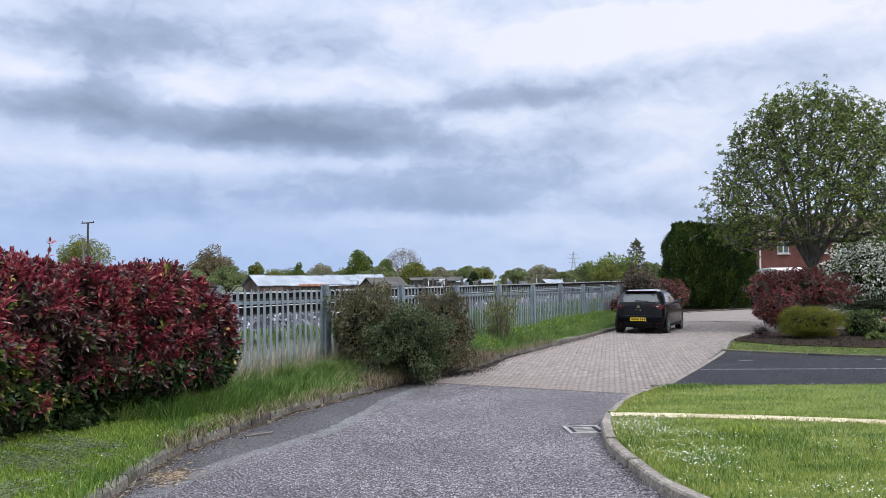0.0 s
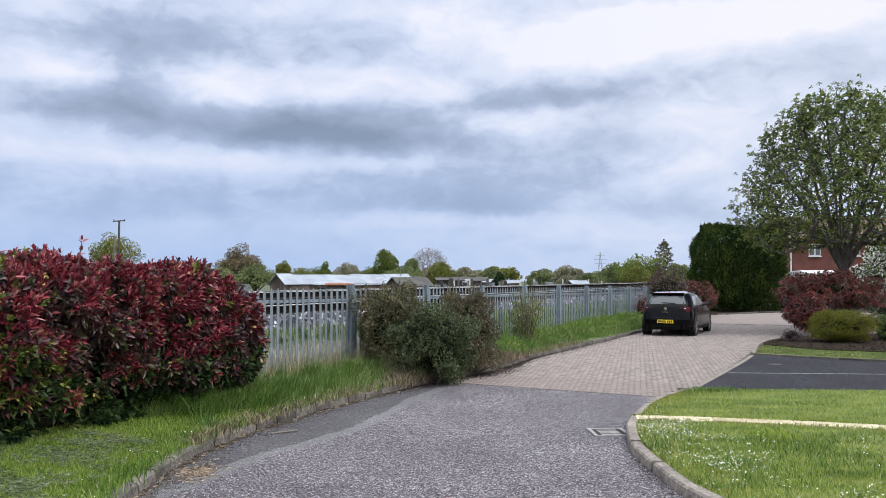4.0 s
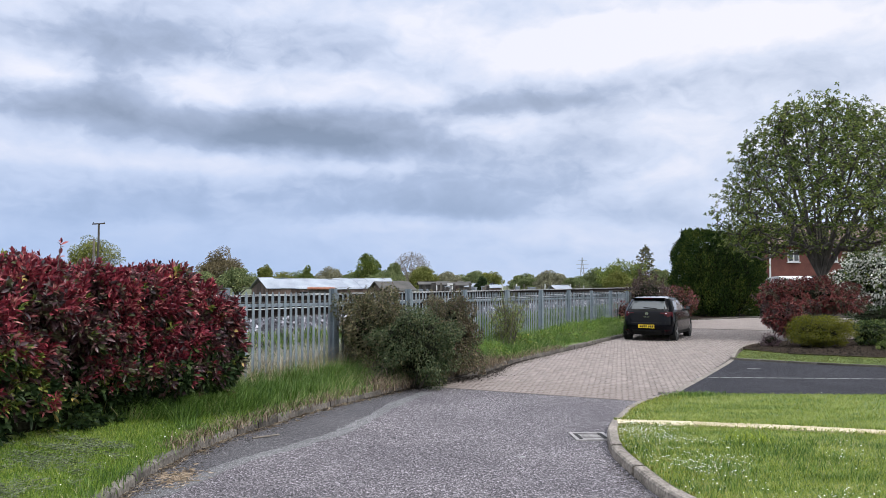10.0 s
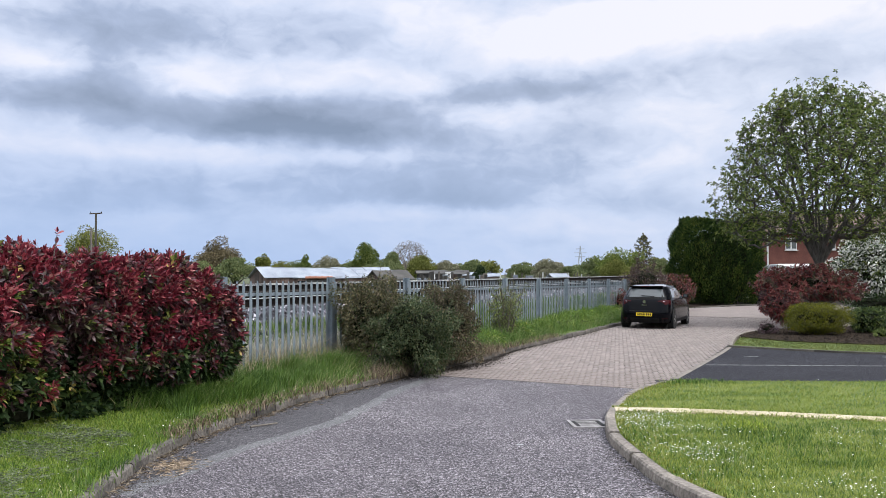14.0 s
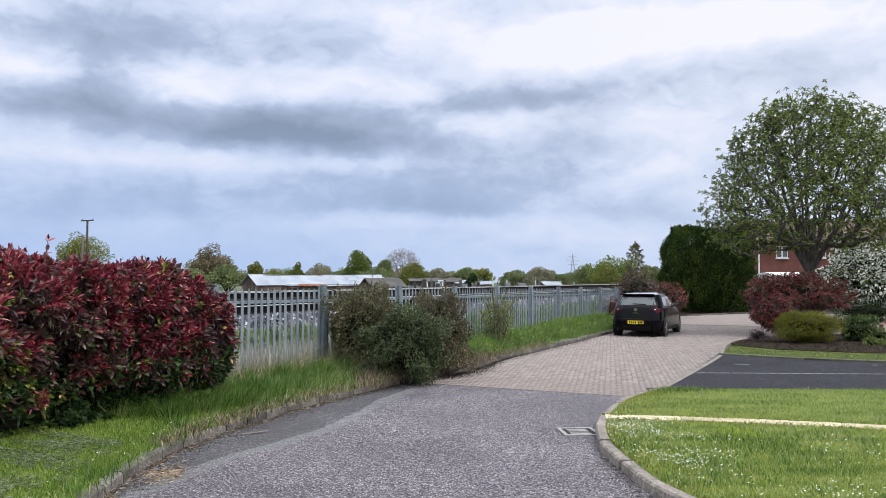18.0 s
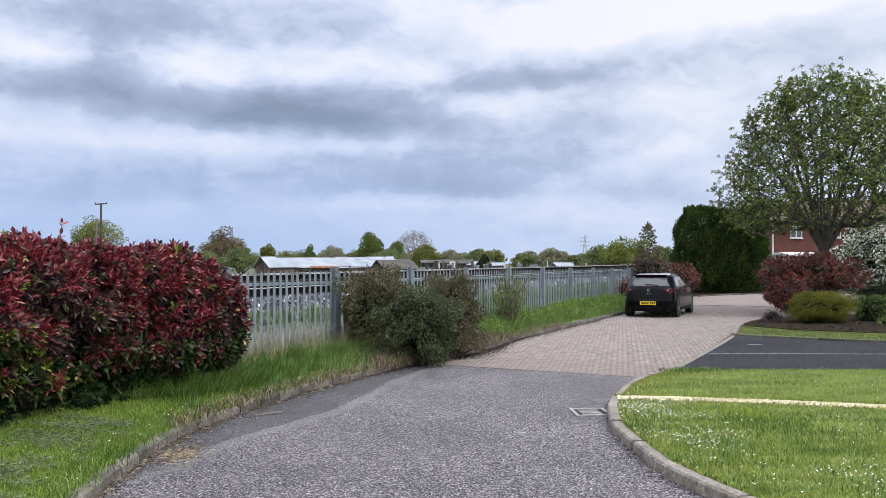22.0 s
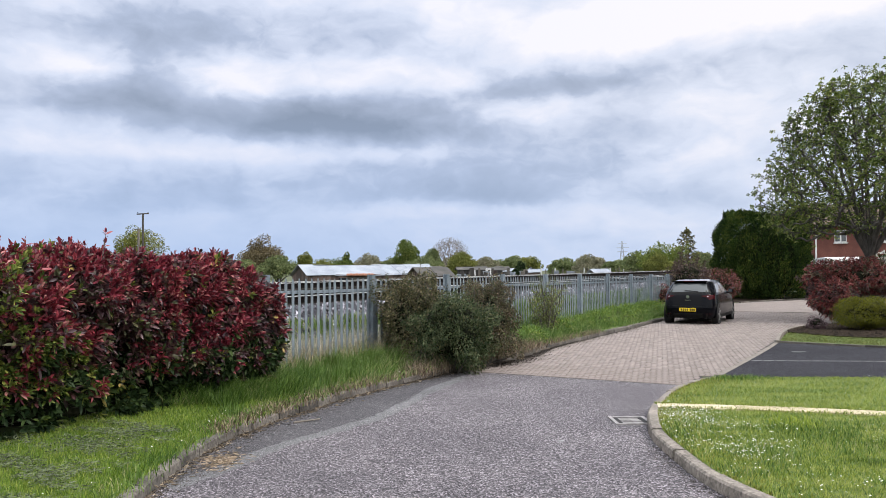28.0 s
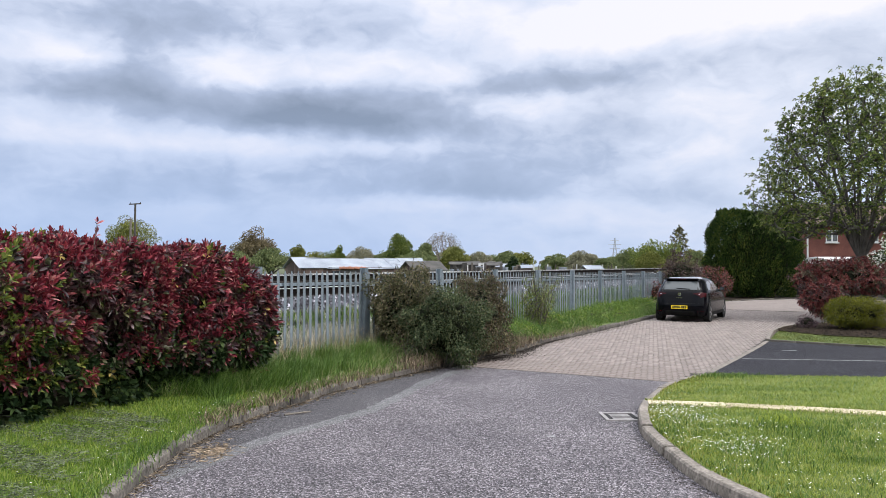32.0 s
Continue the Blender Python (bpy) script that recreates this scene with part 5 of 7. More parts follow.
def leafy_tree(name, label, x, y, rng, trunk_h, trunk_r, stems, centre, radii, targets, mat, leaf, per, spread=0.3, fine=False, z=0.0, bark=None, group="", tuft=0, **kw):
    tr, br, E, W = branches(rng, trunk_h, trunk_r, stems, centre, radii, targets, **kw)
    t = thing(name, label, "tree", pose(x, y, z), group)
    part("trunk", mesh_np("trunk", *tubes(tr, 9), smooth=True), bark or M_BARK, t)
    part("branchwork", mesh_np("branchwork", *tubes(br, 5), smooth=True), bark or M_BARK, t)
    if tuft:
        # flat tufts at the twigs' ends and along them
        Q = np.concatenate([E - W * b + rng.normal(0, spread, E.shape) for b in np.linspace(0, 0.45, per)])
        up = unit(np.tile(W, (per, 1)) * 0.5 + np.array([0, 0, 1.0]) + rng.normal(0, 0.3, Q.shape))
        part("crown", mesh_np("crown", *whorls(Q, up, rng, tuft, leaf[0], leaf[1], 45, 100, 0.04, 0.28, False)), mat, t)
    elif per:
        k = np.repeat(np.arange(len(E)), per)
        P = E[k] + rng.normal(size=(len(k), 3)) * spread * np.array([1, 1, 0.8])
        A = unit(W[k] + rng.normal(size=(len(k), 3)) * 0.9)
        V, F = leaves(P, A, rng, leaf[0], leaf[1], fine=fine)
        part("crown", mesh_np("crown", V, F), mat, t)
    return t


def shrub(name, label, x, y, z, rng, radii, count, sets, leaf, category="shrub", size=0.42, lump=14, fine=False, stems=14, turn=0.0, group="", jitter=0.7, core=0.6, shoots=0, shoot=0.22, reach=(0.5, 0.72), warp=0.0, flat=0.0, tuft=0):
    """A bush: stems and leaf sets (name, material, share)."""
    t = thing(name, label, category, pose(x, y, z, 0, 0, turn), group)
    P, A = lumps(rng, count, radii, size, lump, reach)
    if warp:
        c = P - np.array([0, 0, radii[2]])
        P = P + c * np.array([noise.noise(Vector(q) * 1.7 + Vector((x, y, 1))) + 0.5 * noise.noise(Vector(q) * 4.0 + Vector((y, x, 3))) for q in unit(c / np.array(radii))])[:, None] * warp
        P, A = P[P[:, 2] > 0.02], A[P[:, 2] > 0.02]
    if flat:
        P, A = P[P[:, 2] > flat], A[P[:, 2] > flat]
    br = []
    if shoots:
        top = np.flatnonzero((A[:, 2] > 0.1) & (P[:, 2] > radii[2] * 0.9))
        Q, B = [P], [A]
        for i in rng.choice(top, shoots):
            w = unit(A[i] * 0.7 + np.array([0, 0, 0.8]) + rng.normal(0, 0.25, 3))
            ln = shoot * rng.uniform(0.4, 1.2)
            br.append([(P[i] - w * 0.1, 0.006), (P[i] + w * ln, 0.003)])
            f = rng.uniform(0, 1, 16)[:, None]
            Q.append(P[i] + w * ln * f + rng.normal(0, 0.015, (16, 3)))
            B.append(unit(w + rng.normal(0, 0.7, (16, 3))))
        P, A = np.concatenate(Q), np.concatenate(B)
    for i in rng.integers(0, len(P), stems):
        e = P[i] * np.array([0.85, 0.85, 0.9])
        b = np.array([e[0] * 0.25, e[1] * 0.25, 0])
        br.append([(b, 0.02), ((b + e) / 2 + rng.normal(0, 0.05, 3), 0.013), (e, 0.005)])
    tagged(part("stemwork", mesh_np("stemwork", *tubes(br, 5)), M_BARK, t), kind="stuff")
    # solid dark core in place of the bush's shaded inside
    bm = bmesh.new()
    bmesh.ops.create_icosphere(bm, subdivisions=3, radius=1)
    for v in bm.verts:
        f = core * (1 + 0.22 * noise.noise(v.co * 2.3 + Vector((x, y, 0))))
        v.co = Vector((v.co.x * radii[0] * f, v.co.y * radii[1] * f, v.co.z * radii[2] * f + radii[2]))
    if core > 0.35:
        part("inner_growth", bm, M_CORE, t, "near-black core for the shade inside")
    k = rng.random(len(P))
    lo = 0.0
    for nm, mat, share in sets:
        q = (k >= lo) & (k < lo + share)
        lo += share
        if q.sum() < 3:
            continue
        if tuft:
            V, F = whorls(P[q], A[q] * 0.8 + np.array([0, 0, 0.45]), rng, tuft, leaf[0], leaf[1], 20, 95, 0.08, 0.35)
        else:
            V, F = leaves(P[q], A[q], rng, leaf[0], leaf[1], jitter=jitter, fine=fine)
        part(nm, mesh_np(nm, V, F), mat, t)
    return t


def photinia_hedge():
    """A long loose hedge before the fence: mounds of leaf whorls, red at the tips over dark old leaves."""
    rng = np.random.default_rng(21)
    t = thing("photinia_hedge", "dense red-leaved hedge with dark lower foliage", "hedge", road_pose(0, 0))
    s0, s1, back = 1.0, 8.12, 8.7
    top_of = lambda s: 1.8 + 0.03 * np.sin(s * 6.3) + 0.17 * np.exp(-((s - 5.35) / 0.4) ** 2) + 0.05 * np.exp(-((s - 7.3) / 0.4) ** 2) - 0.12 * np.exp(-((s - 4.55) / 0.3) ** 2)
    # mounds: place along the hedge and over its front, which rolls over into the top
    c = np.array([(a, b) for a in np.arange(s0, s1 + 0.3, 0.47) for b in np.arange(0.25, 3.6, 0.44)])
    c += rng.normal(0, 0.12, c.shape)
    cr, ch = rng.uniform(0.24, 0.42, len(c)), rng.uniform(0.12, 0.4, len(c)) * np.where(c[:, 1] > 1.9, 0.5, 1)

    def skin(s, v):
        """Place and outward way on the bare front (v up to the top's height) and top."""
        top = top_of(s)
        r = 0.42
        up = np.clip(v, 0, top - r)
        a = np.clip((v - (top - r)) / r, 0, np.pi / 2)
        over = np.clip(v - (top - r) - r * np.pi / 2, 0, None)
        n = 7.32 + 0.13 * np.sin(s * 2.3 + 0.5) + r - r * np.cos(a) + over + 0.42 * np.clip(0.66 - v, 0, 1)
        z = up + r * np.sin(a)
        way = np.stack([np.cos(a), 0 * a, np.sin(a)], 1)
        return np.stack([-n, s, z], 1), way

    def mound(s, v):
        d2 = ((s[:, None] - c[None, :, 0]) ** 2 + (v[:, None] - c[None, :, 1]) ** 2) / cr[None] ** 2
        k = np.argmin(d2, 1)
        f = 1 - np.clip(d2[np.arange(len(s)), k], 0, 1)
        return f, f * ch[k], np.stack([s - c[k, 0], v - c[k, 1]], 1) / cr[k][:, None]

    def surf(n, deep, lo=s0):
        s, v = rng.uniform(lo, s1, n), rng.uniform(0.12, 3.5, n)
        q, w = skin(s, v)
        f, h, off = mound(s, v)
        q = q + w * (h - rng.random(n) * deep)[:, None]
        w = unit(w + np.array([0, 1.0, 0]) * off[:, :1] * 0.8 + np.array([0, 0, 1.0]) * (off[:, 1:] * 0.5 + 0.6) + rng.normal(0, 0.18, (n, 3)))
        # the end face, sloping back above and overhanging its foot
        e = rng.random(n) < 0.17
        m = int(e.sum())
        ne, ze = rng.uniform(7.2, back, m), rng.uniform(0.15, 1.85, m)
        fe = np.array([noise.noise(Vector((a * 2.6, 3.0, b * 2.6))) for a, b in zip(ne, ze)])
        q[e] = np.stack([-ne, s1 + 0.28 * fe - rng.random(m) * deep, ze], 1)
        w[e] = unit(np.stack([np.full(m, 0.35), np.full(m, 0.8), np.full(m, 0.55)], 1) + rng.normal(0, 0.25, (m, 3)))
        f[e] = np.clip(0.5 + fe, 0, 1)
        reach = s1 + 0.08 - 1.15 * np.clip(q[:, 2] - 1.3, 0, 1) - 0.9 * np.clip(0.72 - q[:, 2], 0, 1) + rng.normal(0, 0.07, n)
        ok = (q[:, 1] < reach) & (q[:, 0] > -back)
        return q[ok], w[ok], f[ok]

    tone = lambda q: np.array([noise.noise(Vector((p[1] * 0.9, p[2] * 1.3, p[0] * 0.9 + 4))) for p in q])
    q, a, f = surf(6200, 0.1, 3.4)
    q2, a2, f2 = surf(900, 0.1, s0)
    far = q2[:, 1] < 3.4
    q, a, f = np.concatenate([q, q2[far]]), np.concatenate([a, a2[far]]), np.concatenate([f, f2[far]])
    # hollows between the mounds stay thin, so that the shade-black core shows
    thin = (f < 0.14) & (rng.random(len(q)) < 0.6)
    q, a, f = q[~thin], a[~thin], f[~thin]
    v = tone(q)
    z, s = q[:, 2], q[:, 1]
    some = rng.random(len(q))
    corner = np.clip((6.3 - s) / 1.2, 0, 1) * np.clip((1.55 - z) / 0.5, 0, 1)
    green = some < np.clip(0.32 * corner * (v > -0.1) + 0.3 * (s < 5.2) * (v > 0.12) + 0.4 * (s < 4.35) * (z > 1.35) + 0.04, 0, 0.5)
    pale = ~green & (rng.random(len(q)) < 0.012)
    keen = np.clip(0.14 + 0.7 * (z - 0.85) + 0.6 * (f - 0.45) + 0.5 * v, 0.06 * (z > 0.5), 0.85)
    red = ~green & ~pale & (rng.random(len(q)) < keen)
    plain = ~green & ~pale & ~red
    # low leaves take the deep green, partly to put foot shade into colour
    foot = plain & (z < 0.35 + 0.8 * rng.random(len(q)))
    bare = ((foot & (z < 0.75)) | (plain & (z < 0.6))) & (s < 6.2) & (rng.random(len(q)) < 0.68)
    foot &= ~bare
    old = plain & ~foot & ~bare
    put = lambda nm, k, per, ln, wd, mat, lb, **kw: part(nm, mesh_np(nm, *whorls(q[k], a[k], rng, per, ln, wd, **kw)), mat, t, lb)
    put("foot_foliage", foot, 9, 0.115, 0.044, M_DEEP, "dark green leaves low down", hi=95)
    put("red_foliage", red, 10, 0.105, 0.03, M_RED, "bright red young leaves", lo=8, hi=66, rise=0.08)
    put("old_foliage", old, 10, 0.11, 0.038, M_MAROON, "dark maroon and green old leaves", lo=25, hi=95, rise=0.09)
    put("green_foliage", green, 10, 0.095, 0.028, M_LIME, "lime green shoots", lo=10, hi=75, rise=0.08)
    put("yellow_foliage", pale, 4, 0.1, 0.04, M_YELLOWED, "a few yellowed leaves", hi=95)
    q, a, f = surf(4600, 0.3, 2.8)
    q = q - a * 0.1
    ok = q[:, 2] > np.where(q[:, 1] < 6.2, 0.5, 0.2)
    q, a = q[ok], a[ok]
    hi = q[:, 2] > 0.7 + 0.3 * rng.random(len(q))
    put("inner_foliage", hi, 8, 0.11, 0.042, M_MAROON, "", hi=100)
    put("lower_foliage", ~hi & (rng.random(len(q)) < np.where(q[:, 1] < 6.2, 0.25, 0.7)), 7, 0.11, 0.045, M_DEEP, "", hi=100)
    # tall shoots that stand out of the top
    tips = [(np.array([-n, s, z - 0.45]), np.array([-n + rng.normal(0, 0.04), s + rng.normal(0, 0.05), z])) for s, n, z in ((5.5, 7.5, 2.21), (5.42, 7.6, 2.06), (4.6, 7.5, 2.08), (6.65, 7.8, 2.0), (7.15, 7.8, 2.03), (4.3, 7.3, 2.1), (4.1, 7.4, 2.16))]
    br = [[(b, 0.008), ((b + e) / 2 + rng.normal(0, 0.012, 3), 0.006), (e, 0.003)] for b, e in tips]
    for i in range(60):
        s, n = rng.uniform(s0, s1 - 0.4), rng.uniform(7.8, 8.3)
        b = np.array([-n, s, 0.1])
        e = np.array([-n + rng.uniform(0, 0.4), s + rng.normal(0, 0.3), rng.uniform(0.9, 1.6)])
        br.append([(b, 0.02), ((b + e) / 2 + rng.normal(0, 0.06, 3), 0.014), (e, 0.006)])
    part("stemwork", mesh_np("stemwork", *tubes(br, 5)), M_BARK, t)
    for b, e in tips:
        P = np.array([e, e - (e - b) * 0.25, e - (e - b) * 0.48])
        part("tall_shoot", mesh_np("tall_shoot", *whorls(P, np.tile(e - b, (3, 1)), rng, 6, 0.085, 0.026, 10, 65)), M_RED, t)
    twigs = []
    for i in range(190):
        s, n, z = rng.uniform(s0, s1 - 0.9), rng.uniform(7.45, 7.8), rng.uniform(0.1, 0.6)
        e = np.array([rng.normal(0.06, 0.12), rng.normal(0, 0.22), rng.uniform(-0.02, 0.3)])
        p = np.array([-n, s, z])
        twigs.append([(p, 0.004), (p + e * 0.5 + rng.normal(0, 0.02, 3), 0.003), (p + e, 0.0015)])
    tagged(part("twigwork", mesh_np("twigwork", *tubes(twigs, 4)), M_BARK, t, "bare brown twigs at the foot"), kind="stuff")
    # near-black block that stands for the shade within the hedge
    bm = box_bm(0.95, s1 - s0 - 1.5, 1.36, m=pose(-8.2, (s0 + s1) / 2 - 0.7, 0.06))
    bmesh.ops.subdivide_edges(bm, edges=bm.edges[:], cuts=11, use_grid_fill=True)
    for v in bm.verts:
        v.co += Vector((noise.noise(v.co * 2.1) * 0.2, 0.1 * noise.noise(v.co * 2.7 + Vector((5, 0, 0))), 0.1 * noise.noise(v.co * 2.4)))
    part("inner_growth", bm, M_CORE, t, "near-black core for the shade inside")
    return t


photinia_hedge()

# bushes that spill over the kerb before the fence: olive, deep green and bronze
RNG = np.random.default_rng(31)
x, y = at(-0.079, 13.9)
shrub("olive_bush", "brown-olive bush with ragged top against the fence", x, y, 0.12, RNG, (0.68, 0.7, 0.8), 24000, [("olive_leaves", M_SAGE, 0.5), ("dark_leaves", M_OLIVE, 0.3), ("bronze_leaves", M_BRONZE, 0.2)], (0.05, 0.026), size=0.3, lump=46, stems=40, core=0.62, shoots=110, shoot=0.24, reach=(0.55, 0.86), warp=0.5)
x, y = at(-0.032, 13.3)
shrub("evergreen_bush", "dense deep green bush spilling over the kerb", x, y, -0.02, RNG, (0.78, 0.75, 0.74), 30000, [("deep_leaves", M_DEEP, 0.2), ("fresh_leaves", M_LEAFG, 0.5), ("olive_leaves", M_OLIVE, 0.3)], (0.05, 0.022), size=0.3, lump=52, stems=24, core=0.62, shoots=70, shoot=0.2, reach=(0.55, 0.84), warp=0.5)
x, y = at(0.012, 14.6)
shrub("bronze_bush", "bushy shrub with bronze-tinged dark leaves", x, y, 0.05, RNG, (0.6, 0.7, 0.77), 30000, [("bronze_leaves", M_BRONZE, 0.55), ("olive_leaves", M_SAGE, 0.3), ("dark_leaves", M_LEAFG, 0.15)], (0.045, 0.024), size=0.3, lump=44, stems=34, core=0.62, shoots=80, shoot=0.22, reach=(0.55, 0.86), warp=0.5)
x, y = at(-0.068, 13.1)
shrub("withered_clump", "withered brown stems at the foot of a bush", x, y, 0.1, RNG, (0.42, 0.3, 0.26), 900, [("dry_stalks", M_STRAW2, 0.7), ("fresh_leaves", M_TALL, 0.3)], (0.15, 0.009), category="plant", size=0.5, stems=30, core=0.2)
x, y = at(0.09, 19.4)
shrub("young_shrub", "thin upright yellow-green shrub by the fence", x, y, 0.12, RNG, (0.44, 0.44, 0.6), 2600, [("lime_leaves", M_LIMEF, 0.6), ("olive_leaves", M_SAGE, 0.4)], (0.07, 0.018), size=0.5, lump=12, stems=60, core=0.3, shoots=60, shoot=0.4)
# shrubs beyond the fence's end and round the car
x, y = at(0.272, 34.0)
shrub("bronze_shrub", "tall bronze-purple shrub at the end of the fence", x, y, 0.1, RNG, (1.05, 1.0, 1.1), 4800, [("bronze_leaves", M_BRONZE, 0.6), ("purple_leaves", M_PURPLE, 0.4)], (0.1, 0.05), size=0.42, lump=22, shoots=60, shoot=0.4)
x, y = at(0.24, 32.2)
shrub("red_shrub", "small red-leaved shrub against the fence", x, y, 0.1, RNG, (0.45, 0.5, 0.5), 1500, [("red_leaves", M_RED2, 0.7), ("old_leaves", M_MAROON, 0.3)], (0.1, 0.04))
x, y = at(0.31, 37.0)
shrub("red_shrub", "rounded red-leaved shrub beside the dark conifer", x, y, 0.05, RNG, (1.1, 1.0, 0.85), 4200, [("red_leaves", M_RED2, 0.6), ("old_leaves", M_MAROON, 0.4)], (0.11, 0.045), lump=22)
x, y = at(0.272, 37.5)
shrub("red_shrub", "rounded red-leaved shrub behind the parked car", x, y, 0.05, RNG, (1.0, 1.0, 0.8), 3200, [("red_leaves", M_RED2, 0.5), ("bronze_leaves", M_BRONZE, 0.5)], (0.11, 0.045), lump=20)


def conifer_block(x, y, rx, ry, h, turn, label, seed):
    """A tall clipped conifer screen, ragged at the top."""
    rng = np.random.default_rng(seed)
    t = thing("conifer_hedge", label, "hedge", pose(x, y, 0, 0, 0, turn))
    n = 90000
    p = 0.42
    e = rng.uniform(-1, 1, n)
    w = (1 - np.abs(e) ** (2 / p)).clip(0, 1) ** (p / 2) * rng.choice([-1, 1], n)
    ex, ey = np.where(rng.random(n) < 0.5, (e, w), (w, e))
    a = np.arctan2(ey, ex)
    z = rng.random(n) ** 0.9 * h
    rough = lambda q, w: noise.noise(Vector((math.cos(q) * 2.2, math.sin(q) * 2.2, w * 0.8))) + 0.9 * noise.noise(Vector((math.cos(q) * 9, math.sin(q) * 9, w * 1.6)))
    bump = np.array([rough(q, w) for q, w in zip(a, z)])
    k = np.sqrt(1 - 0.45 * np.clip((z / h - 0.8) / 0.2, 0, 1) ** 2) * (1 - 0.06 * (z / h) ** 2) * (1 + 0.15 * bump) * (0.82 + 0.18 * np.clip(z / 1.6, 0, 1)) * rng.uniform(0.88, 1.0, n)
    c, s = np.cos(a), np.sin(a)
    P = np.stack([rx * k * ex, ry * k * ey, z], 1)
    m = n // 5
    rr = np.sqrt(rng.random(m)) * 0.76
    P[:m, 0], P[:m, 1] = rx * rr * ex[:m], ry * rr * ey[:m]
    P[:m, 2] = h * (0.975 - 0.055 * P[:m, 0] / rx - 0.1 * rr ** 4) + 0.3 * np.array([noise.noise(Vector((p[0] * 0.9, p[1] * 0.9, 7))) + 1.1 * noise.noise(Vector((p[0] * 4, p[1] * 4, 2))) for p in P[:m]])
    A = unit(np.stack([c * 0.6, s * 0.6, np.full(n, 0.9)], 1))
    long = rng.random(n) < 0.05
    part("foliage", mesh_np("foliage", *leaves(P[~long], A[~long], rng, 0.16, 0.04, droop=0.05, jitter=0.45, fine=False)), M_CONIF, t)
    part("outer_sprays", mesh_np("outer_sprays", *leaves(P[long], A[long], rng, 0.27, 0.045, droop=-0.05, jitter=0.3, fine=False)), M_CONIF, t, "feathery longer shoots")
    for i in range(5):
        part("trunk", cyl_bm(0.09, 0.04, h * 0.6, pose((i - 2) * rx * 0.22, rng.normal(0, 0.2), 0)), M_BARK, t)
    # dark core that stands for the screen's shaded inside
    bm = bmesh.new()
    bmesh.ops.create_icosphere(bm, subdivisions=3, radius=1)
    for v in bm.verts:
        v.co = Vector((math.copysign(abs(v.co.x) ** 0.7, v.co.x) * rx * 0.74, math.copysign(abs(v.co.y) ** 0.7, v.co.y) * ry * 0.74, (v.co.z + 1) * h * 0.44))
    part("inner_growth", bm, M_CORE, t, "near-black core in place of inner shade")


x, y = at(0.3665, 45.5)
conifer_block(x, y, 2.4, 2.1, 4.85, 4, "tall dark green clipped conifer screen beside the paving", 41)

# ---- the planted bed ----
x, y = at(0.487, 25.2)
shrub("photinia_bush", "broad red-leaved bush on a bare leg", x, y, 0.6, np.random.default_rng(51), (1.75, 1.2, 0.72), 3300, [("red_leaves", M_RED2, 0.55), ("old_leaves", M_MAROON, 0.2), ("bronze_leaves", M_BRONZE, 0.25)], (0.115, 0.037), size=0.3, lump=46, stems=30, core=0.6, flat=0.36, tuft=9, reach=(0.55, 0.84), warp=0.25)
x, y = at(0.452, 24.6)
shrub("photinia_bush", "drooping skirt of a red-leaved bush over the bed", x, y, 0.2, np.random.default_rng(52), (0.7, 0.8, 0.6), 850, [("red_leaves", M_RED2, 0.5), ("old_leaves", M_MAROON, 0.5)], (0.115, 0.037), size=0.36, lump=18, tuft=9, core=0.45, warp=0.3)
x, y = at(0.497, 21.2)
shrub("golden_shrub", "low rounded golden-green shrub on bare soil", x, y, 0.05, RNG, (0.98, 0.75, 0.48), 30000, [("golden_leaves", M_GOLD, 0.8), ("olive_leaves", M_OLIVE, 0.2)], (0.045, 0.016), size=0.3, lump=50, stems=20, shoots=60, shoot=0.08, reach=(0.58, 0.8), warp=0.2)
x, y = at(0.565, 21.8)
shrub("green_shrub", "loose deep green shrub on bare soil", x, y, 0.05, RNG, (0.6, 0.6, 0.4), 4200, [("deep_leaves", M_DEEP, 0.6), ("fresh_leaves", M_TREE, 0.4)], (0.08, 0.03), size=0.45)
x, y = at(0.434, 21.4)
shrub("purple_shrub", "small purple-brown shrub at the edge of the bed", x, y, 0.05, RNG, (0.27, 0.27, 0.2), 900, [("purple_leaves", M_PURPLE, 1.0)], (0.05, 0.02), size=0.5)
for u, d, r, h in ((0.6, 21.3, 0.4, 0.28), (0.625, 22.5, 0.5, 0.4), (0.585, 20.3, 0.25, 0.14), (0.612, 20.0, 0.3, 0.16)):
    x, y = at(u, d)
    shrub("bedding_plant", "low green bedding plant on bare soil", x, y, 0.06, RNG, (r, r, h / 1.4), 500, [("fresh_leaves", M_TREE, 0.6), ("lime_leaves", M_LIME, 0.4)], (0.09, 0.025), category="plant", size=0.5, group="bedding plants")
for i in range(5):
    x, y = at(0.598 + 0.008 * RNG.random() + i * 0.004, 22.0 + RNG.normal(0, 0.25))
    tu = thing("tulip", "red tulip on a thin stalk", "flower", pose(x, y, 0.07), "tulips")
    h = RNG.uniform(0.42, 0.55)
    part("stalk", cyl_bm(0.006, 0.004, h, seg=5), M_TALL, tu)
    bm = bmesh.new()
    bmesh.ops.create_uvsphere(bm, u_segments=7, v_segments=5, radius=0.04)
    bmesh.ops.transform(bm, matrix=Matrix.Translation((0, 0, h + 0.03)) @ Matrix.Diagonal((0.8, 0.8, 1.3, 1)), verts=bm.verts[:])
    part("petals", bm, M_TULIP, tu, "red petals")

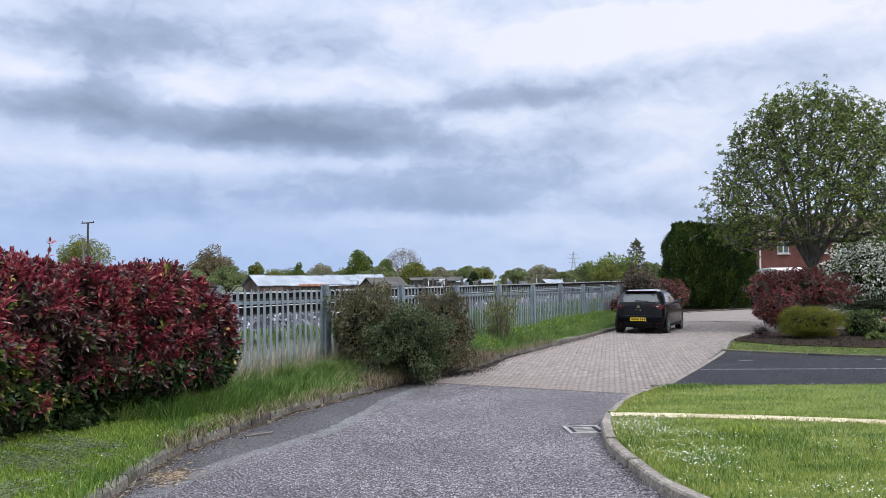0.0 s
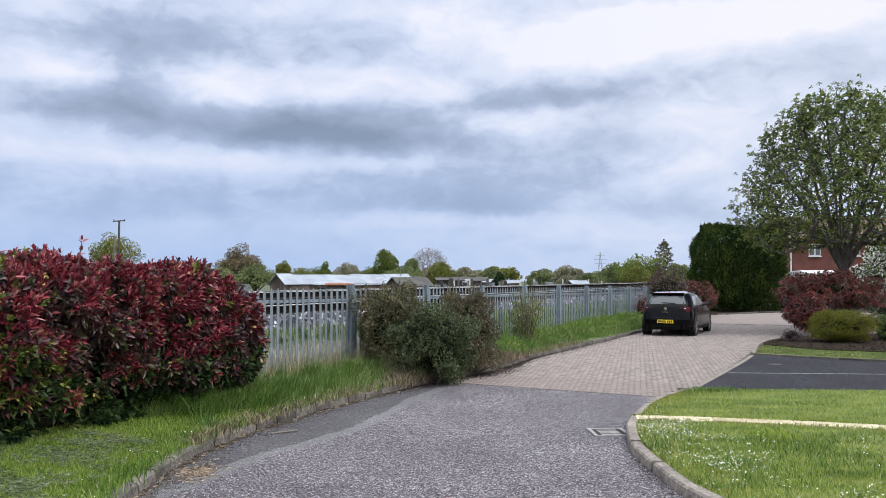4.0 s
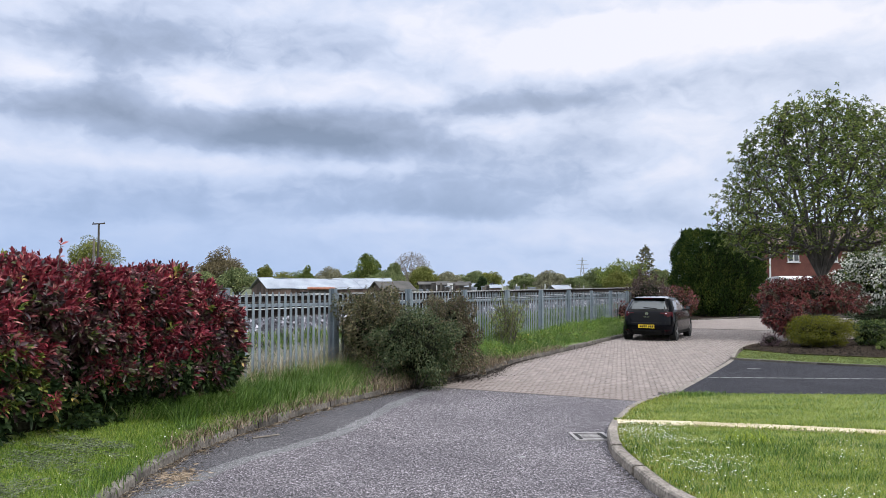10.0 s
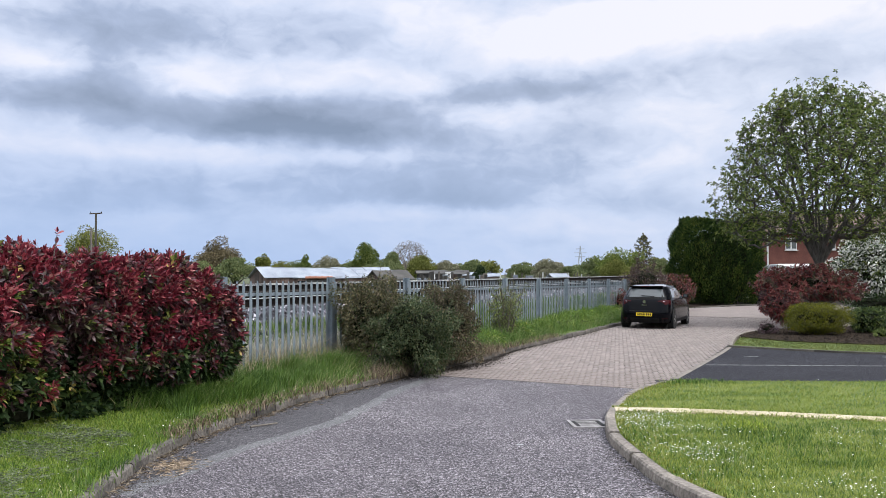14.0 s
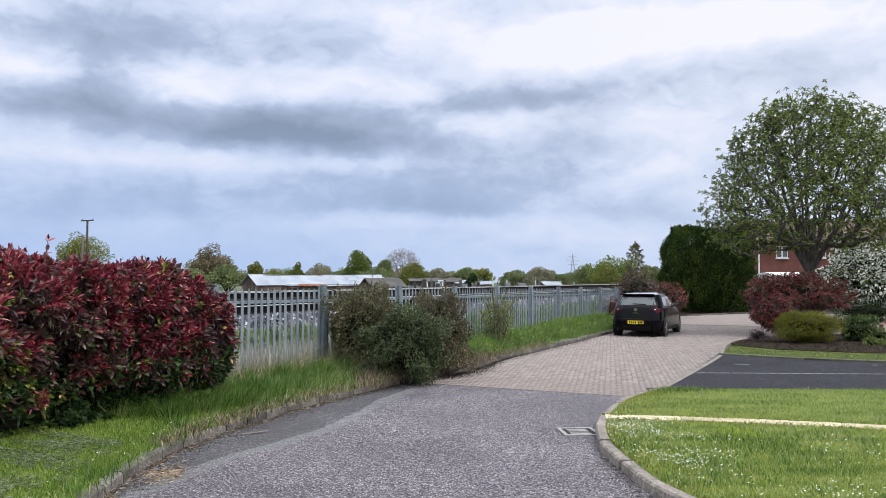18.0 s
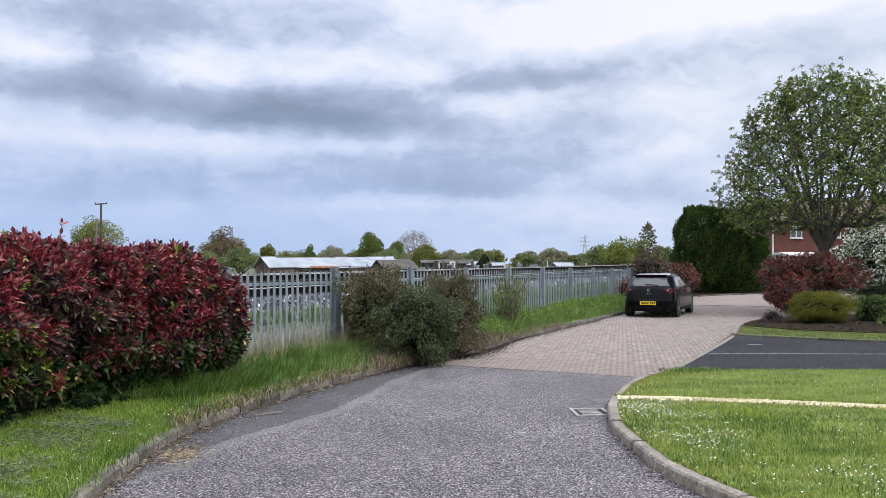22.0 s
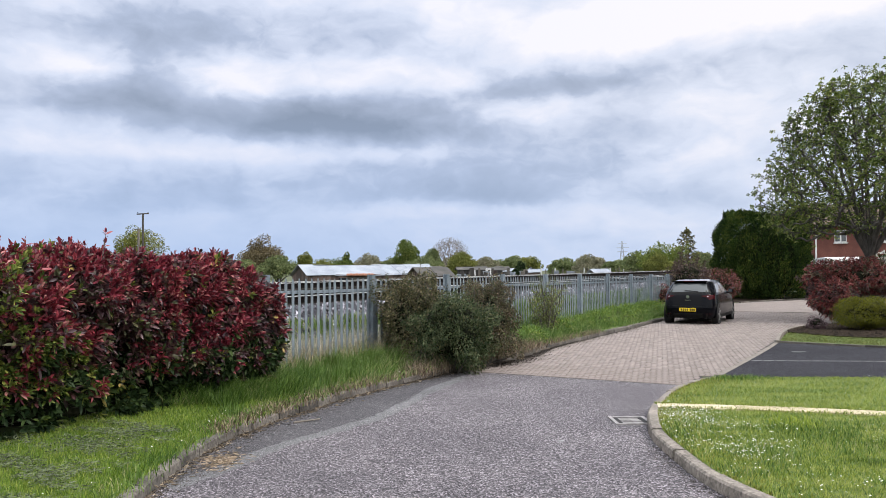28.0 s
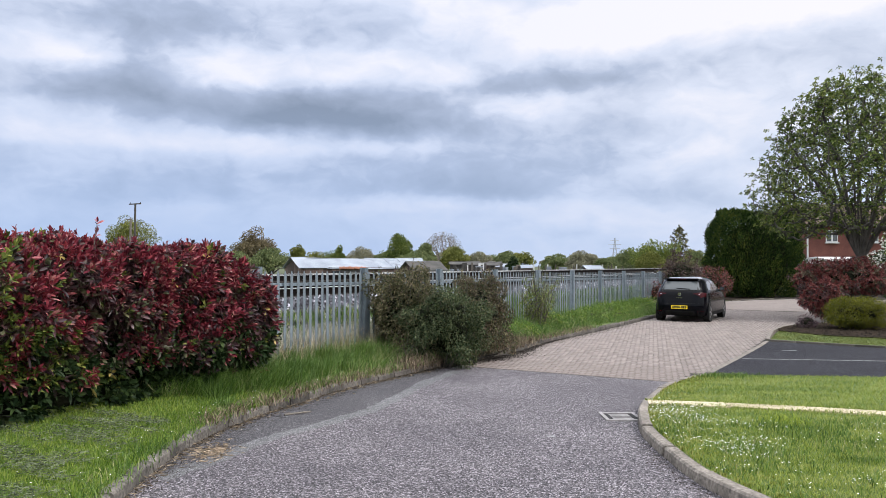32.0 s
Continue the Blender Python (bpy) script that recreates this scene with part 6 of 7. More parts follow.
x, y = at(0.506, 26.6)
DOME = ((0.0, 0.7), (0.12, 1.0), (0.3, 1.08), (0.5, 0.98), (0.7, 0.8), (0.85, 0.62), (0.95, 0.42), (1.0, 0.25))
leafy_tree("broadleaf_tree", "spreading tree with fresh green leaves and many stems", x, y, np.random.default_rng(61), 2.0, 0.19, 13, (0.1, 0.2, 5.5), (3.45, 3.45, 3.0), 2900, M_TREE, (0.12, 0.058), 3, spread=0.1, tuft=6, z=0.05, low=-0.95, tip_r=0.0095, power=0.38, fan=True, uneven=0.2, dome=DOME, bark=M_BARKD)
x, y = at(0.585, 34.5)
shrub("blossom_bush", "tall bush covered in white blossom", x, y, 0.2, np.random.default_rng(62), (2.3, 2.0, 1.75), 19000, [("blossom", M_WHITE, 0.5), ("deep_leaves", M_DEEP, 0.32), ("fresh_leaves", M_TREE, 0.18)], (0.15, 0.09), size=0.3, lump=60, reach=(0.55, 0.82), warp=0.2)
x, y = at(0.575, 33.0)
shrub("green_bush", "low dark green bush under white blossom", x, y, 0.02, RNG, (1.6, 1.0, 0.45), 2200, [("deep_leaves", M_DEEP, 1.0)], (0.12, 0.05))


# ---- far trees ----
def far_tree(name, label, u, d, top, half, mat, seed, n=900, leaf=0.55, trunk=0.3, group=""):
    """A distant tree: trunk, limbs and a ragged crown; top and half-width in metres."""
    rng = np.random.default_rng(seed)
    x, y = at(u, d)
    t = thing(name, label, "tree", pose(x, y, 0), group)
    base = top * (0.06 if n > 9000 else 0.16)
    rz = (top - base) / 2
    # clumps of uneven size, denser above, with gaps between
    m = 70 if n > 9000 else 34
    C = unit(rng.normal(size=(m, 3))) * rng.uniform(0.2, 0.82, (m, 1)) ** 0.6
    C[:, 2] = np.abs(C[:, 2]) * 1.15 - 0.42 * rng.random(m)
    C[:, :2] *= np.interp(C[:, 2], [-0.5, 0.2, 1.0], [0.95, 1.0, 0.62])[:, None]
    rad = rng.uniform(0.14, 0.34, m)
    k = rng.choice(m, n, p=rad ** 2 / (rad ** 2).sum())
    d3 = unit(rng.normal(size=(n, 3)))
    P = C[k] + d3 * (rad[k] * rng.uniform(0.45, 1.0, n) ** 0.6)[:, None] * np.array([1, 1, 0.8])
    P[:, 2] *= 1 / max(1.0, np.quantile(P[:, 2], 0.995))
    A = unit(d3 + np.array([0, 0, 0.4]))
    P = P * np.array([half, half, rz]) + np.array([0, 0, rz])
    P, A = P[P[:, 2] > 0], A[P[:, 2] > 0]
    P[:, 2] += base
    br = []
    for i in rng.integers(0, len(P), 14):
        e = P[i] * np.array([0.8, 0.8, 0.95])
        br.append([(np.array([0, 0, base]), trunk * 0.45), (np.array([e[0] * 0.4, e[1] * 0.4, (base + e[2]) / 2 + 0.1 * top]), trunk * 0.25), (e, trunk * 0.08)])
    part("trunk", mesh_np("trunk", *tubes([[(np.zeros(3), trunk), (np.array([0, 0, base + rz * 0.5]), trunk * 0.6)]] + br, 6)), M_BARK, t)
    part("crown", mesh_np("crown", *leaves(P, A, rng, leaf, leaf * 0.6, jitter=0.8, fine=False)), mat, t)
    return t


FK = 1 / 1356
for i, (u, v, w, d, mat, nm, lb) in enumerate((
        (172, 413, 56, 110, M_YG, "round_tree", "rounded yellow-green tree behind a hedge"),
        (404, 436, 44, 120, M_FARB, "budding_tree", "rounded brown tree just coming into leaf"),
        (480, 460, 17, 112, M_YG, "small_tree", "small yellow-green tree among sheds"),
        (430, 470, 50, 105, M_FAR, "dark_tree", "dark green tree behind wooden sheds"),
        (365, 476, 40, 104, M_FAR, "dark_tree", "dark green tree behind a red hedge"),
        (552, 467, 14, 100, M_TREE, "young_tree", "slender bright green young tree"),
        (592, 467, 30, 118, M_FARP, "blossom_tree", "pale blossoming tree in the distance"),
        (630, 474, 22, 118, M_FAR, "dark_tree", "dark green tree behind wooden sheds"),
        (660, 441, 25, 100, M_TREE, "tall_tree", "dense dark green tree above the sheds"),
        (706, 455, 20, 104, M_FAR, "green_tree", "mid-green tree beside a bare one"),
        (690, 472, 45, 96, M_FAR, "green_tree", "broad green trees behind the sheds"),
        (757, 466, 30, 96, M_YG, "yellow_green_tree", "yellow-green tree under a bare one"),
        (800, 476, 30, 125, M_FARP, "pale_tree", "pale tree in the distance"),
        (845, 474, 30, 135, M_FAR, "green_tree", "distant hazy mid-green tree"),
        (862, 484, 14, 60, M_DEEP, "dark_tree", "small dark tree beside white sheds"),
        (940, 480, 30, 110, M_FAR, "green_tree", "distant hazy mid-green tree"),
        (985, 472, 34, 92, M_FARP, "blossom_tree", "pale blossoming tree beyond the railway"),
        (1020, 484, 28, 88, M_FAR, "green_tree", "green tree beyond the railway"),
        (1068, 468, 28, 105, M_FAR, "green_tree", "distant hazy mid-green tree"),
        (1180, 467, 26, 104, M_FAR, "green_tree", "green tree between shrubs and conifer"),
        (1100, 470, 30, 75, M_YG, "yellow_green_tree", "yellow-green tree behind the fence end"),
        (300, 474, 45, 130, M_FAR, "green_tree", "distant hazy mid-green tree"),
        (60, 462, 40, 120, M_FAR, "green_tree", "distant hazy mid-green tree"),
        (-40, 462, 60, 120, M_FAR, "green_tree", "distant hazy mid-green tree"))):
    far_tree(nm, lb, (u - 784) * FK, d, 1.76 + (500 - v) * d * FK, w * d * FK, mat, 100 + i, leaf=0.0022 * d, n=4200 if w < 25 else 11000)
for i in range(46):
    d = 150 + 60 * RNG.random()
    u = -0.72 + i * 0.036 + RNG.normal(0, 0.008)
    far_tree("distant_tree", "hazy green tree on the skyline", u, d, 1.76 + RNG.uniform(14, 26) * d * FK, RNG.uniform(24, 40) * d * FK, (M_FAR, M_FAR, M_YG, M_FARP)[i % 4] if i % 3 else M_FAR, 200 + i, n=2600, leaf=0.42, group="skyline trees")
x, y = at((738 - 784) * FK, 108)
leafy_tree("bare_tree", "leafless tree with a fan of fine twigs", x, y, np.random.default_rng(71), 1.3, 0.2, 22, (0, 0, 3.9), (2.9, 2.9, 2.75), 2300, None, None, 0, bark=M_TWIG, low=0.0, tip_r=0.0085, power=0.34, fan=True)


M_SPRUCE = leafy("spruce_needles", [(0.0, (0.02, 0.03, 0.012)), (0.5, (0.06, 0.065, 0.022)), (0.8, (0.12, 0.09, 0.045)), (1.0, (0.3, 0.28, 0.05))], 0.6, 0.1, 0.3, 0.8, 0.3)


def spruce(x, y, h, r, rng, label):
    t = thing("spruce_tree", label, "tree", pose(x, y, 0))
    part("trunk", cyl_bm(0.12, 0.02, h, seg=8), M_BARK, t)
    P, A = [], []
    for k in range(64):
        f = k / 64
        z = h * (0.12 + 0.86 * f)
        ln = r * (1 - f) ** 0.85 * rng.uniform(0.55, 1.2) + 0.1
        a = k * 2.4
        for q in np.linspace(0.08, 1, 12):
            for e in range(3):
                P.append([ln * q * math.cos(a) + rng.normal(0, 0.06), ln * q * math.sin(a) + rng.normal(0, 0.06), z - 0.22 * ln * math.sin(q * 2.6) + 0.14 * ln * q + rng.normal(0, 0.04)])
                A.append([math.cos(a + rng.normal(0, 0.5)), math.sin(a + rng.normal(0, 0.5)), 0.25])
    for q in np.linspace(0, 1, 30):
        P.append([0, 0, h * (0.9 + 0.1 * q)])
        A.append([rng.normal(0, 0.5), rng.normal(0, 0.5), 1.0])
    part("needles", mesh_np("needles", *leaves(np.array(P), np.array(A), rng, 0.34, 0.11, jitter=0.35, fine=False)), M_SPRUCE, t, "dark green needles with yellow tips")


x, y = at((1152 - 784) * FK, 85)
spruce(x, y, 6.2, 2.7, np.random.default_rng(72), "small ragged spruce beyond the railway")
x, y = at((1116 - 784) * FK, 84)
shrub("yellow_green_shrub", "spreading yellow-green shrub beside the spruce", x, y, 1.0, RNG, (3.1, 2.0, 1.75), 6500, [("lime_leaves", M_LIMEF, 0.85), ("fresh_leaves", M_TREE, 0.15)], (0.26, 0.1), size=0.3, lump=26, shoots=60, shoot=0.7, core=0.3, reach=(0.4, 0.9), warp=0.4)


# ---- sheds, poles, pylon ----
def shed(label, u, d, w, dp, eave, ridge, turn, wall, roof, planks=True, door=True, name="shed"):
    """A garden shed: boarded walls, pitched roof along its width."""
    x, y = at(u, d)
    t = thing(name, label, "shed", pose(x, y, 0, 0, 0, turn))
    for yy in (-dp / 2, dp / 2):
        part("side_wall", box_bm(w, 0.06, eave, m=pose(0, yy, 0)), wall, t)
    for sx in (-1, 1):
        bm = bmesh.new()
        a = [(-dp / 2 + 0.03, 0), (dp / 2 - 0.03, 0), (dp / 2 - 0.03, eave), (0, ridge - 0.05), (-dp / 2 + 0.03, eave)]
        f = bm.faces.new([bm.verts.new((sx * (w / 2 - 0.03), p, q)) for p, q in a])
        r = bmesh.ops.extrude_face_region(bm, geom=[f])
        bmesh.ops.translate(bm, vec=(-sx * 0.05, 0, 0), verts=[v for v in r["geom"] if isinstance(v, bmesh.types.BMVert)])
        bmesh.ops.recalc_face_normals(bm, faces=bm.faces[:])
        gable = part("gable_wall", bm, wall, t)
        if planks:
            k = int(dp / 0.16)
            for i in range(k):
                p = -dp / 2 + 0.08 + i * dp / k
                hh = ridge - 0.07 - abs(p) / (dp / 2) * (ridge - eave)
                part("plank", box_bm(0.03, dp / k - 0.02, hh - RNG.uniform(0, 0.05)), wall, gable, m=pose(sx * (w / 2 + 0.012), p, 0))
    if planks:
        k = int(w / 0.3)
        for i in range(k):
            part("plank", box_bm(w / k - 0.025, 0.03, eave - RNG.uniform(0.0, 0.06)), wall, t, m=pose(-w / 2 + (i + 0.5) * w / k, -dp / 2 - 0.045, 0))
    sl, an = math.hypot(dp / 2 + 0.2, ridge - eave), math.degrees(math.atan2(ridge - eave, dp / 2))
    for sy in (-1, 1):
        k = max(2, int((w + 0.3) / 0.95))
        for i in range(k):
            a = (w + 0.3) / k
            sag = -0.09 * math.sin(math.pi * (i + 0.5) / k) * min(1, w / 6)
            part("roof_sheet", box_bm(a + 0.06, sl + RNG.uniform(-0.05, 0.12), 0.03, m=pose(-(w + 0.3) / 2 + (i + 0.5) * a, sy * (dp / 4 + 0.06), (eave + ridge) / 2 + sag + RNG.uniform(-0.008, 0.012), -sy * (an + RNG.normal(0, 0.6)), RNG.normal(0, 0.5), RNG.normal(0, 0.5))), roof, t)
    if door:
        part("window", box_bm(0.9, 0.03, 0.5, m=pose(-w * 0.2, -dp / 2 - 0.07, eave - 0.75)), M_GLASS, t)
    return t


W_ = lambda px: (px - 784) * FK
shed("long boarded shed with a pale sheet roof", -0.1534, 53.7, 8.5, 3.6, 1.61, 2.25, 30, M_PLANK, M_TIN)
shed("long shed with a pale sheet roof behind another", W_(650), 60, 4.2, 3.0, 1.8, 2.3, 12, M_PLANK, M_TIN, planks=False)
shed("small boarded shed with a grey felt roof", W_(703), 47, 2.1, 1.7, 1.5, 1.96, 32, M_PLANK, M_FELT)
shed("black tarred hut with patched boards", W_(776), 50, 1.7, 1.6, 1.85, 2.0, 5, M_DARKW, M_FELT)
shed("black tarred hut with patched boards", W_(808), 51, 1.6, 1.6, 1.8, 1.95, -4, M_DARKW, M_FELT)
shed("low hut with a white sheet roof", W_(836), 62, 1.9, 1.8, 1.7, 1.9, 3, M_DARKW, M_TIN, planks=False)
shed("pale hut beyond the railway", W_(882), 70, 1.3, 1.2, 1.6, 1.8, 4, M_PLANK, M_TIN, planks=False, door=False)
shed("pale low roof among shrubs", W_(1000), 58, 1.2, 1.0, 1.5, 1.75, 24, M_PLANK, M_TIN, planks=False, door=False)
x, y = at(W_(578), 44)
for u, d, h, w in ((806, 49.0, 1.9, 0.36), (779, 48.5, 1.8, 0.3)):
    xx, yy = at(W_(u), d)
    leaf = thing("shed_door", "loose pale door leaning on a tarred hut", "door", pose(xx, yy, 0, -3, 0, 4))
    part("panel", box_bm(w, 0.04, h, bevel=0.01), M_WHITEP, leaf)
    part("ledge", box_bm(w - 0.06, 0.03, 0.09, m=pose(0, -0.03, h * 0.75)), M_PLANK, leaf)
pile = thing("sheet_stack", "stack under a faded orange corrugated sheet", "stack", pose(x, y, 0, 0, 0, 8))
part("stack", box_bm(1.5, 0.8, 1.48, bevel=0.03), M_DARKW, pile)
for i in range(9):
    part("corrugation", box_bm(0.175, 1.0, 0.15, m=pose(-0.68 + i * 0.17, 0, 1.49 + 0.015 * (i % 2), -4), bevel=0.03), M_ORANGE, pile)
for u, d, h, w in ((802, 46, 1.75, 0.32), (868, 50, 1.72, 0.45), (848, 50, 1.66, 0.3), (925, 60, 1.72, 0.35), (760, 47, 1.55, 0.6), (950, 62, 1.66, 0.5)):
    x, y = at(W_(u), d)
    cab = thing("storage_box", "pale grey storage box among the sheds", "storage box", pose(x, y, 0, 0, 0, RNG.uniform(-20, 20)), "storage boxes")
    part("body", box_bm(w, 0.4, h - 0.06, bevel=0.02), M_TIN, cab)
    part("lid", box_bm(w + 0.05, 0.45, 0.06, m=pose(0, 0, h - 0.06), bevel=0.015), M_TIN, cab)
for i in range(26):
    x, y = at(W_(RNG.uniform(742, 870)), RNG.uniform(45.5, 47.5))
    bd = thing("leaning_board", "weathered board leaning among the huts", "board", pose(x, y, 0, RNG.normal(0, 5), RNG.normal(0, 7), RNG.normal(0, 20)), "loose boards")
    part("plank", box_bm(RNG.uniform(0.1, 0.3), 0.03, RNG.uniform(1.5, 1.95)), (M_DARKW, M_PLANK, M_DARKW, M_POLE2, M_FELT)[i % 5], bd)
for i, (u, w) in enumerate(((690, 1.5), (722, 1.1), (660, 1.3), (830, 1.0))):
    x, y = at(W_(u), 49.5 + i * 0.6)
    sh = thing("roof_scrap", "loose curling sheet lying over the huts", "roof sheet", pose(x, y, 1.86 + 0.05 * (i % 2), RNG.normal(8, 4), RNG.normal(0, 6), RNG.uniform(-20, 30)), "loose sheets")
    bm = bmesh.new()
    bmesh.ops.create_grid(bm, x_segments=8, y_segments=3, size=0.5)
    for v in bm.verts:
        v.co = Vector((v.co.x * w, v.co.y * 1.2, 0.05 * math.sin(v.co.x * 5 + i) + 0.03 * noise.noise(v.co * 4)))
    r = bmesh.ops.extrude_face_region(bm, geom=bm.faces[:])
    bmesh.ops.translate(bm, vec=(0, 0, 0.02), verts=[v for v in r["geom"] if isinstance(v, bmesh.types.BMVert)])
    part("sheet_metal", bm, (M_TIN, M_FELT)[i % 2], sh)
for i in range(34):
    u = 900 + i * 8 + RNG.normal(0, 2) if i < 20 else 1085 + (i - 20) * 4.5
    x, y = at(W_(u), 66 if i < 20 else 84)
    ps = thing("fence_post", "rough wooden post among the plots", "post", pose(x, y, 0, RNG.normal(0, 3), RNG.normal(0, 3), 0), "plot posts")
    part("stake", cyl_bm(0.06, 0.05, RNG.uniform(1.65, 1.95) if i < 20 else RNG.uniform(2.1, 2.9), seg=6), M_POLE2 if i % 3 or i >= 20 else M_WHITEP, ps)

x, y = at(W_(184), 72)
pole = thing("utility_pole", "dark timber utility pole with a short crossarm", "pole", pose(x, y, 0))
part("shaft", cyl_bm(0.12, 0.09, 7.5, seg=10), M_DARKW, pole)
part("crossarm", box_bm(1.15, 0.12, 0.1, m=pose(-0.02, 0, 7.48, 0, -3)), M_POLE, pole)
for dx in (-0.5, 0.5):
    part("insulator", cyl_bm(0.04, 0.03, 0.13, pose(dx, 0, 7.57), 6), M_TRIM, pole)
x, y = at(W_(176), 73)
pole = thing("utility_pole", "shorter grey timber pole with a small bracket", "pole", pose(x, y, 0))
part("shaft", cyl_bm(0.11, 0.1, 6.2, seg=10), M_POLE2, pole)
part("bracket", box_bm(0.45, 0.1, 0.1, m=pose(-0.2, 0, 6.05)), M_POLE2, pole)


def pylon(u, d, h):
    x, y = at(u, d)
    t = thing("pylon", "distant lattice power pylon in haze", "pylon", pose(x, y, 0))
    k = h / 40
    half = lambda z: (4.2 - 3.4 * min(1, z / 30)) * k if z < 30 else 0.8 * k * (1 - (z - 30) / 14)
    lv = [0, 8, 15, 21, 26, 30, 34, 38]
    legs = [[(np.array([sx * half(z), sy * half(z), z * k]), 0.3) for z in lv] for sx in (-1, 1) for sy in (-1, 1)]
    part("legs", mesh_np("legs", *tubes(legs, 4)), M_PYLON, t)
    br = []
    for a, b in zip(lv[:-1], lv[1:]):
        for sx in (-1, 1):
            br.append([(np.array([sx * half(a), -half(a), a * k]), 0.18), (np.array([-sx * half(b), -half(b), b * k]), 0.18)])
    part("bracing", mesh_np("bracing", *tubes(br, 4)), M_PYLON, t)
    for z, w in ((24, 6.5), (29, 8), (34, 5.5)):
        part("crossarm", box_bm(2 * w * k, 0.5, 0.6, m=pose(0, 0, z * k)), M_PYLON, t)


pylon(W_(1040), 800, 33)


# ---- house and van beyond the trees ----
def house():
    x, y = at(0.566, 62)
    t = thing("house", "two-storey red brick house with white windows", "house", pose(x, y, 0, 0, 0, -8))
    w, h, dp = 16.0, 5.25, 8.0
    part("wall", box_bm(w, dp, h, m=pose(0, dp / 2, 0)), M_BRICK, t, "red brick walls")
    bm = bmesh.new()
    a = [(-w / 2 - 0.3, -0.4, h - 0.1), (w / 2 + 0.3, -0.4, h - 0.1), (w / 2 + 0.3, dp / 2, h + 1.9), (-w / 2 - 0.3, dp / 2, h + 1.9), (-w / 2 - 0.3, dp + 0.4, h - 0.1), (w / 2 + 0.3, dp + 0.4, h - 0.1)]
    vs = [bm.verts.new(p) for p in a]
    for f in ((0, 1, 2, 3), (3, 2, 5, 4), (0, 3, 4), (1, 5, 2), (0, 4, 5, 1)):
        bm.faces.new([vs[i] for i in f])
    part("roof", bm, M_TILE, t, "brown tiled roof")
    for i, (wx, wz, ww, wh) in enumerate(((-5.9, 3.75, 0.9, 1.0), (-2.7, 3.75, 0.5, 0.9), (1.8, 3.6, 1.2, 1.2), (5.5, 3.6, 1.2, 1.2), (-2.0, 1.4, 1.0, 1.1), (4.5, 1.0, 1.5, 1.3))):
        win = part("window", box_bm(ww, 0.1, wh, m=pose(wx, -0.03, wz)), M_WHITEP, t, "white framed window")
        for sx in (-1, 1):
            part("pane", box_bm(ww / 2 - 0.12, 0.03, wh - 0.18, m=pose(wx + sx * ww / 4, -0.085, wz + 0.09)), M_WINDOW, win)
        part("sill", box_bm(ww + 0.15, 0.2, 0.07, m=pose(wx, -0.1, wz - 0.08)), M_WHITEP, win)
    part("downpipe", cyl_bm(0.07, 0.07, h, pose(-7.75, -0.08, 0), 8), M_WHITEP, t, "white downpipe")
    part("gutter", box_bm(w + 0.4, 0.12, 0.1, m=pose(0, -0.45, h - 0.2)), M_WHITEP, t)


house()


def van(x, y, turn):
    t = thing("van", "white panel van parked behind shrubs", "van", pose(x, y, 0, 0, 0, turn) @ Matrix.Scale(1.05, 4))
    bm = bmesh.new()
    side = [(-2.4, 0.35), (2.3, 0.35), (2.45, 0.6), (2.4, 0.95), (1.6, 1.25), (1.0, 2.05), (0.7, 2.18), (-2.2, 2.25), (-2.42, 2.1), (-2.45, 0.6)]
    f = bm.faces.new([bm.verts.new((a, -0.95, b)) for a, b in side])
    r = bmesh.ops.extrude_face_region(bm, geom=[f])
    bmesh.ops.translate(bm, vec=(0, 1.9, 0), verts=[v for v in r["geom"] if isinstance(v, bmesh.types.BMVert)])
    bmesh.ops.recalc_face_normals(bm, faces=bm.faces[:])
    bmesh.ops.bevel(bm, geom=bm.edges[:], offset=0.06, segments=2, affect="EDGES", profile=0.5)
    part("body", bm, M_WHITEP, t, "white panelled body")
    part("windscreen", box_bm(0.03, 1.6, 0.9, m=pose(1.36, 0, 1.22, 0, -38)), M_GLASS, t)
    part("side_window", box_bm(0.75, 0.02, 0.55, m=pose(0.75, -0.965, 1.35)), M_GLASS, t)
    for a in (-1.5, 1.5):
        for b in (-1, 1):
            wh = part("wheel", cyl_bm(0.33, 0.33, 0.2, pose(a, b * 0.87, 0.33, 90 * b), 20), M_TYRE, t)
            part("rim", cyl_bm(0.2, 0.2, 0.02, pose(a, b * 1.07, 0.33, 90 * b), 16), M_ALLOY, wh)


x, y = at(0.451, 48)
van(x, y, 84)

# ---- unseen wall added behind the viewer, to darken the car's reflections ----
tagged(part("wall_south", box_bm(90, 0.4, 5.5, m=pose(0, -26, 0)), M_BRICK), "unseen plain brick wall added behind the viewer", "wall", kind="structure")


# ---- grass and small growth ----
def stuff(name, V, F, mat, label, category):
    return tagged(part(name, mesh_np(name, V, F), mat), label, category, kind="stuff")


R = np.random.default_rng(81)


def lawn_blades(poly, z, density, h, w, lean=0.5, near=None):
    q = scatter(poly, density, R)
    if near is not None:
        d = np.linalg.norm(q, axis=1)
        q = q[R.random(len(q)) < np.clip((near / d) ** 2, 0.05, 1)]
    return blades(np.c_[q, np.full(len(q), z)], R, h, w, lean, bend=False)


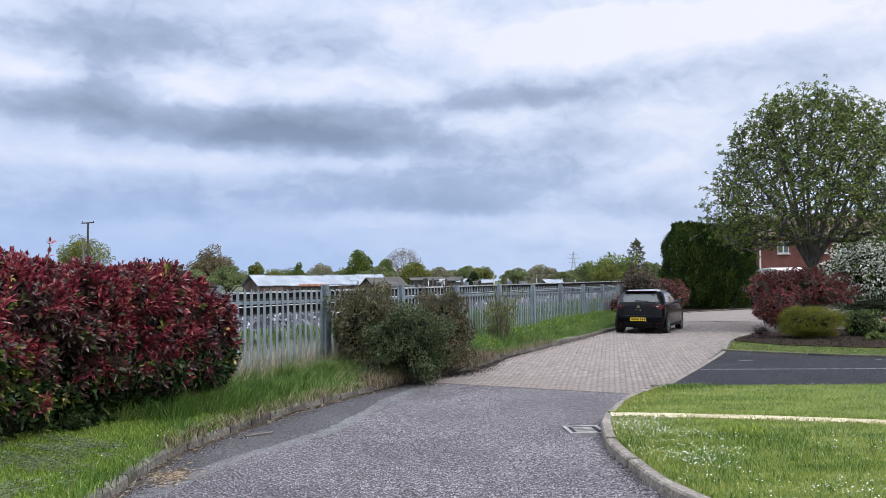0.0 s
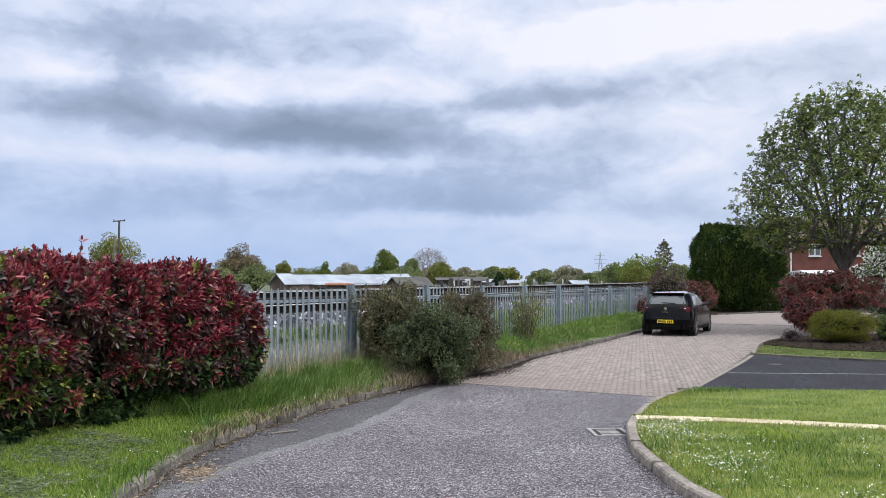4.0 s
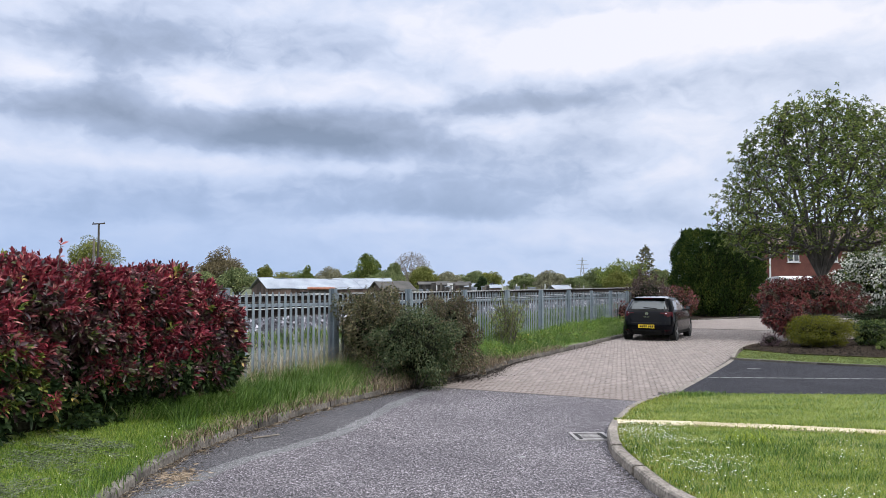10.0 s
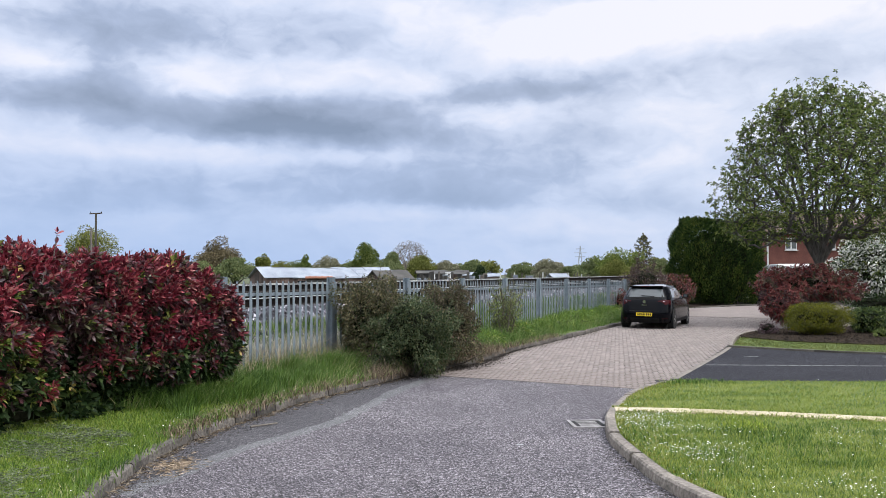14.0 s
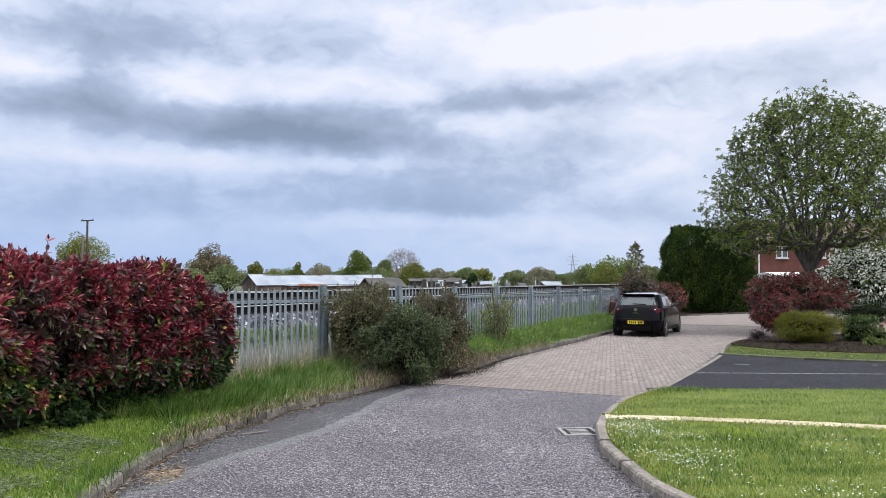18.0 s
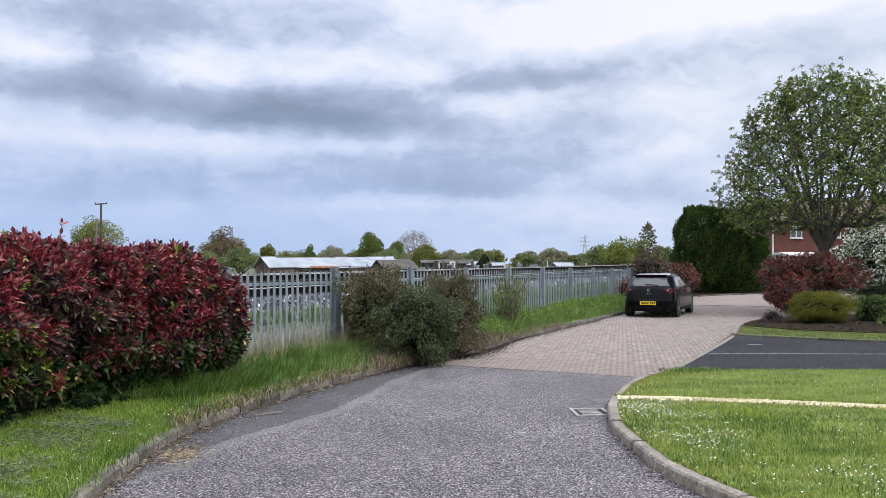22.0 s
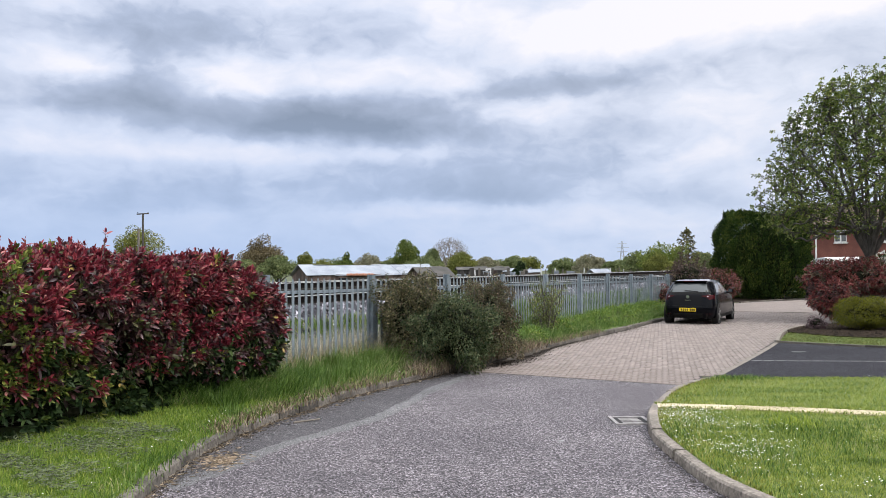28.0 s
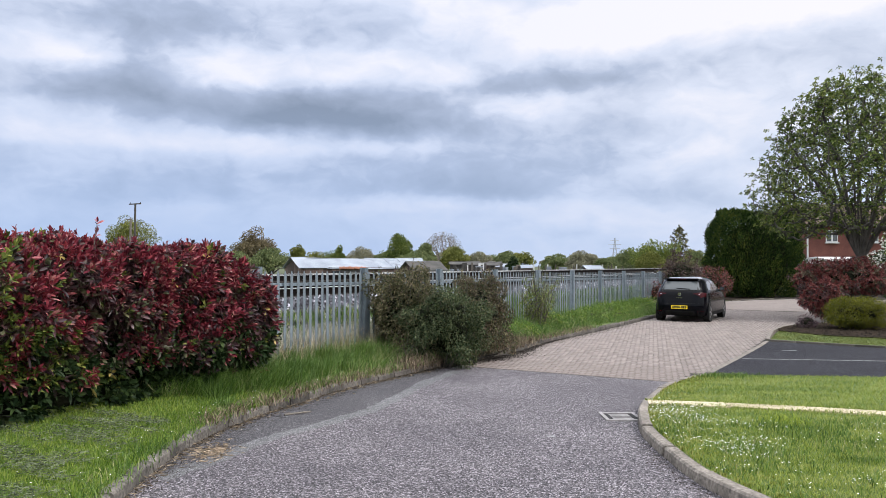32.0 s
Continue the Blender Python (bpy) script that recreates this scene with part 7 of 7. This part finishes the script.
front = [p for p in lawn_pts if 5 < p[1] < 12.0 and p[0] < 8] + [(7.5, 11.8), (10, 11.7), (10, 5), (2.5, 5)]
stuff("lawn_grass", *lawn_blades([p for p in front], 0.088, 5600, 0.036, 0.0065, 1.1, near=8), M_GRASS, "short green lawn grass", "grass")
q = scatter(front, 900, R)
q = q[(np.linalg.norm(q, axis=1) < 9.5) & (q[:, 1] < 8.6)]
lush = np.array([noise.noise(Vector((p[0] * 1.3, p[1] * 1.3, 11.0))) + 0.6 * noise.noise(Vector((p[0] * 5, p[1] * 5, 4.0))) for p in q])
q = q[lush > 0.08]
stuff("lawn_tufts", *blades(np.c_[q, np.full(len(q), 0.088)], R, 0.075, 0.0065, 1.1), M_TALL, "longer darker tufts in the lawn", "grass")
stuff("strip_grass", *lawn_blades([p for p in strip_pts if p[0] < 20], 0.048, 900, 0.04, 0.012, 0.8), M_STRIP, "mown grass at the edge of the bed", "grass")


def verge_points(n, i0, i1, o0, o1, power=1.0):
    k = R.integers(i0, i1, n)
    o = o0 + (o1 - o0) * R.random(n) ** power
    q = KL[k] + NL[k] * o[:, None] + R.normal(0, 0.06, (n, 2))
    return np.c_[q, verge_z(o) - 0.004], k, o


P, k, o = verge_points(90000, 110, 175, 0.1, 1.7)
stuff("verge_grass", *blades(P, R, 0.045, 0.009, 0.7, bend=False), M_GRASS2, "mown grass of the verge", "grass")
C0, k, o = verge_points(900, 152, 300, 0.25, 1.9)
size = R.uniform(0.05, 0.15, 900)
q = R.integers(0, 900, 56000)
off = R.normal(size=(56000, 2)) * size[q][:, None]
P = np.c_[C0[q, :2] + off, C0[q, 2]]
tall = 0.14 + 0.26 * (size[q] / 0.15) * np.clip((o[q] - 0.1) / 0.7, 0.3, 1)
V, F = blades(P, R, 1.0, 0.013, 1.35)
V = V.reshape(-1, 5, 3)
V[:, :, 2] = P[:, None, 2] + (V[:, :, 2] - P[:, None, 2]) * tall[:, None]
V[:, 2:, :2] = P[:, None, :2] + (V[:, 2:, :2] - P[:, None, :2]) * tall[:, None, None] + off[:, None] * np.array([0.5, 0.5, 1.5])[None, :, None] * (tall[:, None, None] / 0.3)
stuff("long_grass", V.reshape(-1, 3), F, M_TALL, "long tussocky grass before the fence", "grass")
P, k, o = verge_points(900, 160, 200, 1.15, 1.5)
stuff("pale_stalks", *blades(P, R, 0.5, 0.007, 1.2), M_STRAW, "pale dry stalks in the long grass", "grass")
# grass at the hedge's foot
s = 8.9 - 1.9 * R.random(5000) ** 1.3
n = R.normal(7.25, 0.16, 5000)
P = np.c_[s * D2[0] + n * N2[0], s * D2[1] + n * N2[1], np.full(5000, 0.11)]
stuff("hedge_grass", *blades(P, R, 0.26, 0.011, 0.7), M_TALL, "long grass at the foot of the hedge", "grass")
# growth between the fence and the railway
s = 6 + 36 * R.random(45000) ** 1.4
n = R.uniform(8.15, 9.5, 45000)
P = np.c_[s * D2[0] + n * N2[0], s * D2[1] + n * N2[1], np.interp(n, [8.1, 8.9, 9.45, 10.0], [0.18, 0.18, 0.75, 1.06]) - 0.03]
stuff("bank_grass", *blades(P, R, 0.22, 0.016, 0.6), M_TALL, "tall grass between the fence and the railway", "grass")
s = 7.5 + 5.5 * R.random(3000)
n = R.uniform(8.06, 8.5, 3000)
P = np.c_[s * D2[0] + n * N2[0], s * D2[1] + n * N2[1], np.full(3000, 0.18)]
stuff("dead_grass", *blades(P, R, 0.56, 0.008, 1.0), M_PALE, "dry pale stalks along the fence", "grass")
# soil washed out from under the bushes
g = R.normal(13.8, 1.4, 9000)
n = 6.5 - np.abs(R.normal(0, 0.24, 9000)) * np.exp(-((g - 13.6) / 1.9) ** 2) - 0.02
P = np.c_[g * D2[0] + n * N2[0], g * D2[1] + n * N2[1], np.full(9000, 0.014)]
stuff("soil_spill", *leaves(P, unit(np.c_[R.normal(size=(9000, 2)), np.full(9000, 0.12)]), R, 0.03, 0.018, droop=0.0, jitter=0.1, fine=False), M_GRIT, "dark soil crumbs spilt from under the bushes", "soil")
P, k, o = verge_points(2600, 178, 212, -0.12, 0.3)
P[:, 2] = np.interp(o, [-0.2, 0.04, 0.3], [0.02, 0.1, 0.12])
stuff("bank_weeds", *blades(P, R, 0.2, 0.008, 1.5), M_STRAW2, "withered grass over the heaped soil", "grass")
# straw and litter in the gutter
P, k, o = verge_points(4500, 118, 215, -0.05, 0.06, 0.6)
P[:, 2] = np.where(o < 0.1, 0.008, 0.02)
A = np.c_[R.normal(size=(len(P), 2)), R.normal(0, 0.12, len(P)) + 0.06]
stuff("gutter_litter", *leaves(P, unit(A), R, 0.1, 0.009, droop=0.05, jitter=0.1, fine=False), M_STRAW2, "dry stalks and leaf litter in the gutter", "leaf litter")
P, k, o = verge_points(2600, 112, 240, 0.06, 0.2)
stuff("kerb_grass", *blades(P, R, 0.11, 0.01, 1.3), M_TALL, "ragged grass growing over the kerb stones", "grass")
P, k, o = verge_points(4600, 146, 240, 0.0, 0.24)
stuff("kerb_weeds", *blades(P, R, 0.11, 0.009, 1.7), M_STRAW2, "withered grass hanging over the kerb", "grass")
q = np.c_[R.normal(-2.36, 0.09, 300), R.normal(7.08, 0.16, 300), R.uniform(0.006, 0.02, 300)]
stuff("straw_patch", *leaves(q, unit(np.c_[R.normal(size=(300, 2)), np.full(300, 0.05)]), R, 0.085, 0.011, droop=0.0, jitter=0.05, fine=False), M_CHAFF, "pale dried clippings beside the kerb", "leaf litter")
P, k, o = verge_points(30000, 105, 146, 0.3, 1.7)
lie = np.array([noise.noise(Vector((p[0] * 1.6, p[1] * 5.0, 2.0))) + 0.5 * noise.noise(Vector((p[0] * 6, p[1] * 9, 7.0))) for p in P])
P = P[lie > 0.08]
P[:, 2] += 0.04 + 0.03 * R.random(len(P))
stuff("grass_clippings", *leaves(P, unit(np.c_[R.normal(size=(len(P), 2)), np.full(len(P), 0.05)]), R, 0.065, 0.006, droop=0.1, jitter=0.2, fine=False), M_CLIP, "dried mown clippings lying on the verge", "clippings")


q = scatter(bed_pts, 150, R)
q = q[q[:, 0] < 18]
n = len(q)
tet = np.array([[1, 0, -0.3], [-0.6, 0.8, -0.3], [-0.6, -0.8, -0.3], [0.1, 0.1, 0.7]])
V = np.c_[q, np.full(n, 0.08)][:, None] + (tet[None] + R.normal(0, 0.25, (n, 4, 3))) * R.uniform(0.012, 0.05, (n, 1, 1))
F = (np.arange(n)[:, None, None] * 4 + np.array([[0, 1, 3], [1, 2, 3], [2, 0, 3]])).reshape(-1, 3)
stuff("soil_clods", V.reshape(-1, 3), F, M_CLOD, "crumbly clods on the bare soil", "soil")


def daisies(q, z, name, label):
    n = len(q)
    a = np.linspace(0, 2 * np.pi, 6, endpoint=False)
    r = R.uniform(0.004, 0.0085, n)
    ring = np.stack([np.cos(a), np.sin(a), 0 * a], 1)
    c = np.c_[q, z + R.uniform(0.03, 0.06, n)]
    V = c[:, None] + ring[None] * r[:, None, None] + R.normal(0, 0.25, (n, 6, 3)) * np.array([0, 0, 1]) * r[:, None, None]
    F = np.arange(n * 6).reshape(n, 6)
    return stuff(name, V.reshape(-1, 3), F, M_FLOWER, label, "flower")


q = np.concatenate([R.normal((2.3, 8.85), (0.24, 0.32), (420, 2)), *[R.normal(m, R.uniform(0.08, 0.24), (int(R.integers(8, 42)), 2)) for m in np.concatenate([R.uniform((1.95, 6.0), (2.9, 8.8), (16, 2)), R.uniform((2.3, 5.2), (5.5, 6.6), (14, 2)), R.uniform((2.5, 6.4), (5.5, 8.4), (7, 2))])], R.uniform((2.0, 5.2), (5.5, 9.0), (70, 2)), R.uniform((2.6, 9.4), (8, 12.3), (25, 2))])
q = q[inside(q, front)]
g = R.integers(112, 262, 9000)
go = -0.01 - 0.3 * R.random(9000) ** 2
gq = np.c_[KL[g] + NL[g] * go[:, None] + R.normal(0, 0.03, (9000, 2)), np.full(9000, 0.012)]
stuff("gutter_grit", *leaves(gq, unit(np.c_[R.normal(size=(9000, 2)), np.full(9000, 0.1)]), R, 0.016, 0.009, droop=0.0, jitter=0.1, fine=False), M_GRIT, "dark soil crumbs along the kerb", "grit")
g = R.integers(80, len(KR), 3500)
gq = np.c_[KR[g] + NR[g] * (0.13 + 0.4 * R.random((3500, 1)) ** 2), np.full(3500, 0.09)]
stuff("lawn_edge_grass", *blades(gq, R, 0.04, 0.008, 1.2), M_FRINGE, "yellowed grass along the kerb edge", "grass")
q3 = R.normal((3.75, 11.75), (0.35, 0.12), (500, 2))
q3 = q3[inside(q3, front)]
stuff("corner_weeds", *blades(np.c_[q3, np.full(len(q3), 0.09)], R, 0.07, 0.011, 0.9), M_TALL, "weeds at the corner of the lawn", "grass")
dand = thing("dandelion", "yellow dandelion in the verge grass", "flower", pose(2.49, 21.3, 0.13))
part("stalk", cyl_bm(0.005, 0.004, 0.26, seg=5), M_TALL, dand)
part("bloom", cyl_bm(0.03, 0.035, 0.02, pose(0, 0, 0.26), 9), M_PLATE, dand, "round yellow bloom")
tagged(part("paint_mark", box_bm(0.075, 0.045, 0.004), M_MARK, m=pose(0.87, 7.95, 0.0005, 0, 0, 20)), "small pale mark on the asphalt", "paint mark", kind="structure")
# grit along the foot of the curved kerb
g = R.integers(90, 150, 2500)
go = -0.02 - 0.16 * R.random(2500) ** 2
gq = np.c_[KR[g] + NR[g] * go[:, None] + R.normal(0, 0.03, (2500, 2)), np.full(2500, 0.004)]
stuff("kerb_grit", *leaves(gq, unit(np.c_[R.normal(size=(2500, 2)), np.full(2500, 0.1)]), R, 0.02, 0.009, droop=0.0, jitter=0.1, fine=False), M_GRIT, "dark grit and leaf crumbs along the kerb", "grit")
daisies(q, 0.09, "daisies", "small white daisies scattered in the lawn")
P, k, o = verge_points(260, 115, 215, 0.15, 0.9)
daisies(P[:, :2], P[:, 2].mean(), "verge_daisies", "small white flowers in the verge")
e0 = np.array([(2.2, 9.45), (2.9, 9.34), (4.6, 8.92), (5.1, 8.72), (8, 7.75), (11, 6.7)])
k = R.random(2600) * 8.6 + 2.2
e0 = np.c_[k, np.interp(k, e0[:, 0], e0[:, 1]) + np.where(R.random(2600) < 0.5, 0.145, -0.145) + R.normal(0, 0.02, 2600) + 0.02 * np.sin(k * 5), np.full(2600, 0.1)]
stuff("edging_grass", *blades(e0, R, 0.035, 0.01, 1.2), M_GRASS, "grass creeping over the buff edging", "grass")
x0, y0 = 3.35, 8.35
P = np.c_[R.normal((x0, y0), 0.14, (260, 2)), np.full(260, 0.09)]
stuff("lime_tuft", *blades(P, R, 0.065, 0.014, 1.2), M_TUFT, "bright yellow-green tuft in the lawn", "grass")
for s, n, r, h in ((20.5, 7.3, 0.3, 0.3), (22.0, 7.25, 0.45, 0.4), (23.8, 7.3, 0.5, 0.45), (25.6, 7.35, 0.5, 0.4), (27.4, 7.3, 0.45, 0.45), (29.0, 7.4, 0.5, 0.4), (18.9, 7.3, 0.3, 0.3), (16.4, 7.1, 0.35, 0.25)):
    x, y = road_xy(s, n)
    shrub("weed_clump", "lush green grass tussock before the fence", x, y, 0.12, RNG, (r, r * 1.3, h * 0.55), 1500, [("fresh_foliage", M_TALL, 0.5), ("pale_foliage", M_GRASS2, 0.5)], (0.17, 0.016), category="plant", size=0.5, group="verge weeds", core=0.3)
for x, y in ((-2.86, 10.36),):
    shrub("red_seedling", "small red-leaved seedling in long grass", x, y, 0.1, RNG, (0.16, 0.16, 0.13), 130, [("red_leaves", M_BRONZE, 0.4), ("young_leaves", M_RED2, 0.6)], (0.09, 0.03), category="plant", size=0.5)

for x, y, r, h in ((-3.2, 9.6, 0.2, 0.34), (-3.4, 9.5, 0.14, 0.26), (-2.9, 9.9, 0.14, 0.26), (-2.8, 11.9, 0.2, 0.3), (-2.3, 12.3, 0.22, 0.34), (-1.75, 12.9, 0.2, 0.34), (-1.95, 12.2, 0.16, 0.24)):
    n = 900
    a, d = R.uniform(0, 2 * np.pi, n), np.sqrt(R.random(n))
    out = np.stack([np.cos(a), np.sin(a)], 1) * d[:, None]
    V, F = blades(np.c_[out * r * 0.5, np.zeros(n)], R, h, 0.011, 0.35)
    V = V.reshape(n, 5, 3)
    V[:, 2:4, :2] += out[:, None] * h * 0.22
    V[:, 4, :2] += out * h * 0.75
    V[:, 4, 2] -= h * 0.3 * d
    tussock = thing("grass_tussock", "arching dark green grass tussock in the verge", "grass", pose(x, y, 0.13), "tussocks")
    part("tuft", mesh_np("tuft", V.reshape(-1, 3), F), M_TUSS, tussock)


# ---- paving blocks ----
def blocks():
    rng = np.random.default_rng(91)
    lx, ly, hz = 0.1, 0.2, 0.03
    # block shape: a bevelled top over vertical sides
    t, b = 0.0075, 0.011
    def shape(a, c):
        x0, y0 = a / 2 - t, c / 2 - t
        return np.array([[sx * (x0 - k), sy * (y0 - k), z] for k, z in ((0, -hz), (0, -b), (b, 0)) for sx, sy in ((-1, -1), (1, -1), (1, 1), (-1, 1))])
    B = shape(lx, ly)
    Q = np.array([[k * 4 + i, k * 4 + (i + 1) % 4, k * 4 + 4 + (i + 1) % 4, k * 4 + 4 + i] for k in (0, 1) for i in range(4)] + [[8, 9, 10, 11]])
    S, Nn = [], []
    for r in range(int((33 - JOIN_S) / ly)):
        s = JOIN_S + 0.11 + r * ly
        hi, lo = 6.48, (2.6 if s < 13.1 else 2.3 if s < 22 else 2.0)
        n = hi - 0.05 - (0.05 if r % 2 else 0.0)
        while n > lo:
            S.append(s)
            Nn.append(n)
            n -= lx
    S, Nn = np.array(S), np.array(Nn)
    xy = np.stack([S * D2[0] + Nn * N2[0], S * D2[1] + Nn * N2[1]], 1)
    keep = inside(xy, bed)
    S, Nn, xy = S[keep], Nn[keep], xy[keep]
    n = len(S)
    z = 0.006 + rng.normal(0, 0.0018, n)
    me = mesh_np("paver", B, Q, [M_BLOCK])
    close = np.argsort(S)[:300]
    for i in close:
        ob = part("paver", me, None, paving)
        ob.matrix_basis = pose(xy[i, 0], xy[i, 1], z[i], rng.normal(0, 0.5), rng.normal(0, 0.5), -27.4 + rng.normal(0, 0.3))
    rest = np.setdiff1d(np.arange(n), close)
    a = radians(-27.4)
    Rm = np.array([[math.cos(a), -math.sin(a), 0], [math.sin(a), math.cos(a), 0], [0, 0, 1]])
    V = (B @ Rm.T)[None] + np.c_[xy[rest], z[rest]][:, None]
    V[:, :, 2] += rng.normal(0, 0.0012, (len(rest), 12))
    F = (np.arange(len(rest))[:, None, None] * 12 + Q).reshape(-1, 4)
    ob = part("pavers", mesh_np("pavers", V.reshape(-1, 3), F), M_BLOCKS, paving)
    tagged(ob, kind="stuff")


M_BLOCKS = leafy("grey_buff_pavers", [(0.0, (0.16, 0.136, 0.125)), (0.5, (0.194, 0.165, 0.151)), (1.0, (0.228, 0.195, 0.178))], 0.88, 0.0, 0.15, 0.5, 0.3)
blocks()


# ---- what moves: the clouds drift ----
def motions():
    walk(SKY, [(0.0, pose(0, 0, 0, 0, 0, 0.0)), (16.0, pose(0, 0, 0, 0, 0, 0.32)), (32.0, pose(0, 0, 0, 0, 0, 0.64))])


motions()
